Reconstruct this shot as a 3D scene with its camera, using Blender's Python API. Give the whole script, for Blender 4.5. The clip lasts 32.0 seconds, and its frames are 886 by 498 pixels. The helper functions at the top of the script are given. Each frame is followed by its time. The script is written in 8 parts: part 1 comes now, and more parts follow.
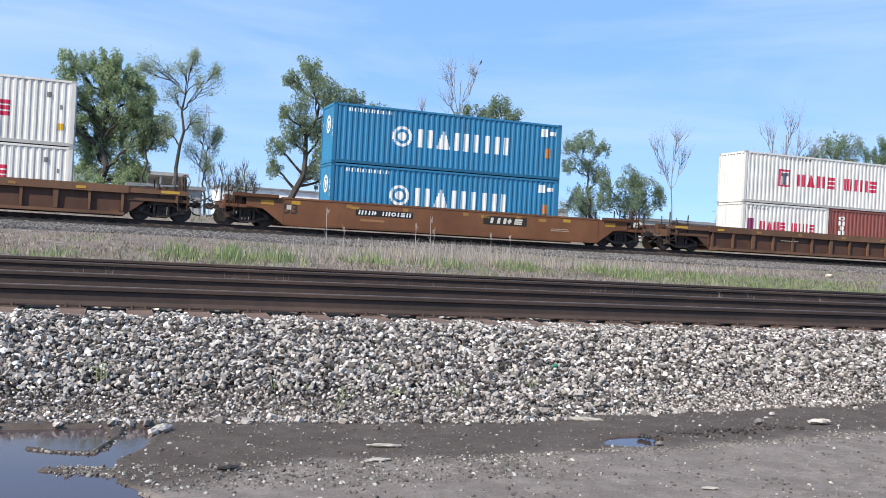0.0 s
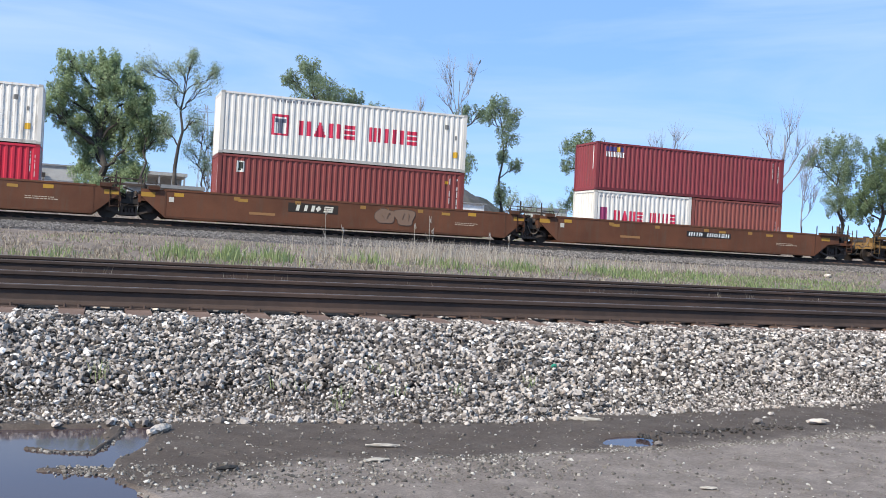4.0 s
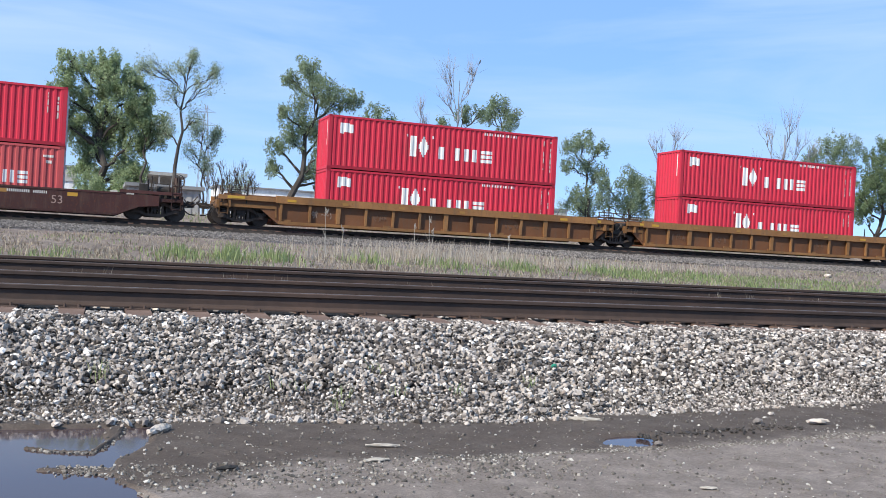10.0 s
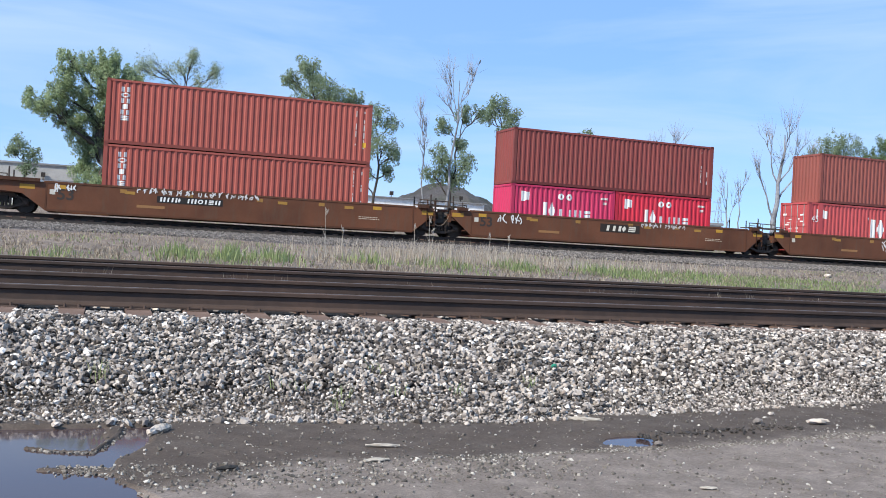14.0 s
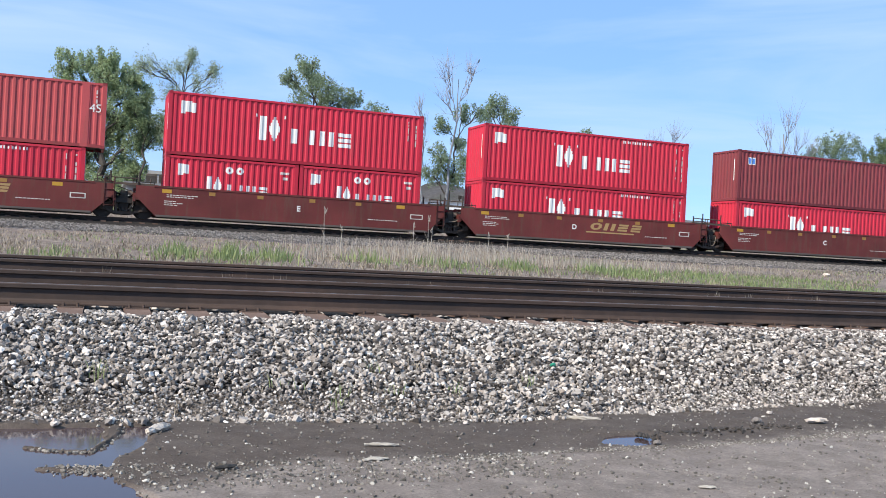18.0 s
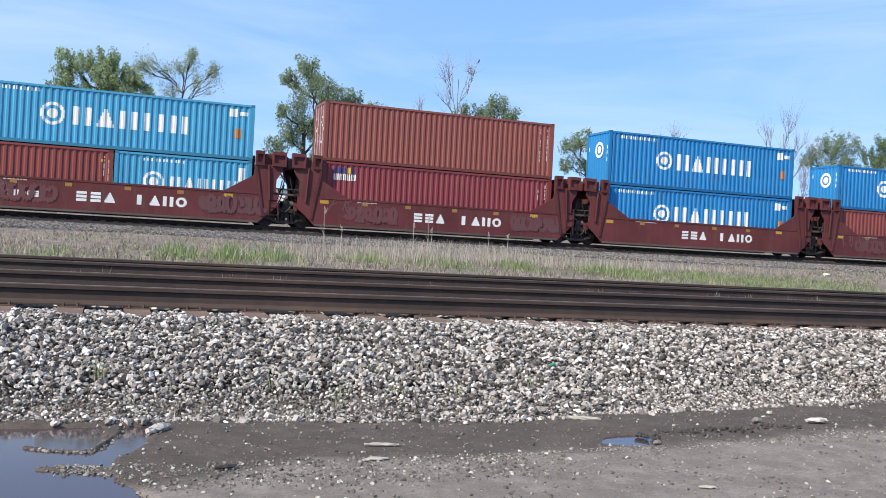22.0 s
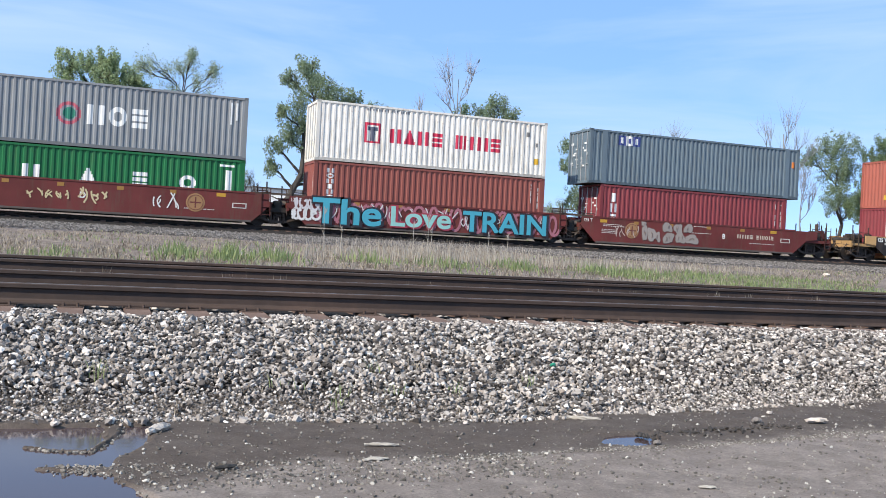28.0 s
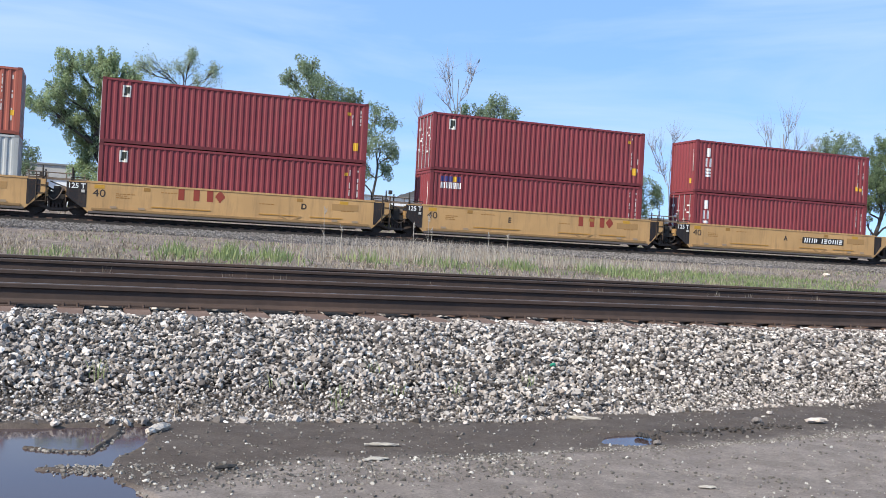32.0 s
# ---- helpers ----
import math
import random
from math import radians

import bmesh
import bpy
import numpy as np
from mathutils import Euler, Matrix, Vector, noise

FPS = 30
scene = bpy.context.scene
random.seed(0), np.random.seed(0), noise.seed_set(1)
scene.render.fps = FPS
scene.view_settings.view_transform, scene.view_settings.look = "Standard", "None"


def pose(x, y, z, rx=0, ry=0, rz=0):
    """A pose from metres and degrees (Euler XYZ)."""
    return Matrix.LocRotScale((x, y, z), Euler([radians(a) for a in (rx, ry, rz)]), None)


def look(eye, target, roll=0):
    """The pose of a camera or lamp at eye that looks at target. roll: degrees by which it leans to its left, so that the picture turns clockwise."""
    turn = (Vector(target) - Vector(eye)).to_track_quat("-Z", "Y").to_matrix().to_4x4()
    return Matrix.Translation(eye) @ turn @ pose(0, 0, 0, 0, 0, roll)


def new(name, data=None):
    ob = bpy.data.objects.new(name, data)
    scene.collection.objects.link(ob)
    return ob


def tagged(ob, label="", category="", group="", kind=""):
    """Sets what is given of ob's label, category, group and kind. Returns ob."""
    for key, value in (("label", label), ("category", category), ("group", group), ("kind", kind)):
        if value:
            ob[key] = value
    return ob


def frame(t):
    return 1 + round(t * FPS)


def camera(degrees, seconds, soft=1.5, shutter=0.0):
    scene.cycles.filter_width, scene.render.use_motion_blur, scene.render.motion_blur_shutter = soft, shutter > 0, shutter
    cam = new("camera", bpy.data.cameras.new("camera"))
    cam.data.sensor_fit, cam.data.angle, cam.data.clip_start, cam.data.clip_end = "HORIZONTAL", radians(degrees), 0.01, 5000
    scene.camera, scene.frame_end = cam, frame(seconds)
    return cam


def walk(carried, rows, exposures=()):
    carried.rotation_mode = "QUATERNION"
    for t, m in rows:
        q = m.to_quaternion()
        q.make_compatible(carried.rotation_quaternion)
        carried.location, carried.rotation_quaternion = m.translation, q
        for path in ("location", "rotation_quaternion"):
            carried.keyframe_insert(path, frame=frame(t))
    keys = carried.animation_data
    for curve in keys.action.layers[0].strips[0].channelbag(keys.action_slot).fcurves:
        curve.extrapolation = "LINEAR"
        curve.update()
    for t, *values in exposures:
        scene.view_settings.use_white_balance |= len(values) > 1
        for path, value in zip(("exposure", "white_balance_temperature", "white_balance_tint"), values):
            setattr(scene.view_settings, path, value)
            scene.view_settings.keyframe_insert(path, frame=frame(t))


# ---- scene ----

# ---------------------------------------------------------------- camera
cam = camera(49.86, 32.0, 0.9)
EYE = (0, 0, 1.25)


def aim(dx=0.0, dy=0.0):
    """The camera's pose, turned by dx degrees to the right and dy degrees upwards from its first aim."""
    a, b = radians(20.19 + dx), radians(0.24 + dy)
    return look(EYE, (math.sin(a), math.cos(a), 1.25 + math.tan(b)), 2.96)


walk(cam, [(0, aim(-0.07)), (0.6, aim()), (14.5, aim()), (16.5, aim(0.07, -0.045)), (32, aim(0.07, -0.045))],
     exposures=[(0, 0.35, 6500, 10), (14.5, 0.35, 6500, 10), (17, 0.39, 6580, 10), (32, 0.39, 6580, 10)])

# ---------------------------------------------------------------- sky and sun
SUN_DIR = Vector((-0.84, -0.42, 0.78)).normalized()
world = bpy.data.worlds.new("sky")
scene.world = world
world.use_nodes = True
wt = world.node_tree


def wnode(kind, **inputs):
    n = wt.nodes.new(kind)
    for k, v in inputs.items():
        n.inputs[k.replace("_", " ")].default_value = v
    return n


sky = wt.nodes.new("ShaderNodeTexSky")
sky.sky_type, sky.sun_disc = "NISHITA", False
sky.sun_elevation = math.asin(SUN_DIR.z)
sky.sun_rotation = math.atan2(SUN_DIR.x, SUN_DIR.y)
sky.air_density, sky.dust_density, sky.ozone_density = 0.7, 0.0, 3.0
tint = wt.nodes.new("ShaderNodeMix")
tint.data_type, tint.blend_type = "RGBA", "MULTIPLY"
tint.inputs[0].default_value = 1.0
tint.inputs[7].default_value = (0.84, 0.92, 1.32, 1)
wt.links.new(sky.outputs[0], tint.inputs[6])
# thin streaks of high cloud
coord = wt.nodes.new("ShaderNodeTexCoord")
mapping = wt.nodes.new("ShaderNodeMapping")
mapping.inputs["Rotation"].default_value = (0, radians(4), radians(25))
mapping.inputs["Scale"].default_value = (1.2, 1.6, 9.0)
wt.links.new(coord.outputs["Generated"], mapping.inputs[0])
cloud = wnode("ShaderNodeTexNoise", Scale=1.6, Detail=7.0, Roughness=0.55, Distortion=0.6)
wt.links.new(mapping.outputs[0], cloud.inputs["Vector"])
ramp = wt.nodes.new("ShaderNodeValToRGB")
ramp.color_ramp.elements[0].position, ramp.color_ramp.elements[0].color = 0.42, (0, 0, 0, 1)
ramp.color_ramp.elements[1].position, ramp.color_ramp.elements[1].color = 0.72, (0.62, 0.62, 0.62, 1)
wt.links.new(cloud.outputs[0], ramp.inputs[0])
haze = wt.nodes.new("ShaderNodeMix")
haze.data_type = "RGBA"
haze.inputs[0].default_value = 0.62
wt.links.new(tint.outputs[2], haze.inputs[6])
haze.inputs[7].default_value = (1.92, 3.66, 5.92, 1)
veil = wt.nodes.new("ShaderNodeMix")
veil.data_type = "RGBA"
# the sky pales towards the sun
west = wt.nodes.new("ShaderNodeSeparateXYZ")
wt.links.new(coord.outputs["Generated"], west.inputs[0])
pale = wnode("ShaderNodeMapRange", From_Min=0.5, From_Max=-0.2, To_Min=0.0, To_Max=0.15)
wt.links.new(west.outputs[0], pale.inputs[0])
both = wt.nodes.new("ShaderNodeMath")
both.operation, both.use_clamp = "ADD", True
wt.links.new(ramp.outputs[0], both.inputs[0])
wt.links.new(pale.outputs[0], both.inputs[1])
wt.links.new(both.outputs[0], veil.inputs[0])
wt.links.new(haze.outputs[2], veil.inputs[6])
veil.inputs[7].default_value = (3.75, 4.85, 6.3, 1)
wt.links.new(veil.outputs[2], wt.nodes["Background"].inputs[0])
wt.nodes["Background"].inputs[1].default_value = 0.135

sun = new("sun", bpy.data.lights.new("sun", "SUN"))
sun.data.energy, sun.data.angle, sun.data.color = 4.6, radians(0.55), (1.0, 0.925, 0.80)
sun.matrix_world = look(SUN_DIR * 200, (0, 0, 0))


# ---------------------------------------------------------------- materials
class Nodes:
    """Short names for building one node material."""

    def __init__(self, name):
        self.mat = bpy.data.materials.new(name)
        self.mat.use_nodes = True
        self.t = self.mat.node_tree
        self.bsdf = self.t.nodes["Principled BSDF"]

    def add(self, kind, **inputs):
        n = self.t.nodes.new(kind)
        for k, v in inputs.items():
            n.inputs[k.replace("_", " ")].default_value = v
        return n

    def link(self, a, b):
        self.t.links.new(a, b)

    def coords(self, scale=(1, 1, 1)):
        c = self.add("ShaderNodeTexCoord")
        m = self.add("ShaderNodeMapping", Scale=scale)
        self.link(c.outputs["Object"], m.inputs[0])
        return m.outputs[0]

    def noise(self, scale, vector=None, detail=5.0, rough=0.6):
        n = self.add("ShaderNodeTexNoise", Scale=scale, Detail=detail, Roughness=rough)
        self.link(vector or self.coords(), n.inputs["Vector"])
        return n.outputs[0]

    def ramp(self, fac, stops):
        r = self.add("ShaderNodeValToRGB")
        e = r.color_ramp.elements
        while len(e) < len(stops):
            e.new(0.5)
        for el, (p, c) in zip(e, stops):
            el.position, el.color = p, (*c, 1)
        self.link(fac, r.inputs[0])
        return r.outputs[0]

    def mix(self, fac, a, b, blend="MIX"):
        m = self.add("ShaderNodeMix")
        m.data_type, m.blend_type = "RGBA", blend
        for v, i in ((fac, 0), (a, 6), (b, 7)):
            if isinstance(v, (int, float)):
                m.inputs[i].default_value = v
            elif isinstance(v, tuple):
                m.inputs[i].default_value = (*v, 1)
            else:
                self.link(v, m.inputs[i])
        return m.outputs[2]

    def done(self, colour, rough=0.7, metal=0.0, bump=None, strength=0.2, distance=0.02, spec=0.5):
        if isinstance(colour, tuple):
            self.bsdf.inputs["Base Color"].default_value = (*colour, 1)
        else:
            self.link(colour, self.bsdf.inputs["Base Color"])
        if isinstance(rough, (int, float)):
            self.bsdf.inputs["Roughness"].default_value = rough
        else:
            self.link(rough, self.bsdf.inputs["Roughness"])
        self.bsdf.inputs["Metallic"].default_value = metal
        self.bsdf.inputs["Specular IOR Level"].default_value = spec
        if bump is not None:
            b = self.add("ShaderNodeBump", Strength=strength, Distance=distance)
            self.link(bump, b.inputs["Height"])
            self.link(b.outputs[0], self.bsdf.inputs["Normal"])
        return self.mat


def grey(v):
    return (v, v, v)


def painted(name, rust, streak, rough=0.5, fade=0.25):
    """Painted steel in the object's own colour, with vertical streaks, faded areas and specks of rust."""
    n = Nodes(name)
    info = n.add("ShaderNodeObjectInfo")
    shift = n.add("ShaderNodeVectorMath")
    shift.operation = "ADD"
    n.link(n.coords(), shift.inputs[0])
    off = n.add("ShaderNodeCombineXYZ")
    times = n.add("ShaderNodeMath")
    times.operation = "MULTIPLY"
    times.inputs[1].default_value = 90.0
    n.link(info.outputs["Random"], times.inputs[0])
    n.link(times.outputs[0], off.inputs[0])
    n.link(times.outputs[0], off.inputs[1])
    n.link(off.outputs[0], shift.inputs[1])
    m = n.add("ShaderNodeMapping", Scale=(1.6, 1.6, 0.22))
    n.link(shift.outputs[0], m.inputs[0])
    runs = n.noise(2.6, m.outputs[0], 6.0, 0.65)
    broad = n.noise(0.45, shift.outputs[0], 3.0)
    fine = n.noise(14.0, shift.outputs[0], 5.0, 0.7)
    c = n.mix(1.0, info.outputs["Color"], n.ramp(broad, [(0.3, grey(1 - fade)), (0.7, grey(1.0 + 0.0))]), "MULTIPLY")
    c = n.mix(n.ramp(runs, [(0.50, grey(0)), (0.78, grey(streak))]), c, (0.10, 0.075, 0.055))
    c = n.mix(n.ramp(fine, [(0.64 - 0.1 * rust, grey(0)), (0.74, grey(min(1.0, rust)))]), c, (0.13, 0.05, 0.025))
    return n.done(c, n.ramp(fine, [(0.3, grey(rough - 0.08)), (0.8, grey(rough + 0.25))]), 0.0, fine, 0.10, 0.01, 0.32)


def ground_mix(name, a, b, c, s1, s2, s3, bump=0.6, dist=0.05, rough=0.95):
    n = Nodes(name)
    big, mid, fine = n.noise(s1, None, 4.0), n.noise(s2, None, 5.0, 0.65), n.noise(s3, None, 6.0, 0.7)
    col = n.mix(n.ramp(big, [(0.38, grey(0)), (0.62, grey(1))]), a, b)
    col = n.mix(n.ramp(mid, [(0.48, grey(0)), (0.66, grey(1))]), col, c)
    col = n.mix(1.0, col, n.ramp(fine, [(0.25, grey(0.62)), (0.75, grey(1.25))]), "MULTIPLY")
    return n.done(col, rough, 0.0, fine, bump, dist, 0.25)


M_CONTAINER = painted("container_paint", 0.45, 0.36, 0.48, 0.14)
M_CAR = painted("car_paint", 0.9, 0.62, 0.6, 0.42)
M_WORN = painted("worn_container_paint", 0.75, 0.75, 0.55, 0.16)
M_CLEAN = painted("clean_car_paint", 0.12, 0.40, 0.5, 0.22)
M_MARK = painted("marking_paint", 0.25, 0.16, 0.55, 0.12)


def leaf_material(name, a, b):
    n = Nodes(name)
    g = n.add("ShaderNodeNewGeometry")
    col = n.mix(g.outputs["Random Per Island"], a, b)
    mat = n.done(col, 0.68, 0.0, None, spec=0.22)
    n.bsdf.inputs["Transmission Weight"].default_value = 0.0
    tr = n.add("ShaderNodeBsdfTranslucent")
    n.link(col, tr.inputs[0])
    mx = n.add("ShaderNodeMixShader")
    mx.inputs[0].default_value = 0.50
    out = n.t.nodes["Material Output"]
    n.link(n.bsdf.outputs[0], mx.inputs[1])
    n.link(tr.outputs[0], mx.inputs[2])
    n.link(mx.outputs[0], out.inputs[0])
    return mat


def island_material(name, stops, rough=0.85, fine=30.0, bump=0.4):
    n = Nodes(name)
    g = n.add("ShaderNodeNewGeometry")
    f = n.noise(fine, None, 4.0, 0.7)
    col = n.ramp(g.outputs["Random Per Island"], stops)
    col = n.mix(1.0, col, n.ramp(f, [(0.25, grey(0.72)), (0.75, grey(1.15))]), "MULTIPLY")
    return n.done(col, rough, 0.0, f, bump, 0.01, 0.3)


def object_material(name, stops, rough=0.85, fine=30.0, bump=0.4):
    n = Nodes(name)
    g = n.add("ShaderNodeObjectInfo")
    f = n.noise(fine, None, 4.0, 0.7)
    col = n.ramp(g.outputs["Random"], stops)
    col = n.mix(1.0, col, n.ramp(f, [(0.25, grey(0.72)), (0.75, grey(1.15))]), "MULTIPLY")
    return n.done(col, rough, 0.0, f, bump, 0.01, 0.3)


def plain(name, a, b, scale=6.0, rough=0.7, metal=0.0, bump=0.15):
    n = Nodes(name)
    big, fine = n.noise(scale * 0.25, None, 3.0), n.noise(scale * 3, None, 6.0, 0.7)
    col = n.mix(n.ramp(big, [(0.35, grey(0)), (0.65, grey(1))]), a, b)
    col = n.mix(1.0, col, n.ramp(fine, [(0.25, grey(0.75)), (0.75, grey(1.15))]), "MULTIPLY")
    return n.done(col, rough, metal, fine, bump, 0.01)


STONE_STOPS = [(0.0, (0.042, 0.036, 0.033)), (0.33, (0.168, 0.149, 0.138)), (0.56, (0.345, 0.310, 0.286)),
               (0.82, (0.560, 0.508, 0.466)), (0.86, (0.390, 0.325, 0.280)), (1.0, (0.92, 0.86, 0.80))]
M_STONE = island_material("ballast_stone", STONE_STOPS, 0.9, 60.0, 0.5)
M_STONE_ONE = object_material("ballast_stone_single", STONE_STOPS, 0.9, 60.0, 0.5)
M_FARSTONE = island_material("far_ballast_stone", [(0.0, (0.06, 0.054, 0.050)), (0.5, (0.135, 0.122, 0.114)), (1.0, (0.29, 0.265, 0.246))], 0.9, 40.0)
M_PEBBLE = island_material("pebble", [(0.0, (0.085, 0.078, 0.07)), (0.55, (0.19, 0.17, 0.15)), (0.9, (0.31, 0.285, 0.255)), (1.0, (0.58, 0.55, 0.50))], 0.9, 60.0)
# near bank: shade between stones painted near-black, dusty with brown soil along its foot
n = Nodes("ballast_bed")
sep = n.add("ShaderNodeSeparateXYZ")
n.link(n.coords(), sep.inputs[0])
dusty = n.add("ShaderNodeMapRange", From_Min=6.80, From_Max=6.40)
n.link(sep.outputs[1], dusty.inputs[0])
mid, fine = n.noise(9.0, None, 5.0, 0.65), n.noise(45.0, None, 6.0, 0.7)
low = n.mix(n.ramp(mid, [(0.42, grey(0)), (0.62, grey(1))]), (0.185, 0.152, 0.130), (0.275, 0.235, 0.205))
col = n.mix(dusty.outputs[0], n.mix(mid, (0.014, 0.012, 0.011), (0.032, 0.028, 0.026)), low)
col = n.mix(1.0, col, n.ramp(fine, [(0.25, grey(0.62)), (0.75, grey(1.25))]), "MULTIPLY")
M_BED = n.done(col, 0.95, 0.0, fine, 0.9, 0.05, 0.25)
M_FARBED = ground_mix("far_ballast_bed", (0.118, 0.104, 0.105), (0.155, 0.138, 0.138), (0.090, 0.079, 0.080), 0.3, 3.0, 16.0, 1.0, 0.08)
# ballast under the cars, their shade put into its near-black colour
M_SHADEBED = ground_mix("oily_ballast", (0.030, 0.026, 0.025), (0.045, 0.039, 0.037), (0.022, 0.020, 0.019), 0.5, 4.0, 18.0, 1.0, 0.06)
M_RUST = plain("rusted_steel", (0.046, 0.032, 0.027), (0.084, 0.053, 0.041), 3.0, 0.75, 0.1)
M_RAILTOP = plain("worn_steel", (0.25, 0.215, 0.195), (0.17, 0.14, 0.125), 4.0, 0.45, 0.6, 0.05)
M_TIE = plain("tie_wood", (0.125, 0.074, 0.054), (0.205, 0.135, 0.105), 8.0, 0.9, 0.0, 0.5)
M_DARK = plain("grimy_running_gear", (0.020, 0.017, 0.015), (0.050, 0.038, 0.031), 5.0, 0.75, 0.1)
M_FRAME = plain("rusty_truck_casting", (0.060, 0.043, 0.034), (0.105, 0.075, 0.058), 5.0, 0.8, 0.1)
M_DUSTY = plain("dusty_brown_steel", (0.125, 0.092, 0.070), (0.215, 0.165, 0.125), 5.0, 0.85, 0.0, 0.4)
M_WHEEL = plain("wheel_steel", (0.035, 0.028, 0.025), (0.07, 0.055, 0.045), 5.0, 0.55, 0.5)
M_HOSE = plain("rubber", (0.012, 0.012, 0.012), (0.02, 0.02, 0.02), 5.0, 0.6)
M_UNDER = plain("container_underframe", (0.05, 0.045, 0.04), (0.09, 0.08, 0.07), 5.0, 0.8)
M_ROD = plain("galvanised_rod", (0.50, 0.50, 0.50), (0.38, 0.38, 0.38), 5.0, 0.45, 0.4)
M_BARK = plain("bark", (0.040, 0.034, 0.030), (0.082, 0.072, 0.064), 6.0, 0.9, 0.0, 0.6)
M_BARKPALE = plain("pale_dead_wood", (0.13, 0.138, 0.160), (0.30, 0.312, 0.350), 5.0, 0.85, 0.0, 0.4)
M_LEAF = leaf_material("leaves", (0.165, 0.220, 0.130), (0.365, 0.445, 0.290))
M_LEAFBRIGHT = leaf_material("bright_leaves", (0.195, 0.262, 0.140), (0.480, 0.570, 0.350))
M_LEAFDARK = leaf_material("dark_leaves", (0.115, 0.170, 0.090), (0.300, 0.375, 0.215))
M_LEAFPALE = leaf_material("young_leaves", (0.24, 0.31, 0.21), (0.44, 0.51, 0.37))
M_DRYGRASS = leaf_material("dry_grass", (0.13, 0.102, 0.078), (0.58, 0.50, 0.39))
M_REED = leaf_material("pale_reeds", (0.34, 0.29, 0.235), (0.68, 0.60, 0.50))
M_GREENGRASS = leaf_material("green_grass", (0.150, 0.200, 0.085), (0.395, 0.455, 0.215))
M_LIGHTWALL = plain("white_masonry", (0.80, 0.80, 0.80), (0.86, 0.86, 0.85), 0.5, 0.8)
M_ROOF = plain("roof_sheet", (0.21, 0.215, 0.22), (0.30, 0.30, 0.305), 0.5, 0.6)
M_GREYWALL = plain("grey_sheet_wall", (0.36, 0.355, 0.34), (0.45, 0.44, 0.42), 0.8, 0.6)
M_HILL = ground_mix("spoil_heap", (0.070, 0.066, 0.070), (0.10, 0.094, 0.094), (0.055, 0.06, 0.05), 0.03, 0.10, 0.6, 0.5, 1.0)
M_STEELFAR = plain("pylon_steel", (0.30, 0.31, 0.34), (0.36, 0.37, 0.40), 1.0, 0.6, 0.3)
M_DIRTYWHITE = plain("dirty_white_plastic", (0.72, 0.63, 0.55), (0.42, 0.36, 0.30), 40.0, 0.85, 0.0, 0.6)
M_PALEWOOD = plain("weathered_wood", (0.36, 0.32, 0.27), (0.46, 0.42, 0.37), 20.0, 0.9)
M_MUD = plain("wet_mud", (0.035, 0.029, 0.025), (0.06, 0.05, 0.043), 20.0, 0.7)
M_BLACKWOOD = plain("wet_dark_wood", (0.025, 0.022, 0.02), (0.05, 0.045, 0.04), 20.0, 0.8)

# the dirt: packed grey-brown earth, damp and darker in a strip along the foot of the ballast
n = Nodes("dirt")
pos = n.coords()
sep = n.add("ShaderNodeSeparateXYZ")
n.link(pos, sep.inputs[0])
# the damp strip's edge runs along the track and swings away from it to the right
def math_node(op, a, b):
    m = n.add("ShaderNodeMath")
    m.operation = op
    for k, v in enumerate((a, b)):
        if isinstance(v, (int, float)):
            m.inputs[k].default_value = v
        else:
            n.link(v, m.inputs[k])
    return m.outputs[0]


swing = math_node("MULTIPLY", math_node("POWER", math_node("MAXIMUM", math_node("SUBTRACT", sep.outputs[0], 1.9), 0.0), 1.6), 0.06)
wob = math_node("MULTIPLY", math_node("SUBTRACT", n.noise(1.6, None, 6.0, 0.65), 0.5), 0.55)
shore = math_node("MULTIPLY", math_node("MAXIMUM", math_node("SUBTRACT", 1.3, sep.outputs[0]), 0.0), 0.45)
edge = math_node("ADD", math_node("ADD", math_node("SUBTRACT", sep.outputs[1], swing), wob), shore)
far = n.add("ShaderNodeMapRange", From_Min=12.0, From_Max=19.0)
n.link(sep.outputs[1], far.inputs[0])
damp = n.add("ShaderNodeMapRange", From_Min=4.84, From_Max=5.06)
n.link(edge, damp.inputs[0])
mid, fine = n.noise(5.0, None, 6.0, 0.7), n.noise(55.0, None, 6.0, 0.75)
dry = n.mix(n.ramp(mid, [(0.42, grey(0)), (0.62, grey(1))]), (0.192, 0.159, 0.139), (0.266, 0.224, 0.197))
wet = n.mix(n.ramp(mid, [(0.42, grey(0)), (0.62, grey(1))]), (0.086, 0.067, 0.056), (0.116, 0.093, 0.079))
near = n.mix(damp.outputs[0], dry, wet)
meadow = n.mix(n.ramp(n.noise(0.5, None, 6.0, 0.7), [(0.40, grey(0)), (0.62, grey(1))]), (0.225, 0.180, 0.155), (0.140, 0.112, 0.095))
meadow = n.mix(n.ramp(n.noise(3.5, None, 6.0, 0.75), [(0.50, grey(0)), (0.66, grey(1))]), meadow, (0.36, 0.30, 0.245))
col = n.mix(far.outputs[0], near, meadow)
col = n.mix(1.0, col, n.ramp(fine, [(0.25, grey(0.6)), (0.75, grey(1.3))]), "MULTIPLY")
M_DIRT = n.done(col, 0.93, 0.0, fine, 0.55, 0.02, 0.25)

# standing water over dark mud
n = Nodes("puddle_water")
M_WATER = n.done((0.066, 0.047, 0.049), 0.06, 0.0, n.noise(3.0), 0.02, 0.01, 0.22)


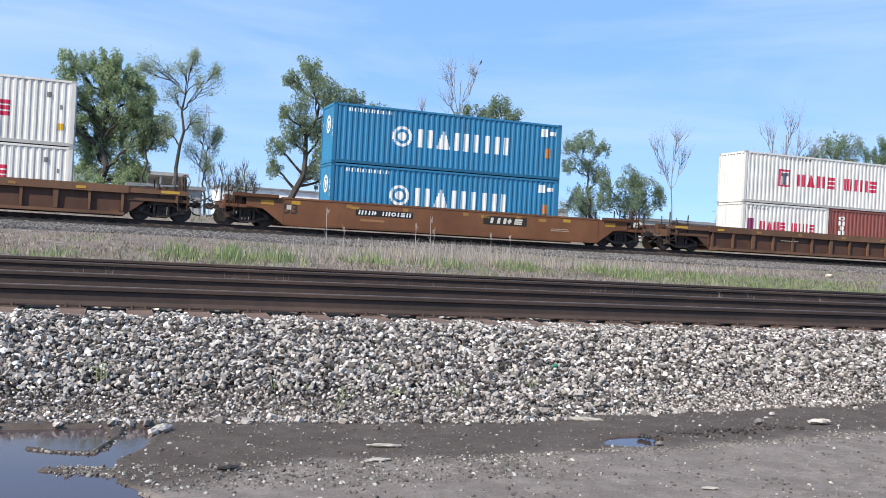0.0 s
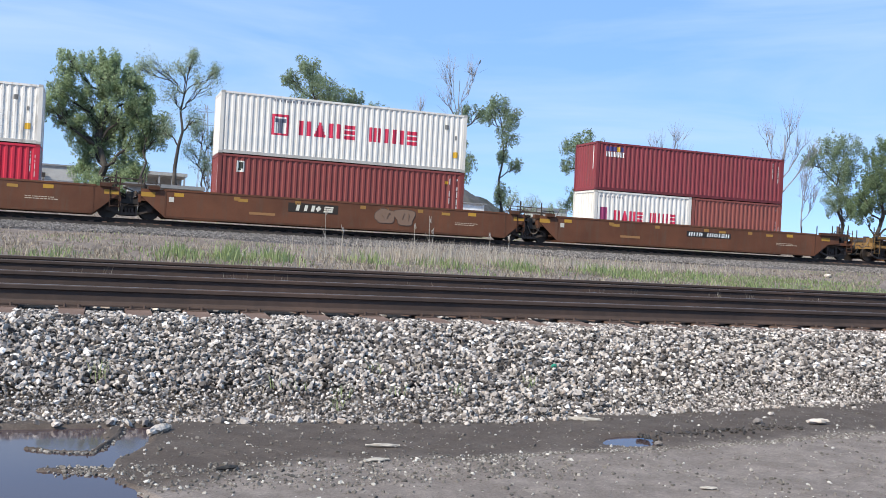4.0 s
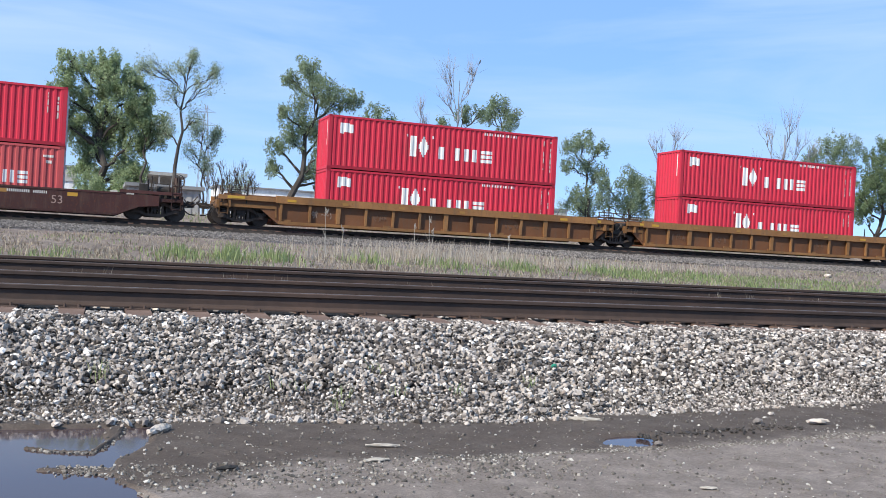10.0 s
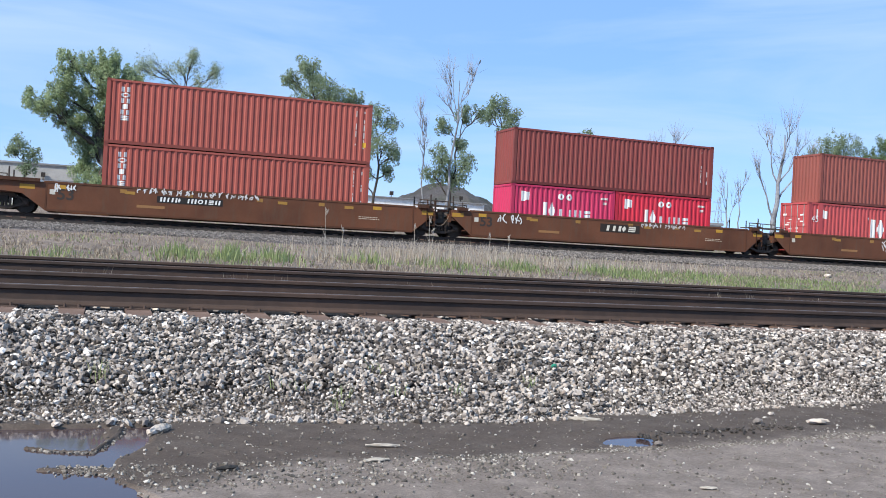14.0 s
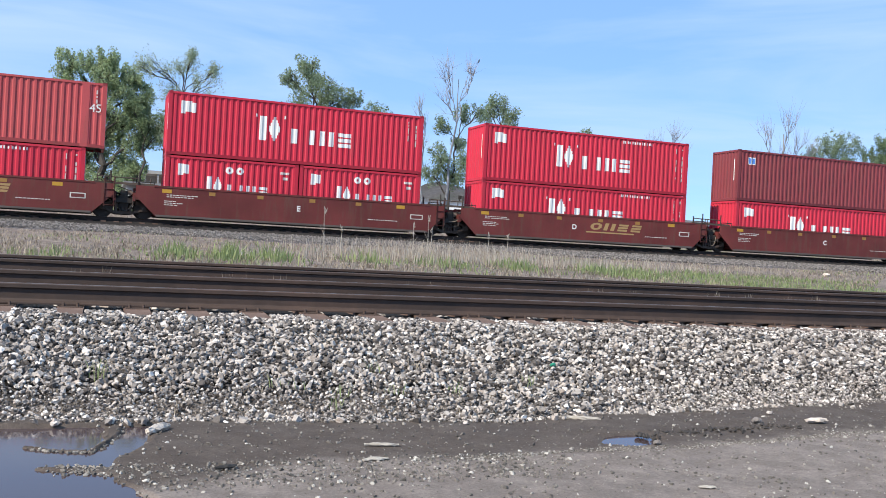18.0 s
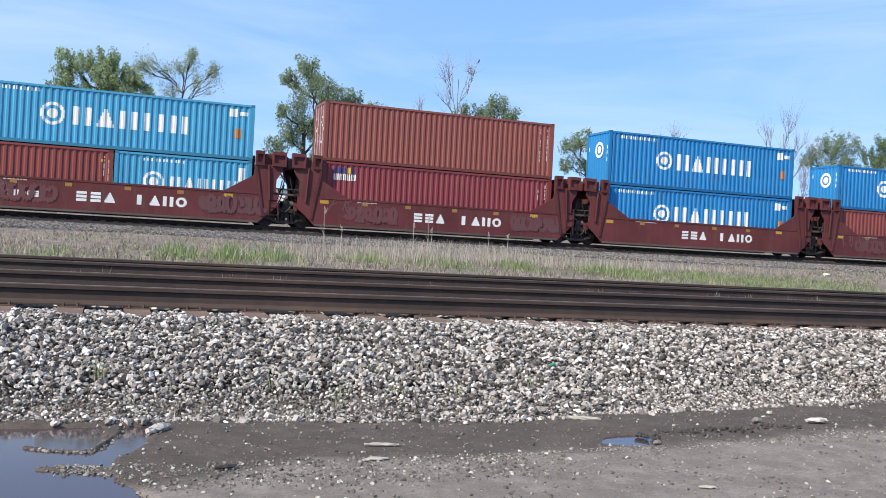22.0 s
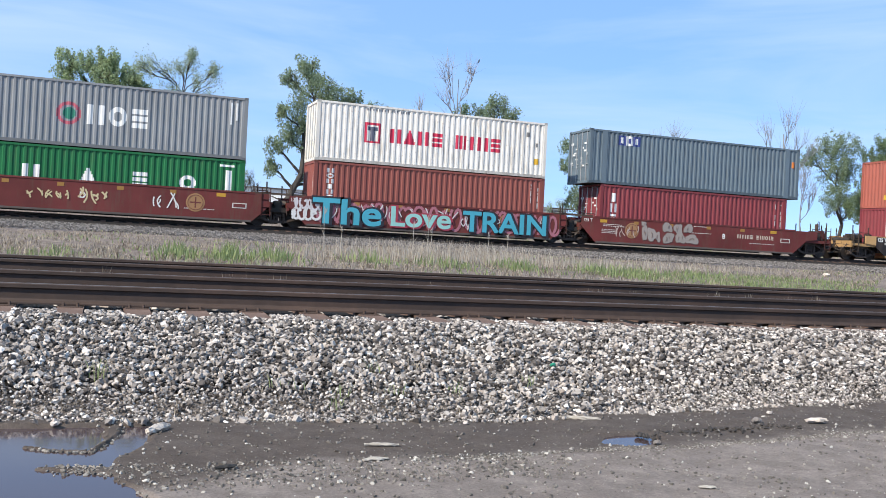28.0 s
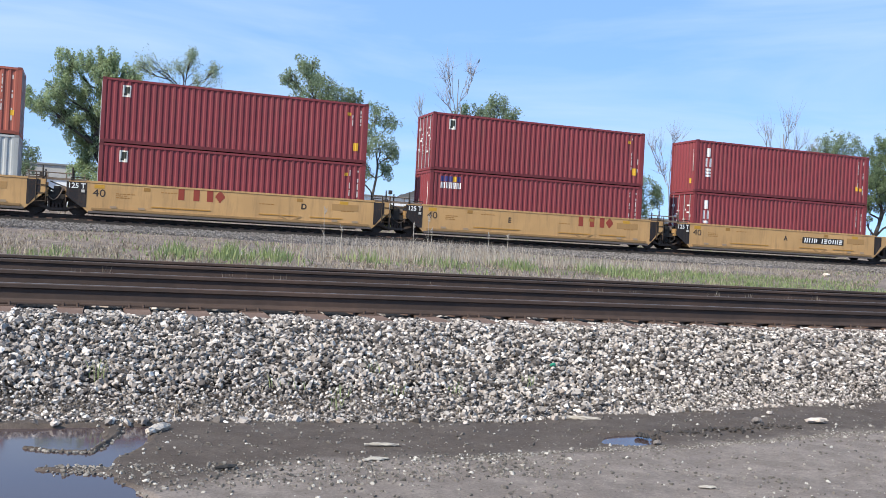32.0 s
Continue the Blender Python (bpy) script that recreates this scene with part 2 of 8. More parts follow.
# ---------------------------------------------------------------- mesh helpers
def bx(bm, x0, x1, y0, y1, z0, z1):
    v = [bm.verts.new((x, y, z)) for z in (z0, z1) for y in (y0, y1) for x in (x0, x1)]
    for f in ((0, 2, 3, 1), (4, 5, 7, 6), (0, 1, 5, 4), (2, 6, 7, 3), (0, 4, 6, 2), (1, 3, 7, 5)):
        bm.faces.new([v[i] for i in f])
    return bm


def prism(bm, pts, y0, y1):
    """A closed outline in x and z, extruded from y0 to y1."""
    a = [bm.verts.new((x, y0, z)) for x, z in pts]
    b = [bm.verts.new((x, y1, z)) for x, z in pts]
    bm.faces.new(a)
    bm.faces.new(b[::-1])
    for i in range(len(pts)):
        j = (i + 1) % len(pts)
        bm.faces.new((a[j], a[i], b[i], b[j]))
    return bm


def prism_y(bm, pts, x0, x1):
    """A closed outline in y and z, extruded from x0 to x1."""
    a = [bm.verts.new((x0, y, z)) for y, z in pts]
    b = [bm.verts.new((x1, y, z)) for y, z in pts]
    bm.faces.new(a)
    bm.faces.new(b[::-1])
    for i in range(len(pts)):
        j = (i + 1) % len(pts)
        bm.faces.new((a[j], a[i], b[i], b[j]))
    return bm


def tube(bm, p, q, r0, r1=None, seg=6, caps=True):
    p, q = Vector(p), Vector(q)
    r1 = r0 if r1 is None else r1
    d = (q - p).normalized()
    s = d.orthogonal().normalized()
    t = d.cross(s)
    rings = []
    for c, r in ((p, r0), (q, r1)):
        rings.append([bm.verts.new(c + s * (r * math.cos(k * math.tau / seg)) + t * (r * math.sin(k * math.tau / seg))) for k in range(seg)])
    for k in range(seg):
        j = (k + 1) % seg
        bm.faces.new((rings[0][k], rings[0][j], rings[1][j], rings[1][k]))
    if caps:
        bm.faces.new(rings[0][::-1])
        bm.faces.new(rings[1])
    return bm


MESHES = {}


def mesh_of(key, build, material, smooth=False):
    """A mesh made once for each key and shared by all objects that ask for it."""
    if key not in MESHES:
        bm = bmesh.new()
        build(bm)
        bmesh.ops.recalc_face_normals(bm, faces=bm.faces)
        me = bpy.data.meshes.new(key)
        bm.to_mesh(me)
        bm.free()
        me.materials.append(material)
        if smooth:
            me.polygons.foreach_set("use_smooth", [True] * len(me.polygons))
        MESHES[key] = me
    return MESHES[key]


def place(name, me, parent=None, at=(0, 0, 0), colour=None, label="", turn=None):
    ob = new(name, me)
    if parent is not None:
        ob.parent = parent
    ob.location = at
    if turn:
        ob.rotation_euler = [radians(a) for a in turn]
    if colour:
        ob.color = (*colour, 1)
    if label:
        ob["label"] = label
    return ob


COUNT = [0]


def part(name, build, material, parent, label="", at=(0, 0, 0), colour=None):
    """One mesh object of its own, from a function that fills a bmesh."""
    COUNT[0] += 1
    return place(name, mesh_of(f"{name}_{COUNT[0]}", build, material), parent, at, colour, label)


def thing(name, label, category, group="", at=(0, 0, 0)):
    ob = new(name)
    ob.location = at
    ob.empty_display_size = 0.3
    return tagged(ob, label, category, group)


def raw_mesh(name, verts, faces, material, smooth=False):
    me = bpy.data.meshes.new(name)
    me.from_pydata(verts, [], faces)
    me.materials.append(material)
    if smooth:
        me.polygons.foreach_set("use_smooth", [True] * len(me.polygons))
    me.update()
    return me


def wording(text, size, parent, x, y, z, colour, name="lettering", squeeze=1.0, bold=0.0):
    """Painted characters on an upright side that faces the camera."""
    cu = bpy.data.curves.new(name, "FONT")
    cu.offset = bold * size
    cu.body, cu.size, cu.extrude, cu.align_x, cu.align_y = text, size, 0.002, "CENTER", "CENTER"
    cu.materials.append(M_MARK)
    ob = place(name, cu, parent, (x, y, z), colour, "", (90, 0, 0))
    ob.scale = (squeeze, 1, 1)
    return ob

# ---------------------------------------------------------------- shipping containers
WIDE = 2.438
PERIOD, DEEP = 0.278, 0.038
FAINT = (0.62, 0.55, 0.52)
BRIGHT, GOLD, NAVY, BLACK = (0.80, 0.80, 0.78), (0.62, 0.36, 0.03), (0.03, 0.05, 0.20), (0.02, 0.02, 0.02)


def wall_depth(x):
    """How far the corrugated side lies behind its outermost face at x."""
    f = (x / PERIOD) % 1.0
    if f < 0.33:
        return 0.0
    if f < 0.50:
        return DEEP * (f - 0.33) / 0.17
    if f < 0.83:
        return DEEP
    return DEEP * (1 - (f - 0.83) / 0.17)


def wall_stops(x0, x1):
    xs = [x0, x1]
    for k in range(math.floor(x0 / PERIOD) - 1, math.ceil(x1 / PERIOD) + 1):
        xs += [(k + f) * PERIOD for f in (0.0, 0.33, 0.50, 0.83) if x0 < (k + f) * PERIOD < x1]
    return sorted(xs)


def corrugated(bm, x0, x1, z0, z1, face, back):
    xs = wall_stops(x0, x1)
    rows = [[bm.verts.new((x, face + wall_depth(x) * back, z)) for x in xs] for z in (z0, z1)]
    for i in range(len(xs) - 1):
        bm.faces.new((rows[0][i], rows[0][i + 1], rows[1][i + 1], rows[1][i]))


def painted_on(bm, rects, lift=0.0):
    """Flat areas of paint that follow the corrugated side: (x0, x1, z0, z1) in metres from the container's middle and foot."""
    for x0, x1, z0, z1 in rects:
        xs = wall_stops(x0, x1)
        rows = [[bm.verts.new((x, -WIDE / 2 + 0.016 - lift + wall_depth(x), z)) for x in xs] for z in (z0, z1)]
        for i in range(len(xs) - 1):
            bm.faces.new((rows[0][i], rows[0][i + 1], rows[1][i + 1], rows[1][i]))


def glyph(x0, x1, z0, z1, kind):
    """A plain shape of a sign's size and weight: one, two or three upright bars, three level bars, a wedge, a ring or a bar beside a lozenge."""
    w, h = x1 - x0, z1 - z0
    R = lambda a, b, c, d: (x0 + a * w, x0 + b * w, z0 + c * h, z0 + d * h)
    if kind == "i":
        return [R(0.22, 0.78, 0, 1)]
    if kind == "l":
        return [R(0.10, 0.52, 0, 1)]
    if kind == "v":
        return [R(0.40 - 0.09 * k, 0.60 + 0.09 * k, 0.8 - 0.2 * k, 1.0 - 0.2 * k) for k in range(5)]
    if kind == "o":
        return ring(x0 + w / 2, z0 + h / 2, h / 2, h * 0.25, w / h)
    if kind == "e":
        return [R(0.06, 0.94, 0.36 * k, 0.36 * k + 0.26) for k in range(3)]
    if kind == "m":
        return [R(0.02 + 0.36 * k, 0.26 + 0.36 * k, 0, 1) for k in range(3)]
    if kind == "w":
        return [R(0.04, 0.36, 0, 1)] + [R(0.48 + a, 0.96 - a, 0.5 + 0.125 * k, 0.625 + 0.125 * k) for k, a in ((0, 0.0), (1, 0.06), (2, 0.12), (3, 0.18), (-1, 0.0), (-2, 0.06), (-3, 0.12), (-4, 0.18))]
    return [R(0.02, 0.36, 0, 1), R(0.64, 0.98, 0, 1)]


def signs(x0, x1, z0, z1, kinds, gap=0.22):
    """A row of plain signs, each a list of areas."""
    units = [0.55 if k == "i" else (0.7 if k == " " else 1.0) for k in kinds]
    total = sum(units) + gap * (len(kinds) - 1)
    step, x, out = (x1 - x0) / total, x0, []
    for k, u in zip(kinds, units):
        if k != " ":
            out.append(glyph(x, x + u * step, z0, z1, k))
        x += (u + gap) * step
    return out


def apart(areas):
    """The bar and the lozenge of a large sign as two shapes."""
    return [areas[:1], areas[1:]]


def word(*a):
    """The same row as one list of areas."""
    return [q for sign in signs(*a) for q in sign]


def stack(x0, x1, z0, z1, count):
    """Signs one above the other."""
    step = (z1 - z0) / count
    return [glyph(x0, x1, z0 + i * step, z0 + (i + 0.84) * step, "ehihoh"[i % 6]) for i in range(count)]


def ring(cx, cz, r, inner, wide=1.0):
    """A disc or a ring in upright strips; wide: its breadth over its height."""
    out, step = [], r / 7
    k = -math.floor(r / step)
    while k * step < r:
        x0, x1 = k * step, (k + 1) * step
        x = (x0 + x1) / 2
        if abs(x) < r:
            o = math.sqrt(r * r - x * x)
            i = math.sqrt(inner * inner - x * x) if abs(x) < inner else 0
            a, b = cx + x0 * wide, cx + x1 * wide
            out += [(a, b, cz - o, cz - i), (a, b, cz + i, cz + o)] if i else [(a, b, cz - o, cz + o)]
        k += 1
    return out


def at_side(L, H, f0, f1, g0, g1):
    return ((f0 - 0.5) * L, (f1 - 0.5) * L, g0 * H, g1 * H)


def codes(L, H, seed):
    """The small check figures beside the door end, as rows of short bars."""
    r = random.Random(seed)
    out = []
    for col, f in enumerate((0.935, 0.968)):
        z = 0.88
        while z > (0.30 if seed % 3 else 0.55):
            h = r.choice((0.03, 0.06, 0.10))
            if r.random() < 0.75:
                out.append(at_side(L, H, f, f + 0.065 / L * (1 if col else 0.7), z - h, z))
            z -= h + 0.025
    return out


def brand_marks(brand, L, H, seed):
    """The paint on the side that faces the camera: (name, colour, areas) for each mark."""
    A = lambda *a: at_side(L, H, *a)
    out = []
    if brand == "anchor":        # white ring and six large signs on blue
        x = -0.214 * L
        out.append(("emblem", BRIGHT, ring(x, 0.53 * H, 0.50, 0.36) + ring(x, 0.53 * H, 0.22, 0.0)))
        a = A(0.352, 0.755, 0.37, 0.68)
        out.append(("name_mark", BRIGHT, signs(*a, "hvhiih")))
        out.append(("small_mark", BRIGHT, word(*A(0.06, 0.24, 0.87, 0.93), "hihhihihih", 0.35)))
        out.append(("code_mark", BRIGHT, [A(0.905, 0.935, 0.76, 0.90), A(0.945, 0.975, 0.79, 0.86)]))
        out.append(("orange_mark", (0.55, 0.20, 0.05), [A(0.928, 0.952, 0.38, 0.55)]))
    elif brand == "anchor20":
        x = -0.22 * L
        out.append(("emblem", BRIGHT, ring(x, 0.51 * H, 0.46, 0.33) + ring(x, 0.51 * H, 0.20, 0.0)))
        out.append(("name_mark", BRIGHT, signs(*A(0.40, 0.90, 0.40, 0.62), "hvhiih")))
        out.append(("small_mark", BRIGHT, word(*A(0.20, 0.50, 0.86, 0.91), "hihhihi", 0.35)))
        out.append(("code_mark", BRIGHT, [A(0.90, 0.95, 0.62, 0.86)]))
    elif brand in ("flag", "flag_low", "flag45"):      # white pennant, one large and four smaller signs on red
        out.append(("pennant", BRIGHT, [A(0.045, 0.062, 0.66, 0.86), A(0.062, 0.085, 0.69, 0.86), A(0.085, 0.10, 0.68, 0.84)]))
        a0, a1 = ((0.335, 0.42) if seed % 2 else (0.31, 0.395))
        d = a0 - 0.335
        out.append(("large_mark", BRIGHT, apart(glyph(*A(a0, a1, 0.35, 0.74), "w")) + [[A(a0 - 0.012, a0 - 0.006, 0.72, 0.77)], [A(a1 + 0.012, a1 + 0.018, 0.72, 0.77)]]))
        out.append(("name_mark", BRIGHT, signs(*A(0.455 + d, 0.705 + d, 0.34, 0.58), "lihe")))
        if seed % 3:
            out.append(("small_mark", BRIGHT, word(*A(0.66, 0.81, 0.88, 0.93), "hhihihih", 0.35)))
        out.append(("code_mark", FAINT, codes(L, H, seed)))
    elif brand == "flag20":
        out.append(("pennant", BRIGHT, [A(0.09, 0.13, 0.66, 0.86), A(0.13, 0.17, 0.69, 0.85)]))
        out.append(("large_mark", BRIGHT, apart(glyph(*A(0.30, 0.42, 0.33, 0.67), "w"))))
        out.append(("name_mark", BRIGHT, signs(*A(0.45, 0.77, 0.34, 0.55), "lihe")))
        out.append(("disc_mark", BRIGHT, ring(-0.03 * L, 0.80 * H, 0.17, 0.06) + ring(0.05 * L, 0.80 * H, 0.17, 0.06)))
        out.append(("code_mark", FAINT, [A(0.86, 0.93, 0.80, 0.84), A(0.88, 0.92, 0.70, 0.75)]))
    elif brand == "red_name":    # red words and a framed emblem on white
        red = (0.55, 0.03, 0.08)
        a = A(0.195, 0.262, 0.36, 0.70)
        out.append(("emblem_frame", red, [(a[0], a[0] + 0.12, a[2], a[3]), (a[1] - 0.12, a[1], a[2], a[3]), (a[0] + 0.12, a[1] - 0.12, a[3] - 0.12, a[3]), (a[0] + 0.12, a[1] - 0.12, a[2], a[2] + 0.09)]))
        out.append(("emblem", (0.10, 0.11, 0.16), [(a[0] + 0.3, a[1] - 0.3, a[2] + 0.1, a[3] - 0.35), (a[0] + 0.15, a[1] - 0.15, a[3] - 0.38, a[3] - 0.2)]))
        out.append(("name_mark", red, signs(*A(0.30, 0.79, 0.39, 0.63), "hvhe mihe", 0.2)))
        out.append(("small_mark", (0.2, 0.2, 0.22), word(*A(0.20, 0.38, 0.90, 0.94), "hihhihihh", 0.4)))
        out.append(("yellow_mark", GOLD, [A(0.945, 0.965, 0.24, 0.34)]))
        out.append(("code_mark", (0.15, 0.15, 0.15), [A(0.905, 0.92, 0.72, 0.80), A(0.95, 0.957, 0.55, 0.62)]))
    elif brand == "red_name20":
        red = (0.55, 0.03, 0.08)
        out.append(("emblem", (0.25, 0.04, 0.12), [A(0.06, 0.13, 0.36, 0.66)]))
        out.append(("name_mark", red, signs(*A(0.20, 0.84, 0.40, 0.61), "hvhe mihe", 0.2)))
        out.append(("small_mark", (0.25, 0.25, 0.27), word(*A(0.05, 0.28, 0.86, 0.90), "hihhih", 0.4)))
    elif brand == "upright":     # six white signs one above the other
        f = 0.38 / L
        out.append(("upright_mark", BRIGHT, stack((0.050 - 0.5) * L, (0.050 + f - 0.5) * L, 0.37 * H, 0.90 * H, 6)))
        out.append(("code_mark", FAINT, codes(L, H, seed)))
        out.append(("yellow_mark", GOLD, [A(0.966, 0.98, 0.28, 0.36)]))
    elif brand == "upright20":
        out.append(("upright_mark", BRIGHT, stack((0.12 - 0.5) * L, (0.20 - 0.5) * L, 0.30 * H, 0.86 * H, 5)))
        out.append(("code_mark", FAINT, codes(L, H, seed)))
    elif brand == "three_up":
        out.append(("upright_mark", BRIGHT, stack((0.05 - 0.5) * L, (0.085 - 0.5) * L, 0.30 * H, 0.88 * H, 3)))
        out.append(("yellow_mark", GOLD, [A(0.925, 0.945, 0.28, 0.37), A(0.95, 0.965, 0.28, 0.34)]))
        out.append(("code_mark", FAINT, codes(L, H, seed)))
    elif brand == "square":      # a small white emblem
        a = A(0.070, 0.100, 0.72, 0.90)
        out.append(("emblem", (0.72, 0.71, 0.64), [a]))
        out.append(("emblem_middle", (0.03, 0.035, 0.03), [(a[0] + 0.10, a[1] - 0.06, a[2] + 0.16, a[3] - 0.06), (a[0] + 0.06, a[1] - 0.16, a[2] + 0.08, a[2] + 0.16)]))
        out.append(("code_mark", FAINT, codes(L, H, seed)))
        out.append(("yellow_mark", GOLD, [A(0.945, 0.965, 0.20, 0.33), A(0.915, 0.930, 0.78, 0.83)]))
    elif brand == "beacon":      # a row of dark and gold squares over white bars
        a = A(0.045, 0.135, 0.70, 0.91)
        m, w = (a[2] + a[3]) / 2, (a[1] - a[0]) / 5
        for k in range(5):
            out.append(("emblem_square", (0.05, 0.05, 0.18) if k % 2 == 0 or k == 1 else GOLD, [(a[0] + k * w, a[0] + (k + 0.86) * w, m + 0.04, a[3])]))
        out.append(("emblem_band", BRIGHT, word(a[0], a[1], a[2], m, "hhhhhh", 0.18)))
        out.append(("code_mark", FAINT, codes(L, H, seed)))
    elif brand == "disc20":
        out.append(("emblem", BRIGHT, ring(0.0, 0.74 * H, 0.24, 0.09)))
        out.append(("name_mark", BRIGHT, signs(*A(0.33, 0.66, 0.44, 0.56), "hvhiehvo")))
        out.append(("code_mark", FAINT, codes(L, H, seed)))
    elif brand == "four_apart":  # four signs far apart and a bar on green
        out.append(("name_mark", BRIGHT, [glyph(*A(f - 0.03, f + 0.03, 0.40, 0.66), k) for f, k in ((0.25, "h"), (0.44, "v"), (0.62, "e"), (0.79, "o"))]))
        a = A(0.928, 0.952, 0.30, 0.80)
        out.append(("upright_bar", BRIGHT, [a]))
        out.append(("code_mark", BRIGHT, [A(0.905, 0.96, 0.86, 0.90)]))
    elif brand == "bar":
        out.append(("upright_bar", BRIGHT, [A(0.055, 0.080, 0.22, 0.84)]))
        out.append(("code_mark", BRIGHT, [A(0.955, 0.965, 0.62, 0.86)]))
    elif brand == "three_wide":
        x = (0.365 - 0.5) * L
        out.append(("emblem_ring", (0.45, 0.10, 0.14), ring(x, 0.50 * H, 0.50, 0.36)))
        out.append(("emblem", (0.03, 0.20, 0.14), ring(x + 0.02, 0.50 * H, 0.26, 0.0)))
        out.append(("name_mark", BRIGHT, signs(*A(0.425, 0.64, 0.36, 0.66), "hoe")))
        out.append(("code_mark", BRIGHT, [A(0.935, 0.942, 0.55, 0.90), A(0.955, 0.962, 0.62, 0.90)]))
    elif brand == "navy_box":
        a = A(0.125, 0.222, 0.74, 0.92)
        w = (a[1] - a[0]) / 3
        out.append(("emblem", NAVY, [(a[0], a[0] + w, a[2], a[3]), (a[1] - w, a[1], a[2], a[3])]))
        out.append(("emblem_middle", BRIGHT, [(a[0] + w, a[1] - w, a[2], a[3])]))
        out.append(("emblem_bar", BRIGHT, [(a[0] + 0.3 * w, a[0] + 0.7 * w, a[2] + 0.1, a[3] - 0.1), (a[1] - 0.7 * w, a[1] - 0.3 * w, a[2] + 0.1, a[3] - 0.1)]))
        out.append(("emblem_spot", NAVY, [(a[0] + 1.36 * w, a[0] + 1.64 * w, a[2] + 0.13, a[3] - 0.13)]))
        out.append(("code_mark", (0.45, 0.45, 0.42), [A(0.925, 0.930, 0.70, 0.90), A(0.94, 0.945, 0.74, 0.90)]))
        out.append(("orange_mark", (0.60, 0.18, 0.04), [A(0.962, 0.976, 0.62, 0.74)]))
    elif brand == "five_navy":
        out.append(("name_mark", NAVY, [ring((0.305 + i * 0.094 - 0.5) * L, 0.51 * H, 0.42, 0.22) for i in range(5)]))
        out.append(("small_mark", NAVY, word(*A(0.03, 0.21, 0.74, 0.84), "hih hhhh", 0.3)))
    elif brand == "navy_area":
        out.append(("repainted_area", (0.07, 0.11, 0.20), [A(0.10, 0.32, 0.34, 0.72)]))
        out.append(("small_mark", (0.5, 0.06, 0.06), [A(0.545, 0.555, 0.42, 0.50)]))
    elif brand == "dots":
        x = (0.075 - 0.5) * L
        out.append(("emblem_ground", BRIGHT, [(x - 0.24, x + 0.24, 0.72 * H, 0.86 * H)]))
        out.append(("emblem", (0.08, 0.22, 0.60), [(x - 0.20, x - 0.05, 0.735 * H, 0.845 * H), (x + 0.05, x + 0.20, 0.735 * H, 0.845 * H)]))
        out.append(("yellow_mark", GOLD, [A(0.935, 0.962, 0.10, 0.20), A(0.945, 0.955, 0.30, 0.36), A(0.962, 0.972, 0.60, 0.65)]))
        out.append(("code_mark", FAINT, codes(L, H, seed)))
    else:
        out.append(("code_mark", FAINT, codes(L, H, seed)))
    return out


def corner_parts(ob, L, H, colour, dims):
    for sx in (-1, 1):
        for sy in (-1, 1):
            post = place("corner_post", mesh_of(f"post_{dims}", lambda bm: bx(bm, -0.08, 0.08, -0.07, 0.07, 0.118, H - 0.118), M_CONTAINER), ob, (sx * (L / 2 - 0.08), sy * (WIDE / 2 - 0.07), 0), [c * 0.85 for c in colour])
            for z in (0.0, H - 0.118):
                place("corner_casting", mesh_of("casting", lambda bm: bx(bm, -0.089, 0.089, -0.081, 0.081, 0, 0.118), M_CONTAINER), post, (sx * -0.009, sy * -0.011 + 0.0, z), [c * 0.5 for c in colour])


def door_end(ob, L, H, colour, dims, side):
    """Two leaves with locking rods on the end that faces along side."""
    for sy in (-1, 1):
        leaf = place("door", mesh_of(f"door_{dims}", lambda bm: [bx(bm, -0.025, 0.025, -0.525, 0.525, 0.17, H - 0.16)] and [bx(bm, -0.04, 0.04, -0.48, 0.48, z0, z0 + (H - 0.5) / 4 - 0.1) for z0 in (0.24 + k * (H - 0.45) / 4 for k in range(4))], M_CONTAINER), ob, (side * (L / 2 - 0.065), sy * 0.535, 0), colour)
        for k in (-0.27, 0.27):
            place("lock_rod", mesh_of(f"rod_{dims}", lambda bm: (tube(bm, (0, 0, 0.12), (0, 0, H - 0.12), 0.022, seg=6), bx(bm, -0.02, 0.02, -0.16, 0.0, 1.0, 1.05)), M_ROD), leaf, (side * 0.06, k, 0))
        if side < 0:
            rr = random.Random(round(H * 10) + (3 if sy > 0 else 5))
            spots = [(rr.uniform(-0.40, 0.25), 0.9 + 0.2 * q + rr.uniform(-0.04, 0.04), rr.uniform(0.10, 0.30)) for q in range(7)]
            place("door_print", mesh_of(f"doorprint_{dims}_{sy}", lambda bm: [bx(bm, -0.002, 0.002, y, y + w, z, z + rr.choice((0.05, 0.09, 0.12))) for y, z, w in spots if z < H - 0.4], M_MARK), leaf, (side * 0.046, 0, 0), BRIGHT)["kind"] = "stuff"


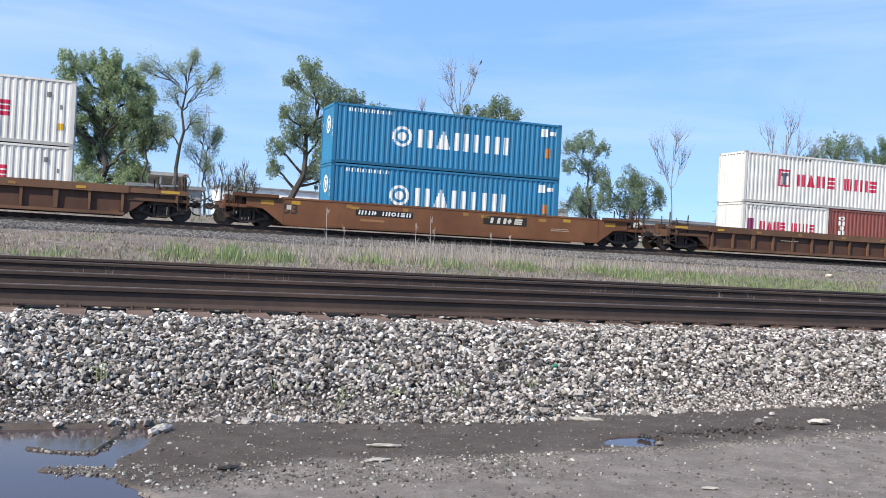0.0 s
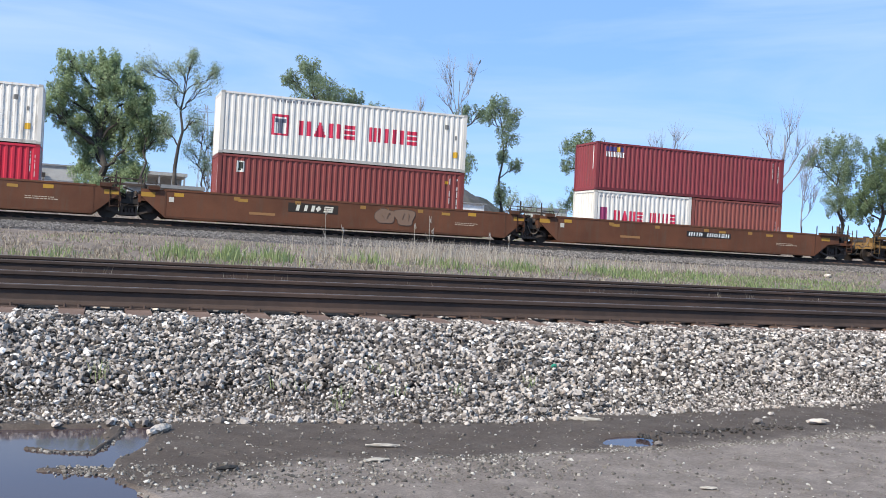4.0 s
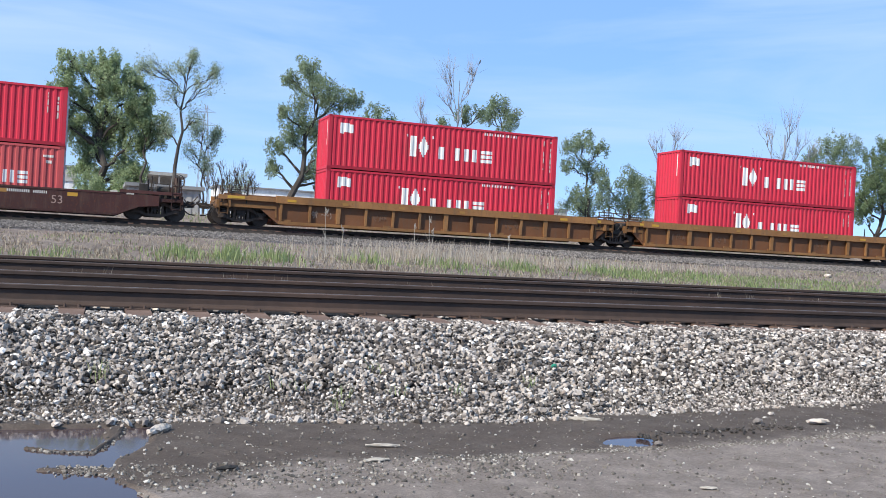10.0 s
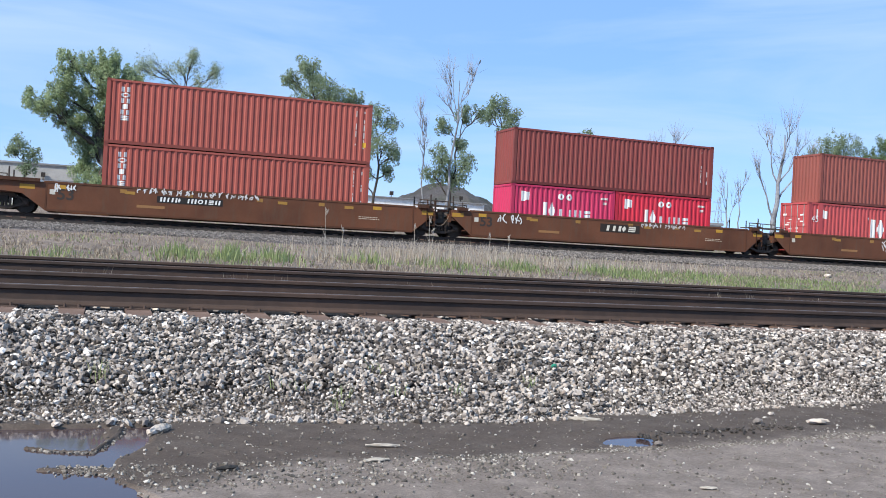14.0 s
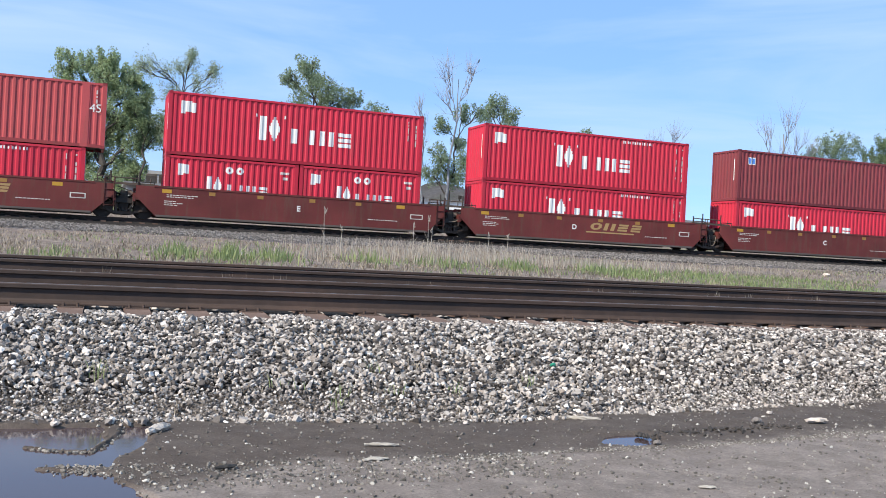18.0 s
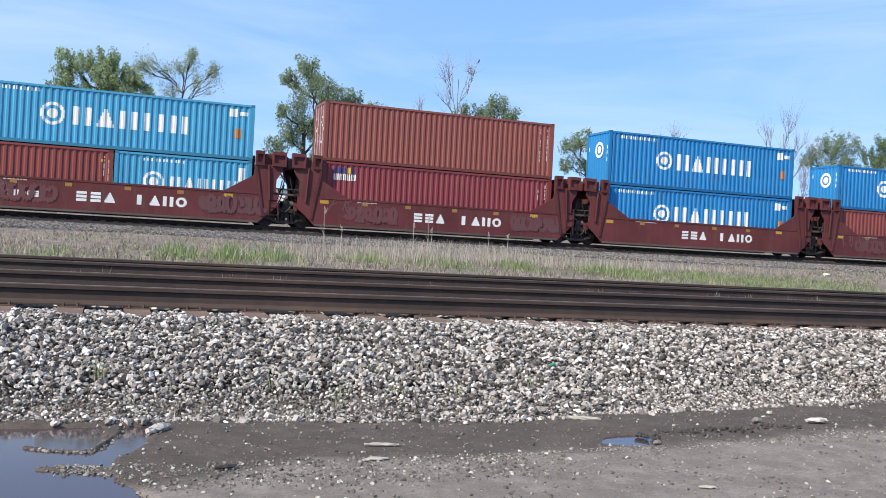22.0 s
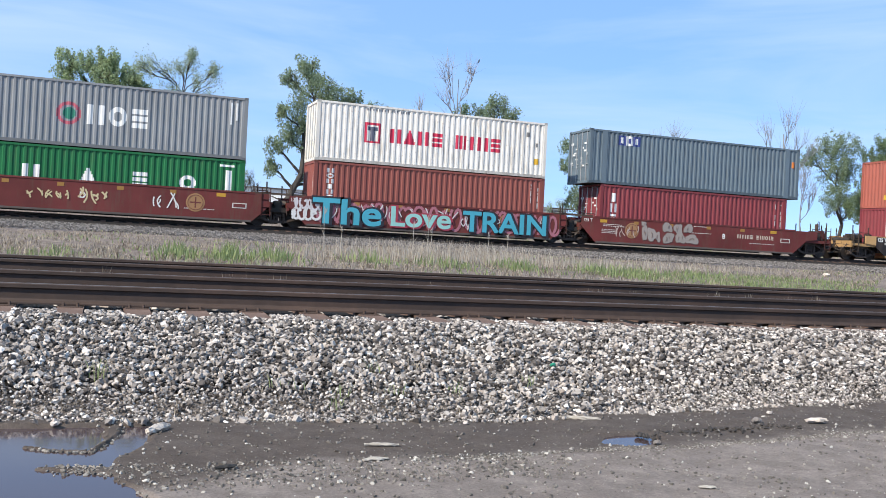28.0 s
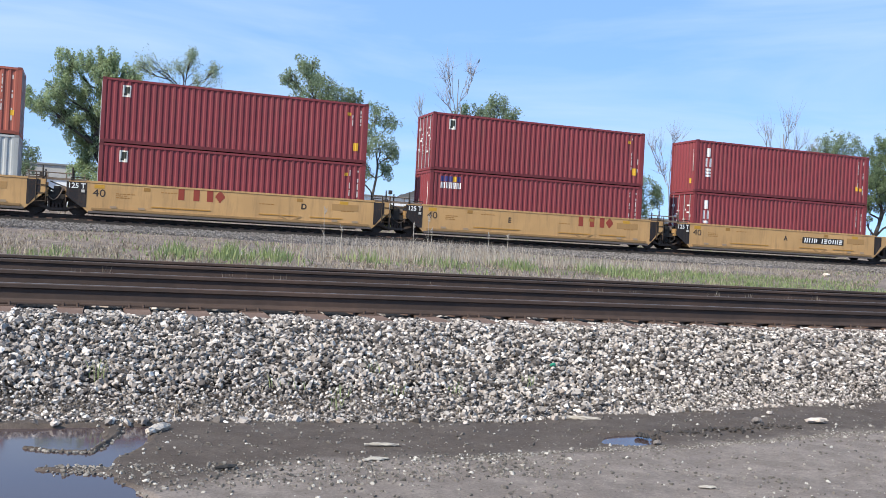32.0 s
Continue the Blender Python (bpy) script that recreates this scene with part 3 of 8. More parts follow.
def container(brand, length, H, colour, label, seed, door_left=False):
    L = {20: 6.058, 40: 12.192, 45: 13.716}[length]
    paint = M_WORN if colour == OFFWHITE else M_CONTAINER
    dims = f"{length}_{round(H * 100)}" + ("_worn" if colour == OFFWHITE else "")
    ob = thing("shipping_container", label, "container", "containers on the train")
    for sy, face in ((-1, -WIDE / 2 + 0.02), (1, WIDE / 2 - 0.02)):
        place("side_wall", mesh_of(f"side_{dims}_{sy}", lambda bm: corrugated(bm, -L / 2 + 0.15, L / 2 - 0.15, 0.15, H - 0.10, face, -sy), paint), ob, colour=colour)
        place("top_rail", mesh_of(f"toprail_{dims}", lambda bm: bx(bm, -L / 2 + 0.17, L / 2 - 0.17, -0.03, 0.03, H - 0.115, H - 0.02), paint), ob, (0, sy * (WIDE / 2 - 0.032), 0), colour)
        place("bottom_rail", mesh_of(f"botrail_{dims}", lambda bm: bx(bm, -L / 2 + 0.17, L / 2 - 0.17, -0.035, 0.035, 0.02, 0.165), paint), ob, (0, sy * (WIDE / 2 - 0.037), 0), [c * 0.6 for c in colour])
        if length == 45:
            for sx in (-1, 1):
                place("inner_post", mesh_of(f"innerpost_{dims}", lambda bm: bx(bm, -0.16, 0.16, -0.03, 0.03, 0.05, H - 0.03), paint), ob, (sx * 5.99, sy * (WIDE / 2 - 0.028), 0), colour)
    corner_parts(ob, L, H, colour, dims)

    def roof(bm):
        xs = np.linspace(-L / 2 + 0.1, L / 2 - 0.1, int(L * 4))
        rows = [[bm.verts.new((x, y, H - 0.03 + (0.012 if i % 2 else -0.008))) for i, x in enumerate(xs)] for y in (-WIDE / 2 + 0.06, WIDE / 2 - 0.06)]
        for i in range(len(xs) - 1):
            bm.faces.new((rows[0][i], rows[0][i + 1], rows[1][i + 1], rows[1][i]))
    place("roof_panel", mesh_of(f"roof_{dims}", roof, paint), ob, colour=colour)
    place("underframe", mesh_of(f"under_{dims}", lambda bm: [bx(bm, -L / 2 + 0.1, L / 2 - 0.1, -WIDE / 2 + 0.08, WIDE / 2 - 0.08, 0.10, 0.15)] and [bx(bm, x - 0.04, x + 0.04, -WIDE / 2 + 0.08, WIDE / 2 - 0.08, 0.02, 0.10) for x in np.linspace(-L / 2 + 0.4, L / 2 - 0.4, int(L / 0.6))], M_UNDER), ob)
    for side in (-1, 1):
        if (side < 0) == door_left:
            door_end(ob, L, H, colour, dims, side)
        else:
            def end(bm):
                ys = np.linspace(-WIDE / 2 + 0.12, WIDE / 2 - 0.12, 33)
                rows = [[bm.verts.new((side * -0.035 * (i % 4 > 1), y, z)) for i, y in enumerate(ys)] for z in (0.14, H - 0.10)]
                for i in range(32):
                    bm.faces.new((rows[0][i], rows[0][i + 1], rows[1][i + 1], rows[1][i]))
            place("end_wall", mesh_of(f"end_{dims}_{side}", end, paint), ob, (side * (L / 2 - 0.02), 0, 0), colour)
            if side < 0 and brand in ("anchor", "anchor20"):
                def disc(bm, r0, r1):
                    n = 16
                    ring_ = [[bm.verts.new((0, r * math.cos(q * math.tau / n), r * math.sin(q * math.tau / n))) for q in range(n)] for r in (r0, r1)]
                    for q in range(n):
                        bm.faces.new((ring_[0][q], ring_[0][(q + 1) % n], ring_[1][(q + 1) % n], ring_[1][q]))
                place("end_emblem", mesh_of("end_emblem", lambda bm: (disc(bm, 0.30, 0.45), disc(bm, 0.02, 0.20)), M_MARK), ob, (-L / 2 + 0.008, -0.15, 0.66 * H), BRIGHT)
                place("end_mark", mesh_of("end_code", lambda bm: [bx(bm, -0.002, 0.002, y - 0.03, y + 0.03, z, z + 0.22) for y, z in ((-1.0, 1.9), (-1.0, 1.6), (0.95, 1.9), (-1.0, 1.25))], M_MARK), ob, (-L / 2 + 0.010, 0, 0), BRIGHT)["kind"] = "stuff"
            elif side < 0 and brand in ("upright", "square", "three_up"):
                place("end_tag", mesh_of("end_tag", lambda bm: bx(bm, -0.002, 0.002, -0.09, 0.09, -0.14, 0.14), M_MARK), ob, (-L / 2 + 0.010, -0.72, 0.62), (0.66, 0.42, 0.05))
                place("end_mark", mesh_of("end_line", lambda bm: bx(bm, -0.002, 0.002, -0.02, 0.02, 1.15, 2.35), M_MARK), ob, (-L / 2 + 0.012, -0.92, 0), FAINT)
            elif side < 0 and seed % 2:
                place("end_mark", mesh_of("end_mark", lambda bm: bx(bm, -0.002, 0.002, -0.03, 0.03, 1.15, 2.35), M_MARK), ob, (-L / 2 + 0.012, -0.82, 0), BRIGHT)
        for name, z0, z1 in (("end_sill", 0.01, 0.155), ("end_header", H - 0.12, H - 0.01)):
            place(name, mesh_of(f"{name}_{dims}", lambda bm: bx(bm, -0.05, 0.05, -WIDE / 2 + 0.14, WIDE / 2 - 0.14, z0, z1), paint), ob, (side * (L / 2 - 0.055), 0, 0), colour)
    shared = brand if brand in ("anchor20", "flag20", "red_name20", "bar", "navy_box", "five_navy", "navy_area", "three_wide") else f"{brand}{seed % 6}"
    for k, (name, ink, rects) in enumerate(brand_marks(brand, L, H, seed % 6)):
        if name in ("name_mark", "upright_mark", "large_mark"):
            for j, sign in enumerate(rects):
                place(name, mesh_of(f"mark_{shared}_{dims}_{k}_{j}", lambda bm: painted_on(bm, sign), M_MARK), ob, colour=ink)
            continue
        mark = place(name, mesh_of(f"mark_{shared}_{dims}_{k}", lambda bm: painted_on(bm, rects, 0.003 * k), M_MARK), ob, colour=ink)
        if name in ("small_mark", "code_mark", "emblem_band", "disc_mark"):
            mark["kind"] = "stuff"
    if brand == "flag45":
        for f in (-0.465, 0.468):
            wording("45", 0.52, ob, f * L, -WIDE / 2 + 0.0, 0.66 * H if f < 0 else 0.60 * H, BRIGHT, "length_figure")
    return ob

# ---------------------------------------------------------------- well cars
SIDE_Y, TOP, LOW = 1.47, 1.46, 0.13
FLOOR = 0.37


def build_wheel(bm):
    tube(bm, (0, -0.06, 0), (0, 0.05, 0), 0.42, 0.42, 24)
    tube(bm, (0, 0.05, 0), (0, 0.08, 0), 0.455, 0.455, 24)
    tube(bm, (0, -0.10, 0), (0, -0.06, 0), 0.13, 0.13, 12)
    tube(bm, (0, -0.075, 0), (0, -0.06, 0), 0.36, 0.33, 24)


def build_side_frame(bm):
    """A cast truss: an arch, a tie below it, two columns that hold the springs, and a bearing box over each axle."""
    prism(bm, [(-1.08, 0.56), (-0.74, 0.64), (-0.40, 0.82), (0.40, 0.82), (0.74, 0.64), (1.08, 0.56), (1.08, 0.46), (0.70, 0.53), (0.36, 0.69), (-0.36, 0.69), (-0.70, 0.53), (-1.08, 0.46)], -0.07, 0.07)
    prism(bm, [(-0.84, 0.44), (-0.34, 0.27), (0.34, 0.27), (0.84, 0.44), (0.84, 0.33), (0.34, 0.15), (-0.34, 0.15), (-0.84, 0.33)], -0.07, 0.07)
    for x in (-0.31, 0.31):
        bx(bm, x - 0.05, x + 0.05, -0.075, 0.075, 0.24, 0.72)
    for x in (-0.89, 0.89):
        bx(bm, x - 0.15, x + 0.15, -0.09, 0.09, 0.30, 0.54)
        tube(bm, (x, -0.16, 0.42), (x, 0.07, 0.42), 0.095, 0.095, 10)


WHEELS = []     # (car, truck's place, axle's place, side, wheel)


def truck(parent, x):
    """A two-axle truck: a bolster that carries side frames, springs, wheels and axles."""
    t = place("truck", mesh_of("bolster", lambda bm: (bx(bm, -0.20, 0.20, -1.05, 1.05, 0.42, 0.70), tube(bm, (0, 0, 0.70), (0, 0, 0.80), 0.25, 0.25, 12)), M_DARK), parent, (x, 0, 0), label="grimy two-axle steel truck")
    for sy in (-1, 1):
        place("side_frame", mesh_of("side_frame", build_side_frame, M_FRAME), t, (0, sy * 1.02, 0))
        place("springs", mesh_of("springs", lambda bm: [tube(bm, (dx, 0, 0.24), (dx, 0, 0.46), 0.06, 0.06, 8) for dx in (-0.15, 0, 0.15)], M_RUST), t, (0, sy * 1.02, 0))["kind"] = "stuff"
        for sx in (-0.89, 0.89):
            WHEELS.append((parent, x, sx, sy, place("wheel", mesh_of("wheel", build_wheel, M_WHEEL), t, (sx, sy * 0.77, 0.42), turn=(0, 0, 0 if sy < 0 else 180))))
    for sx in (-0.89, 0.89):
        place("axle", mesh_of("axle", lambda bm: tube(bm, (0, -0.9, 0.42), (0, 0.9, 0.42), 0.08, 0.08, 8), M_DARK), t, (sx, 0, 0))
    return t


def side_outline(a, b, wa, wb, top, low, ja=0.80, jb=0.80):
    """A car's side: a deep well between wa and wb that rises to shallow ends over the trucks."""
    return [(a, top), (a, ja), (wa - 0.95, ja - 0.08), (wa, low), (wb, low), (wb + 0.95, jb - 0.08), (b, jb), (b, top)]


def post_pair(car, x, colour, height):
    for sy in (-1.30, 1.30):
        place("stanchion", mesh_of(f"stanchion_{height}", lambda bm: (tube(bm, (0, 0, 0.9), (0, 0, height), 0.035, 0.035, 6), bx(bm, -0.10, 0.10, -0.04, 0.04, 0.86, 0.95)), M_DARK), car, (x, sy, 0))


def ladder(car, x, colour):
    def build(bm):
        for dx in (-0.2, 0.2):
            tube(bm, (dx, 0, 0.45), (dx, 0, 1.75), 0.022, 0.022, 6)
        for z in (0.5, 0.85, 1.2, 1.55):
            tube(bm, (-0.2, 0, z), (0.2, 0, z), 0.018, 0.018, 6)
    place("ladder", mesh_of("ladder", build, M_CAR), car, (x, -SIDE_Y - 0.05, 0), [c * 0.45 for c in colour])


def tangle(car, x, seed, count):
    """Looped hoses, cables and rods that hang between two units, in rust, grey and black."""
    r = random.Random(seed)
    for k in range(count):
        y, z0, z1 = r.uniform(-1.35, 0.1), r.uniform(0.75, 1.35), r.uniform(0.75, 1.30)
        x0, x1 = x + r.uniform(-0.75, -0.10), x + r.uniform(0.10, 0.75)
        sag = r.uniform(0.15, 0.55)

        def build(bm):
            pts = [(x0 + (x1 - x0) * q / 6, y + 0.05 * math.sin(q), z0 + (z1 - z0) * q / 6 - sag * (1 - ((q - 3) / 3) ** 2)) for q in range(7)]
            for p, q in zip(pts, pts[1:]):
                tube(bm, p, q, 0.024, 0.024, 5)
        part("air_hose", build, (M_FRAME, M_HOSE, M_DUSTY, M_RUST)[k % 4], car)


def walkway(car, x, material):
    """A narrow crossover over a joint, on brackets, with a low rail, pipes and a valve under it."""
    part("walkway", lambda bm: ([bx(bm, x - 1.25 + 0.36 * k, x - 0.93 + 0.36 * k, -1.25, -0.55, 1.50, 1.54) for k in range(7)], bx(bm, x - 1.25, x + 1.25, -1.29, -1.25, 1.46, 1.56)), material, car)
    part("walkway_rail", lambda bm: ([tube(bm, (x + d, -1.27, 1.5), (x + d, -1.27, 1.78), 0.022, 0.022, 5) for d in (-1.15, -0.4, 0.35, 1.1)], tube(bm, (x - 1.2, -1.27, 1.78), (x + 0.6, -1.27, 1.76), 0.026, 0.026, 5)), material, car)
    part("walkway_bracket", lambda bm: [tube(bm, (x + d, -1.2, 1.5), (x + 0.8 * d, -1.0, 0.95), 0.035, 0.035, 5) for d in (-0.75, 0.7)], material, car)
    part("valve", lambda bm: (tube(bm, (x + 0.25, -1.15, 1.12), (x + 0.25, -0.85, 1.12), 0.12, 0.10, 10), tube(bm, (x + 0.25, -1.0, 1.0), (x + 0.32, -1.0, 0.62), 0.04, 0.03, 6), tube(bm, (x + 0.25, -1.0, 1.2), (x - 0.3, -1.0, 1.40), 0.028, 0.028, 5), tube(bm, (x + 0.36, -1.05, 1.15), (x + 0.95, -1.05, 1.34), 0.026, 0.026, 5)), M_DUSTY, car)


def coupler(car, x, side):
    place("coupler", mesh_of(f"coupler{side}", lambda bm: (bx(bm, -0.65, 0.45, -0.09, 0.09, 0.72, 0.92), prism(bm, [(side * 0.35, 0.66), (side * 0.68, 0.70), (side * 0.68, 0.94), (side * 0.35, 0.98)], -0.16, 0.16)), M_DARK), car, (x, 0, 0))

    def hose(bm):
        pts = [(0, 0.80), (side * 0.15, 0.52), (side * 0.38, 0.36), (side * 0.62, 0.34)]
        for (x0, z0), (x1, z1) in zip(pts, pts[1:]):
            tube(bm, (x0, 0, z0), (x1, 0, z1), 0.03, 0.03, 6)
    place("air_hose", mesh_of(f"hose{side}", hose, M_HOSE), car, (x + side * 0.05, -0.35, 0))


def plate_on(car, name, x0, x1, z0, z1, colour, y=None, lift=0.004, label=""):
    y = -SIDE_Y - 0.03 if y is None else y
    me = mesh_of(f"plate_{round((x1 - x0) * 50)}_{round((z1 - z0) * 50)}", lambda bm: bx(bm, -(x1 - x0) / 2, (x1 - x0) / 2, -0.004, 0.01, -(z1 - z0) / 2, (z1 - z0) / 2), M_MARK)
    return place(name, me, car, ((x0 + x1) / 2, y - lift, (z0 + z1) / 2), colour, label)


def signs_on(car, name, x0, x1, z0, z1, kinds, colour, lift=0.006, slant=0.0):
    """Plain slanted blocks in a row, each a part of its own, or joined where they are very small."""
    def one(bm, a, b, c, d):
        v = [bm.verts.new((x + slant * (z - z0), 0, z)) for x, z in ((a, c), (b, c), (b, d), (a, d))]
        bm.faces.new(v)
    rows = signs(x0, x1, z0, z1, kinds)
    at = (0, -SIDE_Y - 0.03 - lift, 0)
    if z1 - z0 < 0.3:
        ob = part(name, lambda bm: [one(bm, *q) for sign in rows for q in sign], M_MARK, car, at=at, colour=colour)
        ob["kind"] = "stuff"
        return ob
    for sign in rows:
        ob = part(name, lambda bm: [one(bm, *q) for q in sign], M_MARK, car, at=at, colour=colour)
    return ob


def small_print(car, x0, z0, colour, seed, rows=3, width=0.9):
    r = random.Random(seed)

    def build(bm):
        for k in range(rows):
            x = x0
            while x < x0 + width * (0.6 + 0.4 * r.random()):
                w = r.uniform(0.05, 0.16)
                v = [bm.verts.new((p, 0, q)) for p, q in ((x, z0 - k * 0.085), (x + w, z0 - k * 0.085), (x + w, z0 - k * 0.085 + 0.036), (x, z0 - k * 0.085 + 0.036))]
                bm.faces.new(v)
                x += w + 0.03
    ob = part("small_print", build, M_MARK, car, at=(0, -SIDE_Y - 0.036, 0), colour=colour)
    ob["kind"] = "stuff"
    return ob


def scrawl(car, x0, x1, z0, z1, colour, seed, thick=0.028):
    """Loose strokes and loops of spray paint, nothing that can be read: thin paint in short crossing strokes, thick paint in loops."""
    r = random.Random(seed)
    step = [0]

    def stroke(bm, pts):
        for (a0, c0), (a1, c1) in zip(pts, pts[1:]):
            step[0] += 1
            d = Vector((a1 - a0, 0, c1 - c0))
            if d.length < 1e-4:
                continue
            nrm = Vector((-d.z, 0, d.x)).normalized() * thick
            bm.faces.new([bm.verts.new(Vector((p, -0.0005 * (step[0] % 60), q)) + s * nrm) for p, q, s in ((a0, c0, -1), (a1, c1, -1), (a1, c1, 1), (a0, c0, 1))])

    def build(bm):
        x, tall = x0, z1 - z0
        w = tall * 0.55
        while x < x1:
            if thick < 0.036:
                w = tall * r.uniform(0.45, 0.75)
                for _ in range(r.choice((2, 3, 3))):
                    p = [x + r.uniform(0, w), z0 + tall * r.uniform(0.55, 1.0)]
                    bend, end = r.uniform(-0.5, 0.5) * w, [x + r.uniform(0, w), z0 + tall * r.uniform(0.0, 0.5)]
                    stroke(bm, [(p[0] + (end[0] - p[0]) * f + bend * f * (1 - f) * 3, p[1] + (end[1] - p[1]) * f) for f in (0, 0.25, 0.5, 0.75, 1.0)])
                x += w * r.uniform(0.95, 1.5)
                continue
            ph, ax, az = r.uniform(0, 6.28), r.uniform(0.6, 1.1), r.uniform(0.35, 0.5)
            stroke(bm, [(x + w * 0.5 + ax * w * 0.5 * math.cos(ph + k * 0.52) + 0.02 * k, (z0 + z1) / 2 + az * tall * math.sin(ph + k * 0.52)) for k in range(15)])
            x += w * r.uniform(0.8, 1.2)
    ob = part("spray_paint", build, M_MARK, car, at=(0, -SIDE_Y - 0.04, 0), colour=colour)
    ob["kind"] = "stuff"
    return ob


def bubbles(car, spots, fill, ink, seed):
    """Fat rounded shapes of spray paint with a dark outline and a few strokes in them. spots: middle, half width and half height of each."""
    r = random.Random(seed)
    for k, (cx, cz, w, h) in enumerate(spots):
        a0, lobes, tilt = r.uniform(0, 6.28), r.choice((2, 3, 3)), r.uniform(-0.25, 0.25)

        def outline(grow):
            pts = []
            for q in range(28):
                a = q * math.tau / 28
                f = 1 + 0.13 * math.sin(lobes * a + a0) + 0.06 * math.sin(5 * a + 2 * a0)
                x, z = (w + grow) * f * math.copysign(abs(math.cos(a)) ** 0.75, math.cos(a)), (h + grow) * f * math.copysign(abs(math.sin(a)) ** 0.75, math.sin(a))
                pts.append((cx + x + tilt * z, cz + z))
            return pts
        y = -SIDE_Y - 0.040 - 0.0012 * k
        part("spray_outline", lambda bm: prism(bm, outline(0.035), y, y + 0.004), M_MARK, car, colour=ink)
        body = part("spray_paint", lambda bm: prism(bm, outline(0.0), y - 0.012, y - 0.008), M_MARK, car, colour=fill)

        def strokes(bm):
            for _ in range(3):
                a, d = r.uniform(0.2, 2.9), r.uniform(0.25, 0.75)
                p = (cx + d * w * math.cos(a), y - 0.024, cz + d * h * math.sin(a))
                q = (p[0] + r.uniform(-0.35, 0.35) * w, y - 0.024, p[2] - r.uniform(0.3, 0.9) * h)
                tube(bm, p, q, 0.014, 0.010, 4)
        part("spray_line", strokes, M_MARK, body, colour=[0.5 * (f + g) for f, g in zip(fill, ink)])["kind"] = "stuff"


def end_gear(car, stop, end, colour, joined, seed):
    """Valves, levers, grab irons and boxes on the deck over a truck, all grimy."""
    r = random.Random(seed * 7 + (3 if end > 0 else 0))
    reach = 0.9 if joined else 1.7
    at = lambda f: stop - end * f
    for k in range(1 if joined else 5):
        x, y, h = at(r.uniform(0.1, reach)), r.uniform(-1.35, 0.2), r.uniform(0.15, 0.62)
        w = r.uniform(0.10, 0.26)
        part("deck_box", lambda bm: (bx(bm, x - w, x + w, y - 0.15, y + 0.15, 0.98, 0.98 + h), tube(bm, (x - w, y, 0.98 + 0.7 * h), (x + 2.2 * w, y - 0.1, 1.02), 0.035, 0.035, 6)), r.choice((M_DARK, M_RUST, M_CAR, M_CAR)), car, colour=[c * 0.6 for c in colour])
    x = at(reach * 0.55)
    part("grab_iron", lambda bm: (tube(bm, (x - 0.35, -1.42, 1.0), (x - 0.35, -1.42, 1.62), 0.022, 0.022, 5), tube(bm, (x + 0.35, -1.42, 1.0), (x + 0.35, -1.42, 1.62), 0.022, 0.022, 5), tube(bm, (x - 0.35, -1.42, 1.62), (x + 0.35, -1.42, 1.62), 0.022, 0.022, 5)), M_DARK, car)
    part("cut_lever", lambda bm: (tube(bm, (at(-0.05), -1.40, 0.86), (at(-0.05), -0.15, 0.95), 0.02, 0.02, 5), tube(bm, (at(-0.05), -1.40, 0.86), (at(-0.05), -1.42, 0.52), 0.02, 0.02, 5)), M_RUST, car)
    if not joined:
        part("brake_cylinder", lambda bm: (tube(bm, (at(0.55), -0.95, 1.36), (at(1.10), -0.95, 1.36), 0.19, 0.19, 12), tube(bm, (at(1.10), -0.95, 1.36), (at(1.55), -0.95, 1.36), 0.035, 0.035, 6), bx(bm, *sorted((at(0.65), at(1.0))), -1.05, -0.85, 0.98, 1.20)), M_DARK, car)
        part("brake_rigging", lambda bm: (tube(bm, (at(2.4), -0.9, 0.62), (at(0.1), -0.95, 0.66), 0.04, 0.04, 6), tube(bm, (at(1.9), -1.12, 0.42), (at(1.5), -1.12, 0.95), 0.04, 0.04, 6), bx(bm, *sorted((at(2.5), at(2.15))), -1.25, -0.9, 0.48, 0.78)), M_DARK, car)


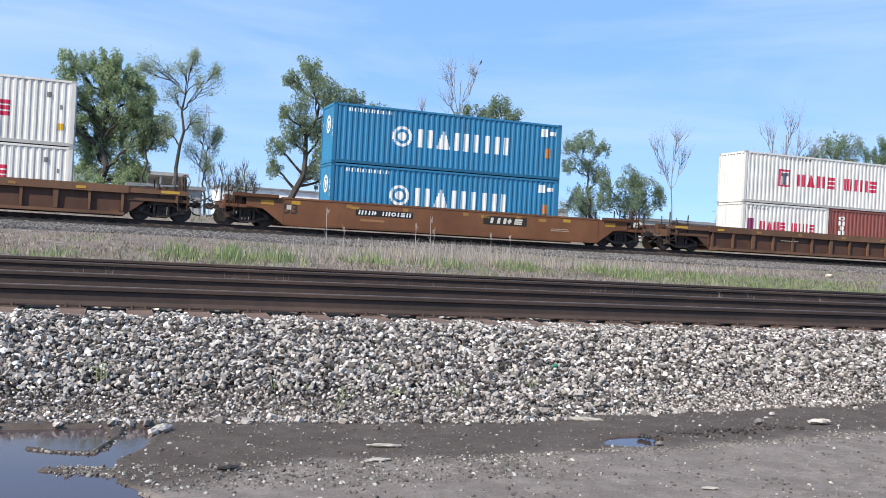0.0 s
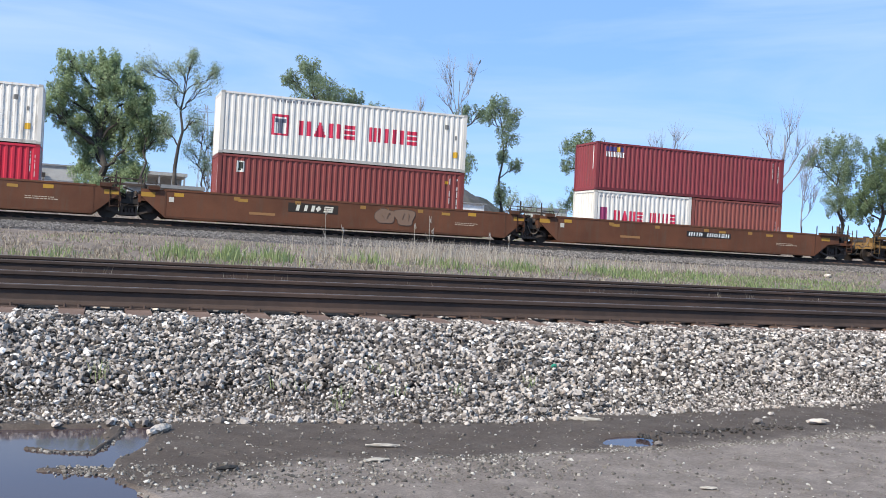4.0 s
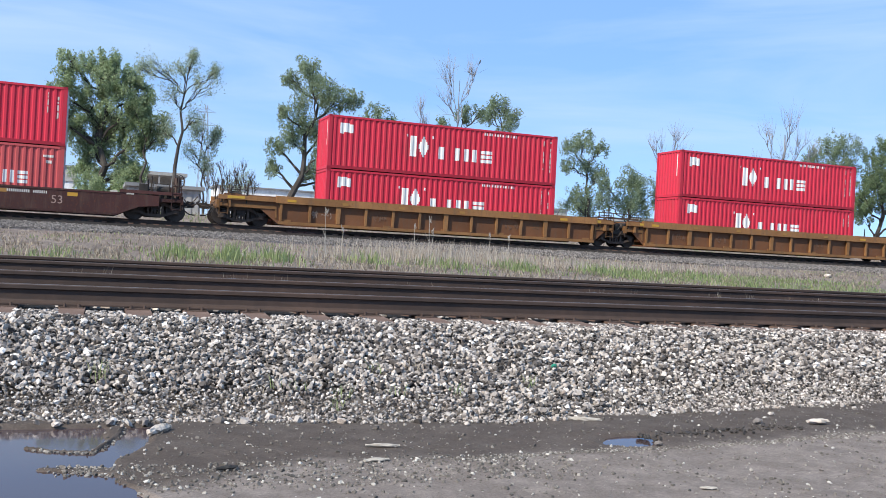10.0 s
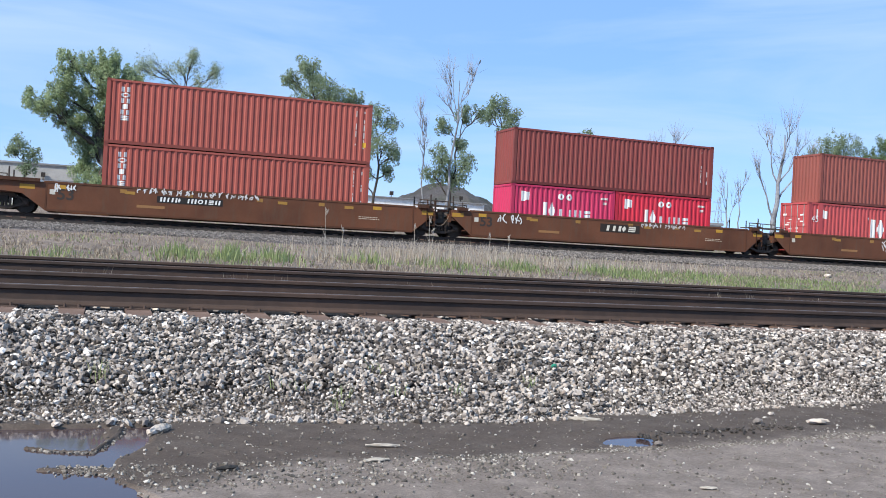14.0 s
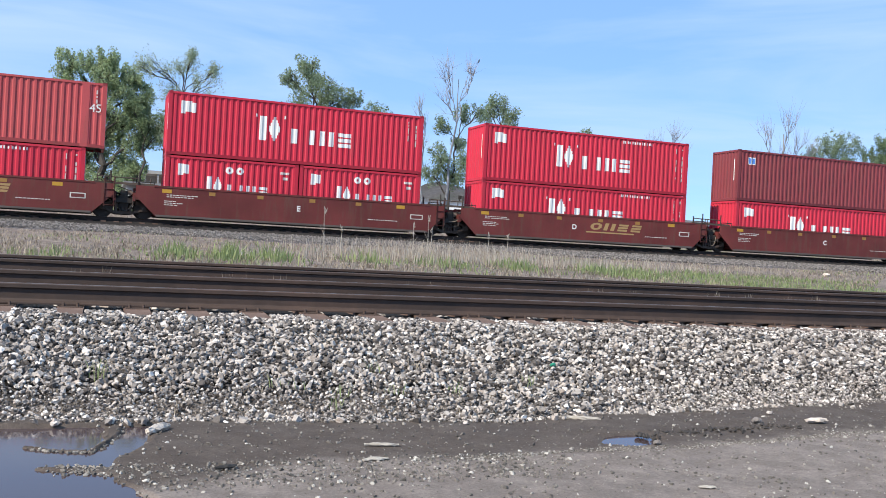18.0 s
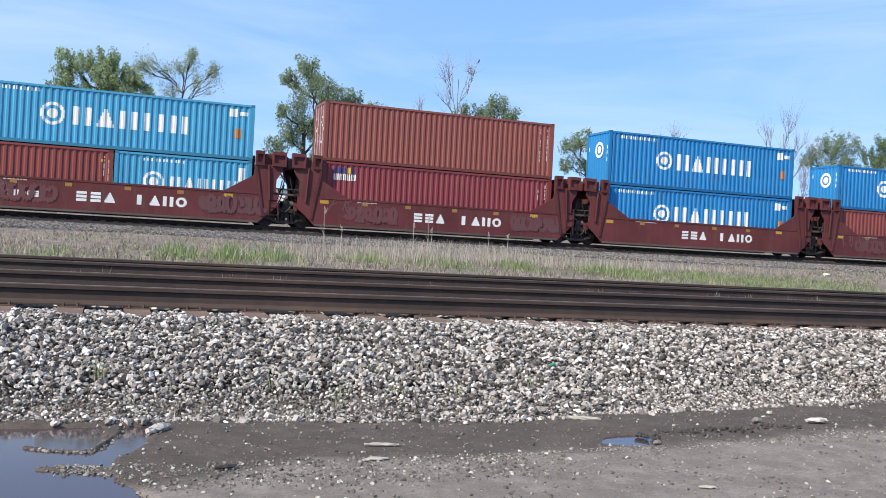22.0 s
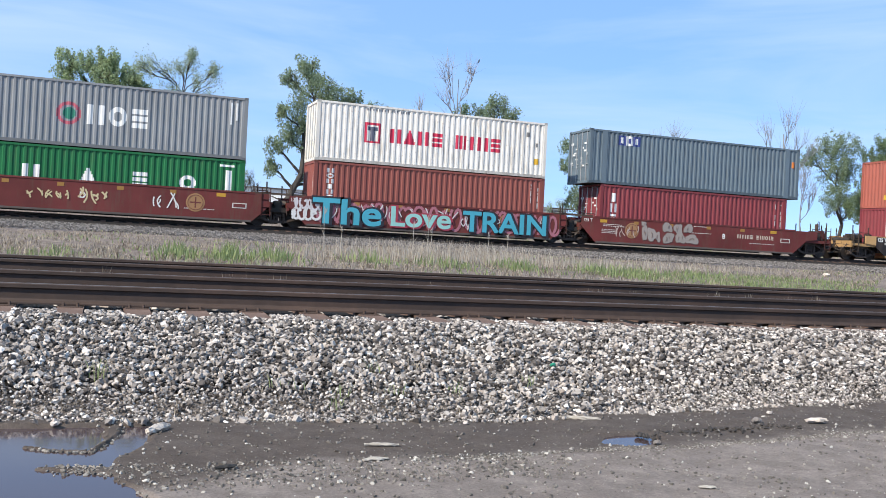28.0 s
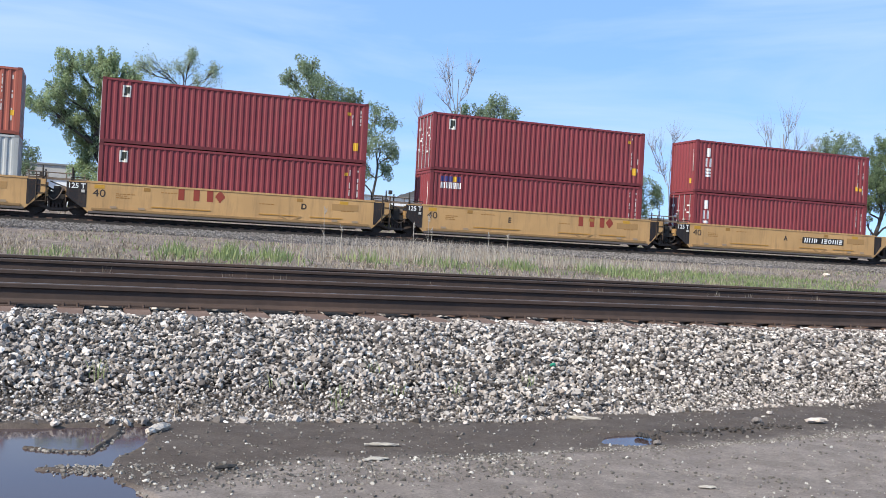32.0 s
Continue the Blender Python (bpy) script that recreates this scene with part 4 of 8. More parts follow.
def well_car(style, colour, label, left, right, joined_left, joined_right, half_well, seed, top=TOP):
    """One unit. left and right: from its middle to the joints with its neighbours."""
    paint = M_CLEAN if colour == NEWYELLOW else M_CAR
    car = thing("well_car", label, "rail car", "well cars of the train")
    a = -left + (0.42 if joined_left else 0.80)
    b = right - (0.42 if joined_right else 0.80)
    dark = [c * 0.8 for c in colour]
    open_end = 0.25 if style == "ribbed" else 1.0
    sa, sb = a + (0.05 if joined_left else open_end), b - (0.05 if joined_right else open_end)
    pts = side_outline(sa, sb, -half_well, half_well, top, LOW, top - (0.34 if joined_left else 0.46), top - (0.34 if joined_right else 0.46))
    for sy in (-1, 1):
        y = sy * SIDE_Y
        if style == "ribbed":
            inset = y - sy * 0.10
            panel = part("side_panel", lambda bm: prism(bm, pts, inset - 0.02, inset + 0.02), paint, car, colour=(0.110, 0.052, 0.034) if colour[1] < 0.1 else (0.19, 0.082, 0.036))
            part("top_chord", lambda bm: bx(bm, -half_well - 0.15, half_well + 0.15, y - 0.10, y + 0.10, top - 0.30, top + 0.04), paint, car, colour=colour)
            for x0, x1 in ((a, -half_well - 0.15), (half_well + 0.15, b)):
                part("end_chord", lambda bm: bx(bm, x0, x1, y - 0.07, y + 0.07, top - 0.26, top - 0.06), paint, car, colour=colour)
            part("bottom_chord", lambda bm: bx(bm, -half_well, half_well, y - 0.07, y + 0.07, LOW, LOW + 0.14), paint, car, colour=colour)
            count = 13
            for k in range(count):
                x = -half_well + 0.1 + k * (2 * half_well - 0.2) / (count - 1)
                wide = 0.12 if k in (2, 6, 10) else 0.065
                place("rib", mesh_of(f"rib_{wide}_{top}", lambda bm: prism(bm, [(-wide, top - 0.30), (-wide * 0.7, LOW + 0.16), (wide * 0.7, LOW + 0.16), (wide, top - 0.30)], -0.055, 0.055), M_CAR), car, (x, y + sy * 0.0, 0), colour)
            for x0 in (a + 0.5, b - 0.5):
                place("rib", mesh_of(f"rib_end_{top}", lambda bm: bx(bm, -0.06, 0.06, -0.055, 0.055, 0.80, top - 0.30), M_CAR), car, (x0, y, 0), colour)
        else:
            part("side_panel", lambda bm: prism(bm, pts, y - 0.03, y + 0.03), paint, car, colour=colour)
            part("top_chord", lambda bm: bx(bm, -half_well - 0.1, half_well + 0.1, y - 0.05, y + 0.05, top - 0.03, top + 0.05), paint, car, colour=colour)
            part("bottom_chord", lambda bm: bx(bm, -half_well + 0.02, half_well - 0.02, y - 0.06, y + 0.06, LOW - 0.02, LOW + 0.07), paint, car, colour=(0.13, 0.108, 0.10) if style == "forty" else dark)
    for x in (-half_well + 0.4, -3.0, 0.0, 3.0, half_well - 0.4):
        place("cross_beam", mesh_of("cross_beam", lambda bm: bx(bm, -0.20, 0.20, -SIDE_Y + 0.02, SIDE_Y - 0.02, 0.18, FLOOR - 0.005), M_CAR), car, (x, 0, 0), dark)
    for end, stop, joined in ((-1, a, joined_left), (1, b, joined_right)):
        inner = end * (half_well + 0.10)
        x0, x1 = sorted((inner, stop))
        part("end_platform", lambda bm: bx(bm, x0, x1, -SIDE_Y + 0.04, SIDE_Y - 0.04, 0.82, 0.98), paint, car, colour=dark)
        part("end_bulkhead", lambda bm: prism(bm, [(inner, 0.98), (inner - end * 0.03, 0.40), (inner + end * 0.04, 0.40), (inner + end * 0.06, 0.98)], -SIDE_Y + 0.05, SIDE_Y - 0.05), paint, car, colour=dark)
        part("end_sill", lambda bm: bx(bm, stop - 0.06, stop + 0.06, -SIDE_Y + 0.03, SIDE_Y - 0.03, 0.74, 1.12), paint, car, colour=dark)
        if top < 1.2:
            for sy in (-1, 1):
                part("deck_edge", lambda bm: bx(bm, x0, x1, sy * SIDE_Y - 0.05, sy * SIDE_Y + 0.05, top + 0.05, 1.27), paint, car, colour=[c * 1.25 for c in colour])
        end_gear(car, stop, end, colour, joined, seed)
        for y0 in (-1.15, 0.6):
            part("pipe_run", lambda bm: (tube(bm, (stop - end * 2.0, y0, 1.06), (stop + end * 0.1, y0 * 0.6, 1.02), 0.030, 0.030, 5), tube(bm, (stop - end * 1.5, y0, 0.98), (stop - end * 1.5, y0, 1.42), 0.025, 0.025, 5)), M_DARK, car)
        part("deck_gear", lambda bm: (tube(bm, (stop - end * 0.6, -0.7, 1.2), (stop - end * 0.6, 0.7, 1.2), 0.13, 0.13, 10), bx(bm, stop - end * 1.1 - 0.2, stop - end * 1.1 + 0.2, -0.9, -0.4, 0.98, 1.28), bx(bm, stop - end * 0.8 - 0.1, stop - end * 0.8 + 0.1, 0.3, 0.8, 0.98, 1.35)), M_DARK, car)
        post_pair(car, stop - end * 0.18, dark, 2.05)
        if not joined:
            post_pair(car, stop - end * 1.35, dark, 1.95)
            coupler(car, stop, end)
            tangle(car, stop + end * 0.35, seed * 3 + (5 if end > 0 else 2), 4)
            truck(car, stop - end * 1.12)
            ladder(car, stop - end * 0.25, (0.15, 0.105, 0.07) if colour == NEWYELLOW else dark)
            if end > 0:
                def brake(bm):
                    for k in range(12):
                        p, q = k * math.tau / 12, (k + 1) * math.tau / 12
                        tube(bm, (0, 0.3 * math.cos(p), 0.3 * math.sin(p)), (0, 0.3 * math.cos(q), 0.3 * math.sin(q)), 0.02, 0.02, 5)
                    for k in range(3):
                        p = k * math.tau / 3
                        tube(bm, (0, 0, 0), (0, 0.3 * math.cos(p), 0.3 * math.sin(p)), 0.015, 0.015, 5)
                    bx(bm, -0.18, -0.02, -0.12, 0.12, -0.9, 0.14)
                place("brake_wheel", mesh_of("brake_wheel", brake, M_RUST), car, (stop - 0.1, -0.55, 1.85), turn=(0, 0, -55))
        elif end > 0:
            truck(car, right)
            tangle(car, right, seed + 11, 9)
            if style != "tower":
                walkway(car, right, M_DUSTY if colour == NEWYELLOW else M_FRAME)
            place("joint", mesh_of("joint", lambda bm: (tube(bm, (0, 0, 0.70), (0, 0, 1.0), 0.3, 0.3, 12), bx(bm, -0.5, 0.5, -0.22, 0.22, 0.74, 0.96)), M_DARK), car, (right, 0, 0))
            for y, z in ((-1.1, 1.0), (-0.6, 1.15), (0.6, 1.0)):
                place("air_hose", mesh_of("joint_hose", lambda bm: (tube(bm, (-0.5, 0, 0.05), (-0.1, 0.03, -0.14), 0.045, 0.045, 6), tube(bm, (-0.1, 0.03, -0.14), (0.5, 0.1, 0.02), 0.045, 0.045, 6)), M_HOSE), car, (right, y, z))
            for y in (-0.9, 0.9):
                place("side_bearing", mesh_of("side_bearing", lambda bm: prism(bm, [(-0.42, 0.66), (0.42, 0.66), (0.42, 0.86), (0.16, 0.86), (0.14, 1.20), (-0.14, 1.20), (-0.16, 0.86), (-0.42, 0.86)], -0.35, 0.35), M_DARK), car, (right, y, 0))
        if joined and end > 0:
            ladder(car, stop - end * 0.22, (0.15, 0.105, 0.07) if colour == NEWYELLOW else dark)
    if style == "smooth" and top > 1.2:
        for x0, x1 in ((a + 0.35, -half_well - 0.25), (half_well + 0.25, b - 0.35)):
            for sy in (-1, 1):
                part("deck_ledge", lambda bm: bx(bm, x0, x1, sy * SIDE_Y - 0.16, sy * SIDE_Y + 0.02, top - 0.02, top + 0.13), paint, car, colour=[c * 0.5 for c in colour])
        for x in (-half_well - 0.75, half_well + 0.75):
            plate_on(car, "paint_patch", x - 0.30, x + 0.30, top - 0.34, top - 0.14, (0.46, 0.25, 0.04))
        plate_on(car, "data_plate", -half_well + 0.15, -half_well + 0.37, top - 0.52, top - 0.30, (0.60, 0.57, 0.50))
        for k, x in enumerate((-4.9, 1.9, 5.1)):
            plate_on(car, "paint_patch", x - 0.22, x + 0.22, top - 0.30, top - 0.17, (0.40, 0.22, 0.05))
        for x in (-half_well, half_well):
            for sy in (-1, 1):
                part("weld_strip", lambda bm: bx(bm, x - 0.03, x + 0.03, sy * SIDE_Y - 0.042, sy * SIDE_Y + 0.042, LOW + 0.1, top - 0.04), paint, car, colour=dark)
    # reflectors and stencils
    for k, f in enumerate((-0.93, -0.62, -0.28, 0.10, 0.45, 0.78)):
        x = f * half_well
        w = 0.42 if k in (0, 5) else 0.28
        if colour == NEWYELLOW and k in (2, 3):
            continue
        plate_on(car, "reflector", x - w / 2, x + w / 2, top - 0.26 if style != "ribbed" else top - 0.22, top - 0.10, (0.52, 0.29, 0.04) if k in (0, 5) else (0.34, 0.18, 0.05), y=-SIDE_Y - 0.03 if style != "ribbed" else -SIDE_Y - 0.105)
    return car


def tower(car, x_mid, end, colour, dark):
    """A tall end frame that holds the upper containers of the older cars."""
    P = lambda pts: [(x_mid + end * x, z) for x, z in pts]
    for sy in (-1, 1):
        y = sy * (SIDE_Y - 0.02)
        part("tower_web", lambda bm: prism(bm, P([(-3.0, TOP), (-1.62, 2.30), (-1.55, 2.85), (-0.22, 2.85), (-0.30, 2.55), (-0.55, 2.15), (-0.58, 1.35), (-0.50, 0.85), (-1.2, LOW + 0.2)]), y - 0.04, y + 0.04), M_CAR, car, colour=colour)
        for f0, f1, wide in ((1.56, 1.16, 0.13), (0.78, 0.14, 0.17)):
            x0, x1 = sorted((x_mid - end * f0, x_mid - end * f1))
            part("tower_head", lambda bm: (bx(bm, x0, x1, y - wide, y + wide, 2.78, 2.92), bx(bm, x0, x1, y - wide, y + wide, 3.30, 3.46), bx(bm, x0, x0 + 0.07, y - wide, y + wide, 2.92, 3.30), bx(bm, x1 - 0.07, x1, y - wide, y + wide, 2.92, 3.30), bx(bm, x0 + 0.07, x1 - 0.07, y - wide + 0.10, y + wide - 0.10, 2.92, 3.30)), M_CAR, car, colour=colour if wide > 0.15 else dark)
        part("tower_strut", lambda bm: tube(bm, (x_mid - end * 0.95, y + 0.1 * sy, 2.8), (x_mid - end * 0.85, y + 0.1 * sy, 1.2), 0.05, 0.05, 6), M_CAR, car, colour=dark)
        part("tower_rib", lambda bm: prism(bm, P([(-1.60, 2.78), (-1.48, 2.78), (-1.08, LOW + 0.3), (-1.20, LOW + 0.3)]), y - 0.10, y + 0.10), M_CAR, car, colour=dark)
    for k, (y, z) in enumerate(((-1.30, 2.1), (-1.05, 1.7), (-0.5, 1.9))):
        def hose(bm):
            pts = [(x_mid - end * (0.75 - 0.13 * q), y, z - 0.16 * q * (4.6 - q) * (0.75 + 0.12 * k)) for q in range(6)]
            for p, q in zip(pts, pts[1:]):
                tube(bm, p, q, 0.028, 0.028, 5)
        part("air_hose", hose, M_FRAME if k == 1 else M_HOSE, car)
    part("tower_beam", lambda bm: bx(bm, *sorted((x_mid - end * 1.10, x_mid - end * 0.40)), -SIDE_Y + 0.17, SIDE_Y - 0.17, 2.85, 3.35), M_CAR, car, colour=dark)
    part("tower_wall", lambda bm: bx(bm, *sorted((x_mid - end * 0.95, x_mid - end * 0.85)), -SIDE_Y + 0.1, SIDE_Y - 0.1, 0.98, 2.85), M_CAR, car, colour=dark)

# ---------------------------------------------------------------- the train
TRACK_Y, RAIL_Z = 46.02, 2.07
STD, HIGH = 2.591, 2.896
FADEDBLUE = (0.034, 0.215, 0.395)
BLUE, LIGHTBLUE = (0.018, 0.215, 0.505), (0.070, 0.345, 0.560)
RED, FADED, PINK = (0.590, 0.030, 0.062), (0.500, 0.085, 0.090), (0.560, 0.040, 0.120)
WHITE, OFFWHITE = (0.79, 0.755, 0.70), (0.87, 0.83, 0.765)
MAROON, REDBROWN = (0.235, 0.045, 0.054), (0.240, 0.058, 0.052)
RUSTRED, ORANGE, TERRACOTTA = (0.265, 0.080, 0.065), (0.385, 0.112, 0.080), (0.395, 0.100, 0.078)
GREEN, TEAL = (0.012, 0.150, 0.052), (0.030, 0.370, 0.270)
STEEL, SLATE, SILVERGREY, BLUEGREY = (0.270, 0.285, 0.300), (0.135, 0.182, 0.220), (0.46, 0.48, 0.48), (0.27, 0.35, 0.39)
RUSTCAR = (0.235, 0.098, 0.044)
BROWNCAR, OLDBROWN, YELLOWCAR = (0.165, 0.064, 0.032), (0.185, 0.095, 0.054), (0.440, 0.250, 0.080)
DARKCAR, MUSTARD, OXIDE, OXIDE2, NEWYELLOW = (0.070, 0.026, 0.024), (0.325, 0.160, 0.060), (0.172, 0.036, 0.034), (0.150, 0.034, 0.037), (0.555, 0.335, 0.145)

WORDS = {"anchor": "white ring emblem, lettering", "anchor20": "white ring emblem, lettering", "flag": "white pennant and block lettering",
         "flag_low": "white pennant and block lettering", "flag45": "white pennant, figure 45", "flag20": "white pennant and block lettering",
         "red_name": "red lettering and emblem", "red_name20": "red lettering along the side", "upright": "white lettering running upright",
         "upright20": "white lettering running upright", "three_up": "three upright white signs", "square": "one small white emblem", "beacon": "dark blue emblem board",
         "disc20": "white disc and lettering", "four_apart": "four spaced white signs", "bar": "upright white bar", "three_wide": "ring emblem and white lettering",
         "navy_box": "small navy and white emblem", "five_navy": "five round navy signs", "navy_area": "navy repainted rectangle", "dots": "blue dot and yellow marks", "none": "small white codes"}
HUES = {BLUE: "blue", FADEDBLUE: "faded blue", LIGHTBLUE: "light blue", RED: "bright red", FADED: "faded red", PINK: "pinkish red", WHITE: "white", OFFWHITE: "rust-stained white", MAROON: "maroon", REDBROWN: "reddish brown",
        RUSTRED: "rust brown", ORANGE: "orange", TERRACOTTA: "terracotta", GREEN: "dark green", TEAL: "teal", STEEL: "steel grey", SLATE: "slate grey", SILVERGREY: "silver grey", BLUEGREY: "blue-grey"}

C = lambda brand, size, H, hue, door=False: (brand, size, H, hue, door)
# middle of each unit along the train; car style, colour, joined to the unit before and after; lower containers; upper container
UNITS = [
    (-7.15, "ribbed", OLDBROWN, 0, 0, [C("red_name", 40, STD, WHITE)], C("red_name", 40, HIGH, WHITE)),
    (16.60, "smooth", RUSTCAR, 0, 0, [C("anchor", 40, HIGH, FADEDBLUE)], C("anchor", 40, HIGH, FADEDBLUE)),
    (40.43, "ribbed", OLDBROWN, 0, 0, [C("red_name20", 20, STD, WHITE), C("upright20", 20, STD, RUSTRED)], C("red_name", 40, HIGH, WHITE)),
    (64.23, "smooth", BROWNCAR, 0, 1, [C("upright20", 20, STD, RUSTRED), C("disc20", 20, STD, RED)], C("red_name", 40, STD, OFFWHITE, True)),
    (83.98, "smooth", BROWNCAR, 1, 1, [C("square", 40, HIGH, REDBROWN)], C("red_name", 40, HIGH, WHITE)),
    (103.66, "smooth", BROWNCAR, 1, 0, [C("red_name20", 20, STD, WHITE), C("none", 20, STD, RUSTRED)], C("beacon", 40, STD, MAROON)),
    (127.44, "smooth", YELLOWCAR, 0, 0, [C("flag_low", 40, STD, PINK)], C("upright", 40, STD, RUSTRED)),
    (151.29, "smooth", DARKCAR, 0, 0, [C("none", 40, HIGH, REDBROWN, True)], None),
    (175.12, "smooth", DARKCAR, 0, 0, [C("flag20", 20, STD, RED), C("flag20", 20, STD, FADED)], C("flag", 40, STD, RED)),
    (199.00, "ribbed", MUSTARD, 0, 1, [C("flag_low", 40, STD, RED)], C("flag", 40, STD, RED)),
    (218.83, "ribbed", MUSTARD, 1, 1, [C("flag_low", 40, STD, RED)], C("flag", 40, STD, RED)),
    (238.80, "ribbed", MUSTARD, 1, 0, [C("navy_area", 40, STD, BLUEGREY, True)], C("flag", 40, STD, RED)),
    (262.80, "smooth", BROWNCAR, 0, 1, [C("upright", 40, HIGH, TERRACOTTA)], C("upright", 40, HIGH, TERRACOTTA)),
    (282.61, "smooth", BROWNCAR, 1, 1, [C("flag20", 20, STD, PINK), C("flag20", 20, STD, RED)], C("none", 40, HIGH, REDBROWN)),
    (302.33, "smooth", BROWNCAR, 1, 0, [C("flag45", 45, HIGH, FADED, True)], C("none", 40, HIGH, RUSTRED)),
    (324.30, "forty", OXIDE, 0, 1, [C("flag_low", 40, STD, RED)], C("flag45", 45, HIGH, FADED)),
    (339.90, "forty", OXIDE, 1, 1, [C("flag20", 20, STD, RED), C("flag20", 20, STD, RED)], C("flag", 40, HIGH, RED)),
    (355.42, "forty", OXIDE, 1, 1, [C("flag_low", 40, STD, RED)], C("flag", 40, HIGH, RED)),
    (370.98, "forty", OXIDE, 1, 1, [C("flag_low", 40, STD, RED)], C("dots", 40, HIGH, MAROON)),
    (386.55, "forty", OXIDE, 1, 0, [C("flag_low", 40, STD, RED)], None),
    (406.47, "tower", OXIDE2, 0, 1, [C("square", 20, STD, REDBROWN), C("anchor20", 20, STD, LIGHTBLUE)], C("anchor", 40, STD, LIGHTBLUE)),
    (422.00, "tower", OXIDE2, 1, 1, [C("beacon", 40, HIGH, MAROON)], C("none", 40, HIGH, RUSTRED, True)),
    (437.50, "tower", OXIDE2, 1, 1, [C("anchor", 40, HIGH, BLUE)], C("anchor", 40, HIGH, BLUE)),
    (453.00, "tower", OXIDE2, 1, 1, [C("none", 20, STD, REDBROWN), C("anchor20", 20, STD, BLUE)], C("anchor", 40, STD, BLUE)),
    (468.50, "tower", OXIDE2, 1, 0, [C("anchor", 40, STD, BLUE)], C("anchor", 40, HIGH, BLUE)),
    (488.40, "forty", OXIDE, 0, 1, [C("none", 40, STD, REDBROWN, True)], C("four_apart", 40, HIGH, GREEN)),
    (503.95, "forty", OXIDE, 1, 1, [C("red_name", 40, STD, WHITE)], C("bar", 40, HIGH, TEAL)),
    (519.40, "forty", OXIDE, 1, 1, [C("four_apart", 40, STD, GREEN)], C("three_wide", 40, HIGH, STEEL)),
    (534.85, "forty", OXIDE, 1, 1, [C("upright", 40, HIGH, RUSTRED)], C("red_name", 40, HIGH, OFFWHITE, True)),
    (550.38, "forty", OXIDE, 1, 0, [C("three_up", 40, HIGH, MAROON, True)], C("navy_box", 45, HIGH, SLATE, True)),
    (570.30, "forty", NEWYELLOW, 0, 1, [C("three_up", 40, HIGH, MAROON)], C("upright", 40, HIGH, ORANGE)),
    (585.85, "forty", NEWYELLOW, 1, 1, [C("five_navy", 40, HIGH, SILVERGREY, True)], C("upright", 40, HIGH, ORANGE)),
    (601.30, "forty", NEWYELLOW, 1, 1, [C("square", 40, HIGH, MAROON, True)], C("square", 40, HIGH, MAROON, True)),
    (616.85, "forty", NEWYELLOW, 1, 1, [C("beacon", 40, HIGH, MAROON)], C("square", 40, HIGH, MAROON, True)),
    (632.40, "forty", NEWYELLOW, 1, 0, [C("three_up", 40, HIGH, MAROON, True)], C("three_up", 40, HIGH, MAROON)),
    (652.30, "ribbed", MUSTARD, 0, 0, [], None),
]
CAR_WORDS = {"smooth": "smooth-sided", "ribbed": "ribbed", "forty": "short smooth-sided", "tower": "old tower-ended"}
CAR_HUES = {BROWNCAR: "rusty brown", RUSTCAR: "faded orange-brown", OLDBROWN: "weathered brown", YELLOWCAR: "yellow", DARKCAR: "dark brown", MUSTARD: "mustard yellow", OXIDE: "oxide red", OXIDE2: "dull red", NEWYELLOW: "clean yellow"}
TOPS = {DARKCAR: 1.08, RUSTCAR: 1.36, BROWNCAR: 1.36, YELLOWCAR: 1.38, MUSTARD: 1.41, OLDBROWN: 1.41}     # height of each kind of side over the rail
RIDERS = []     # (thing, place along the train, height over the rail)


def train():
    seed = 0
    for i, (u, style, hue, jl, jr, lower, upper) in enumerate(UNITS):
        before = UNITS[i - 1][0] if i else u - 23.85
        after = UNITS[i + 1][0] if i + 1 < len(UNITS) else u + 23.85
        left, right = (u - before) / 2, (after - u) / 2
        # a joint between a short and a long car lies off the middle between their wells
        short = style in ("forty", "tower")
        if not jl and short and i and UNITS[i - 1][1] not in ("forty", "tower"):
            left = 9.95
        if not jr and short and i + 1 < len(UNITS) and UNITS[i + 1][1] not in ("forty", "tower"):
            right = 9.95
        if not jl and not short and i and UNITS[i - 1][1] in ("forty", "tower"):
            left = (u - before) - 9.95
        if not jr and not short and i + 1 < len(UNITS) and UNITS[i + 1][1] in ("forty", "tower"):
            right = (after - u) - 9.95
        load = "empty" if not lower else ("carrying one container" if upper is None else "carrying stacked containers")
        car = well_car("forty" if style == "tower" else style, hue, f"{CAR_HUES[hue]} {CAR_WORDS[style]} steel well car {load}", left, right, jl, jr, 6.45 if short else 8.35, i, TOPS.get(hue, TOP))
        car_paint(car, i, style, hue, left, right, jl, jr)
        RIDERS.append((car, u, 0.0))
        z = FLOOR
        for k, (brand, size, H, col, door) in enumerate(lower):
            dx = 0.0 if len(lower) == 1 else (-3.06 if k == 0 else 3.06)
            seed += 1
            box = container(brand, size, H, col, f"{HUES[col]} {size}-foot container, {WORDS[brand]}, in a well", seed, door)
            RIDERS.append((box, u + dx, FLOOR))
            z = FLOOR + H
        if upper:
            brand, size, H, col, door = upper
            seed += 1
            box = container(brand, size, H, col, f"{HUES[col]} {size}-foot container, {WORDS[brand]}, stacked on top", seed, door)
            RIDERS.append((box, u, z + 0.012))


def board(car, x0, x1, z0, z1, kinds):
    """A black number board with plain white bars."""
    plate_on(car, "number_board", x0, x1, z0, z1, (0.025, 0.022, 0.02))
    signs_on(car, "number_bar", x0 + 0.12, x1 - 0.12, z0 + 0.05, z1 - 0.05, kinds, BRIGHT, 0.012, 0.15)


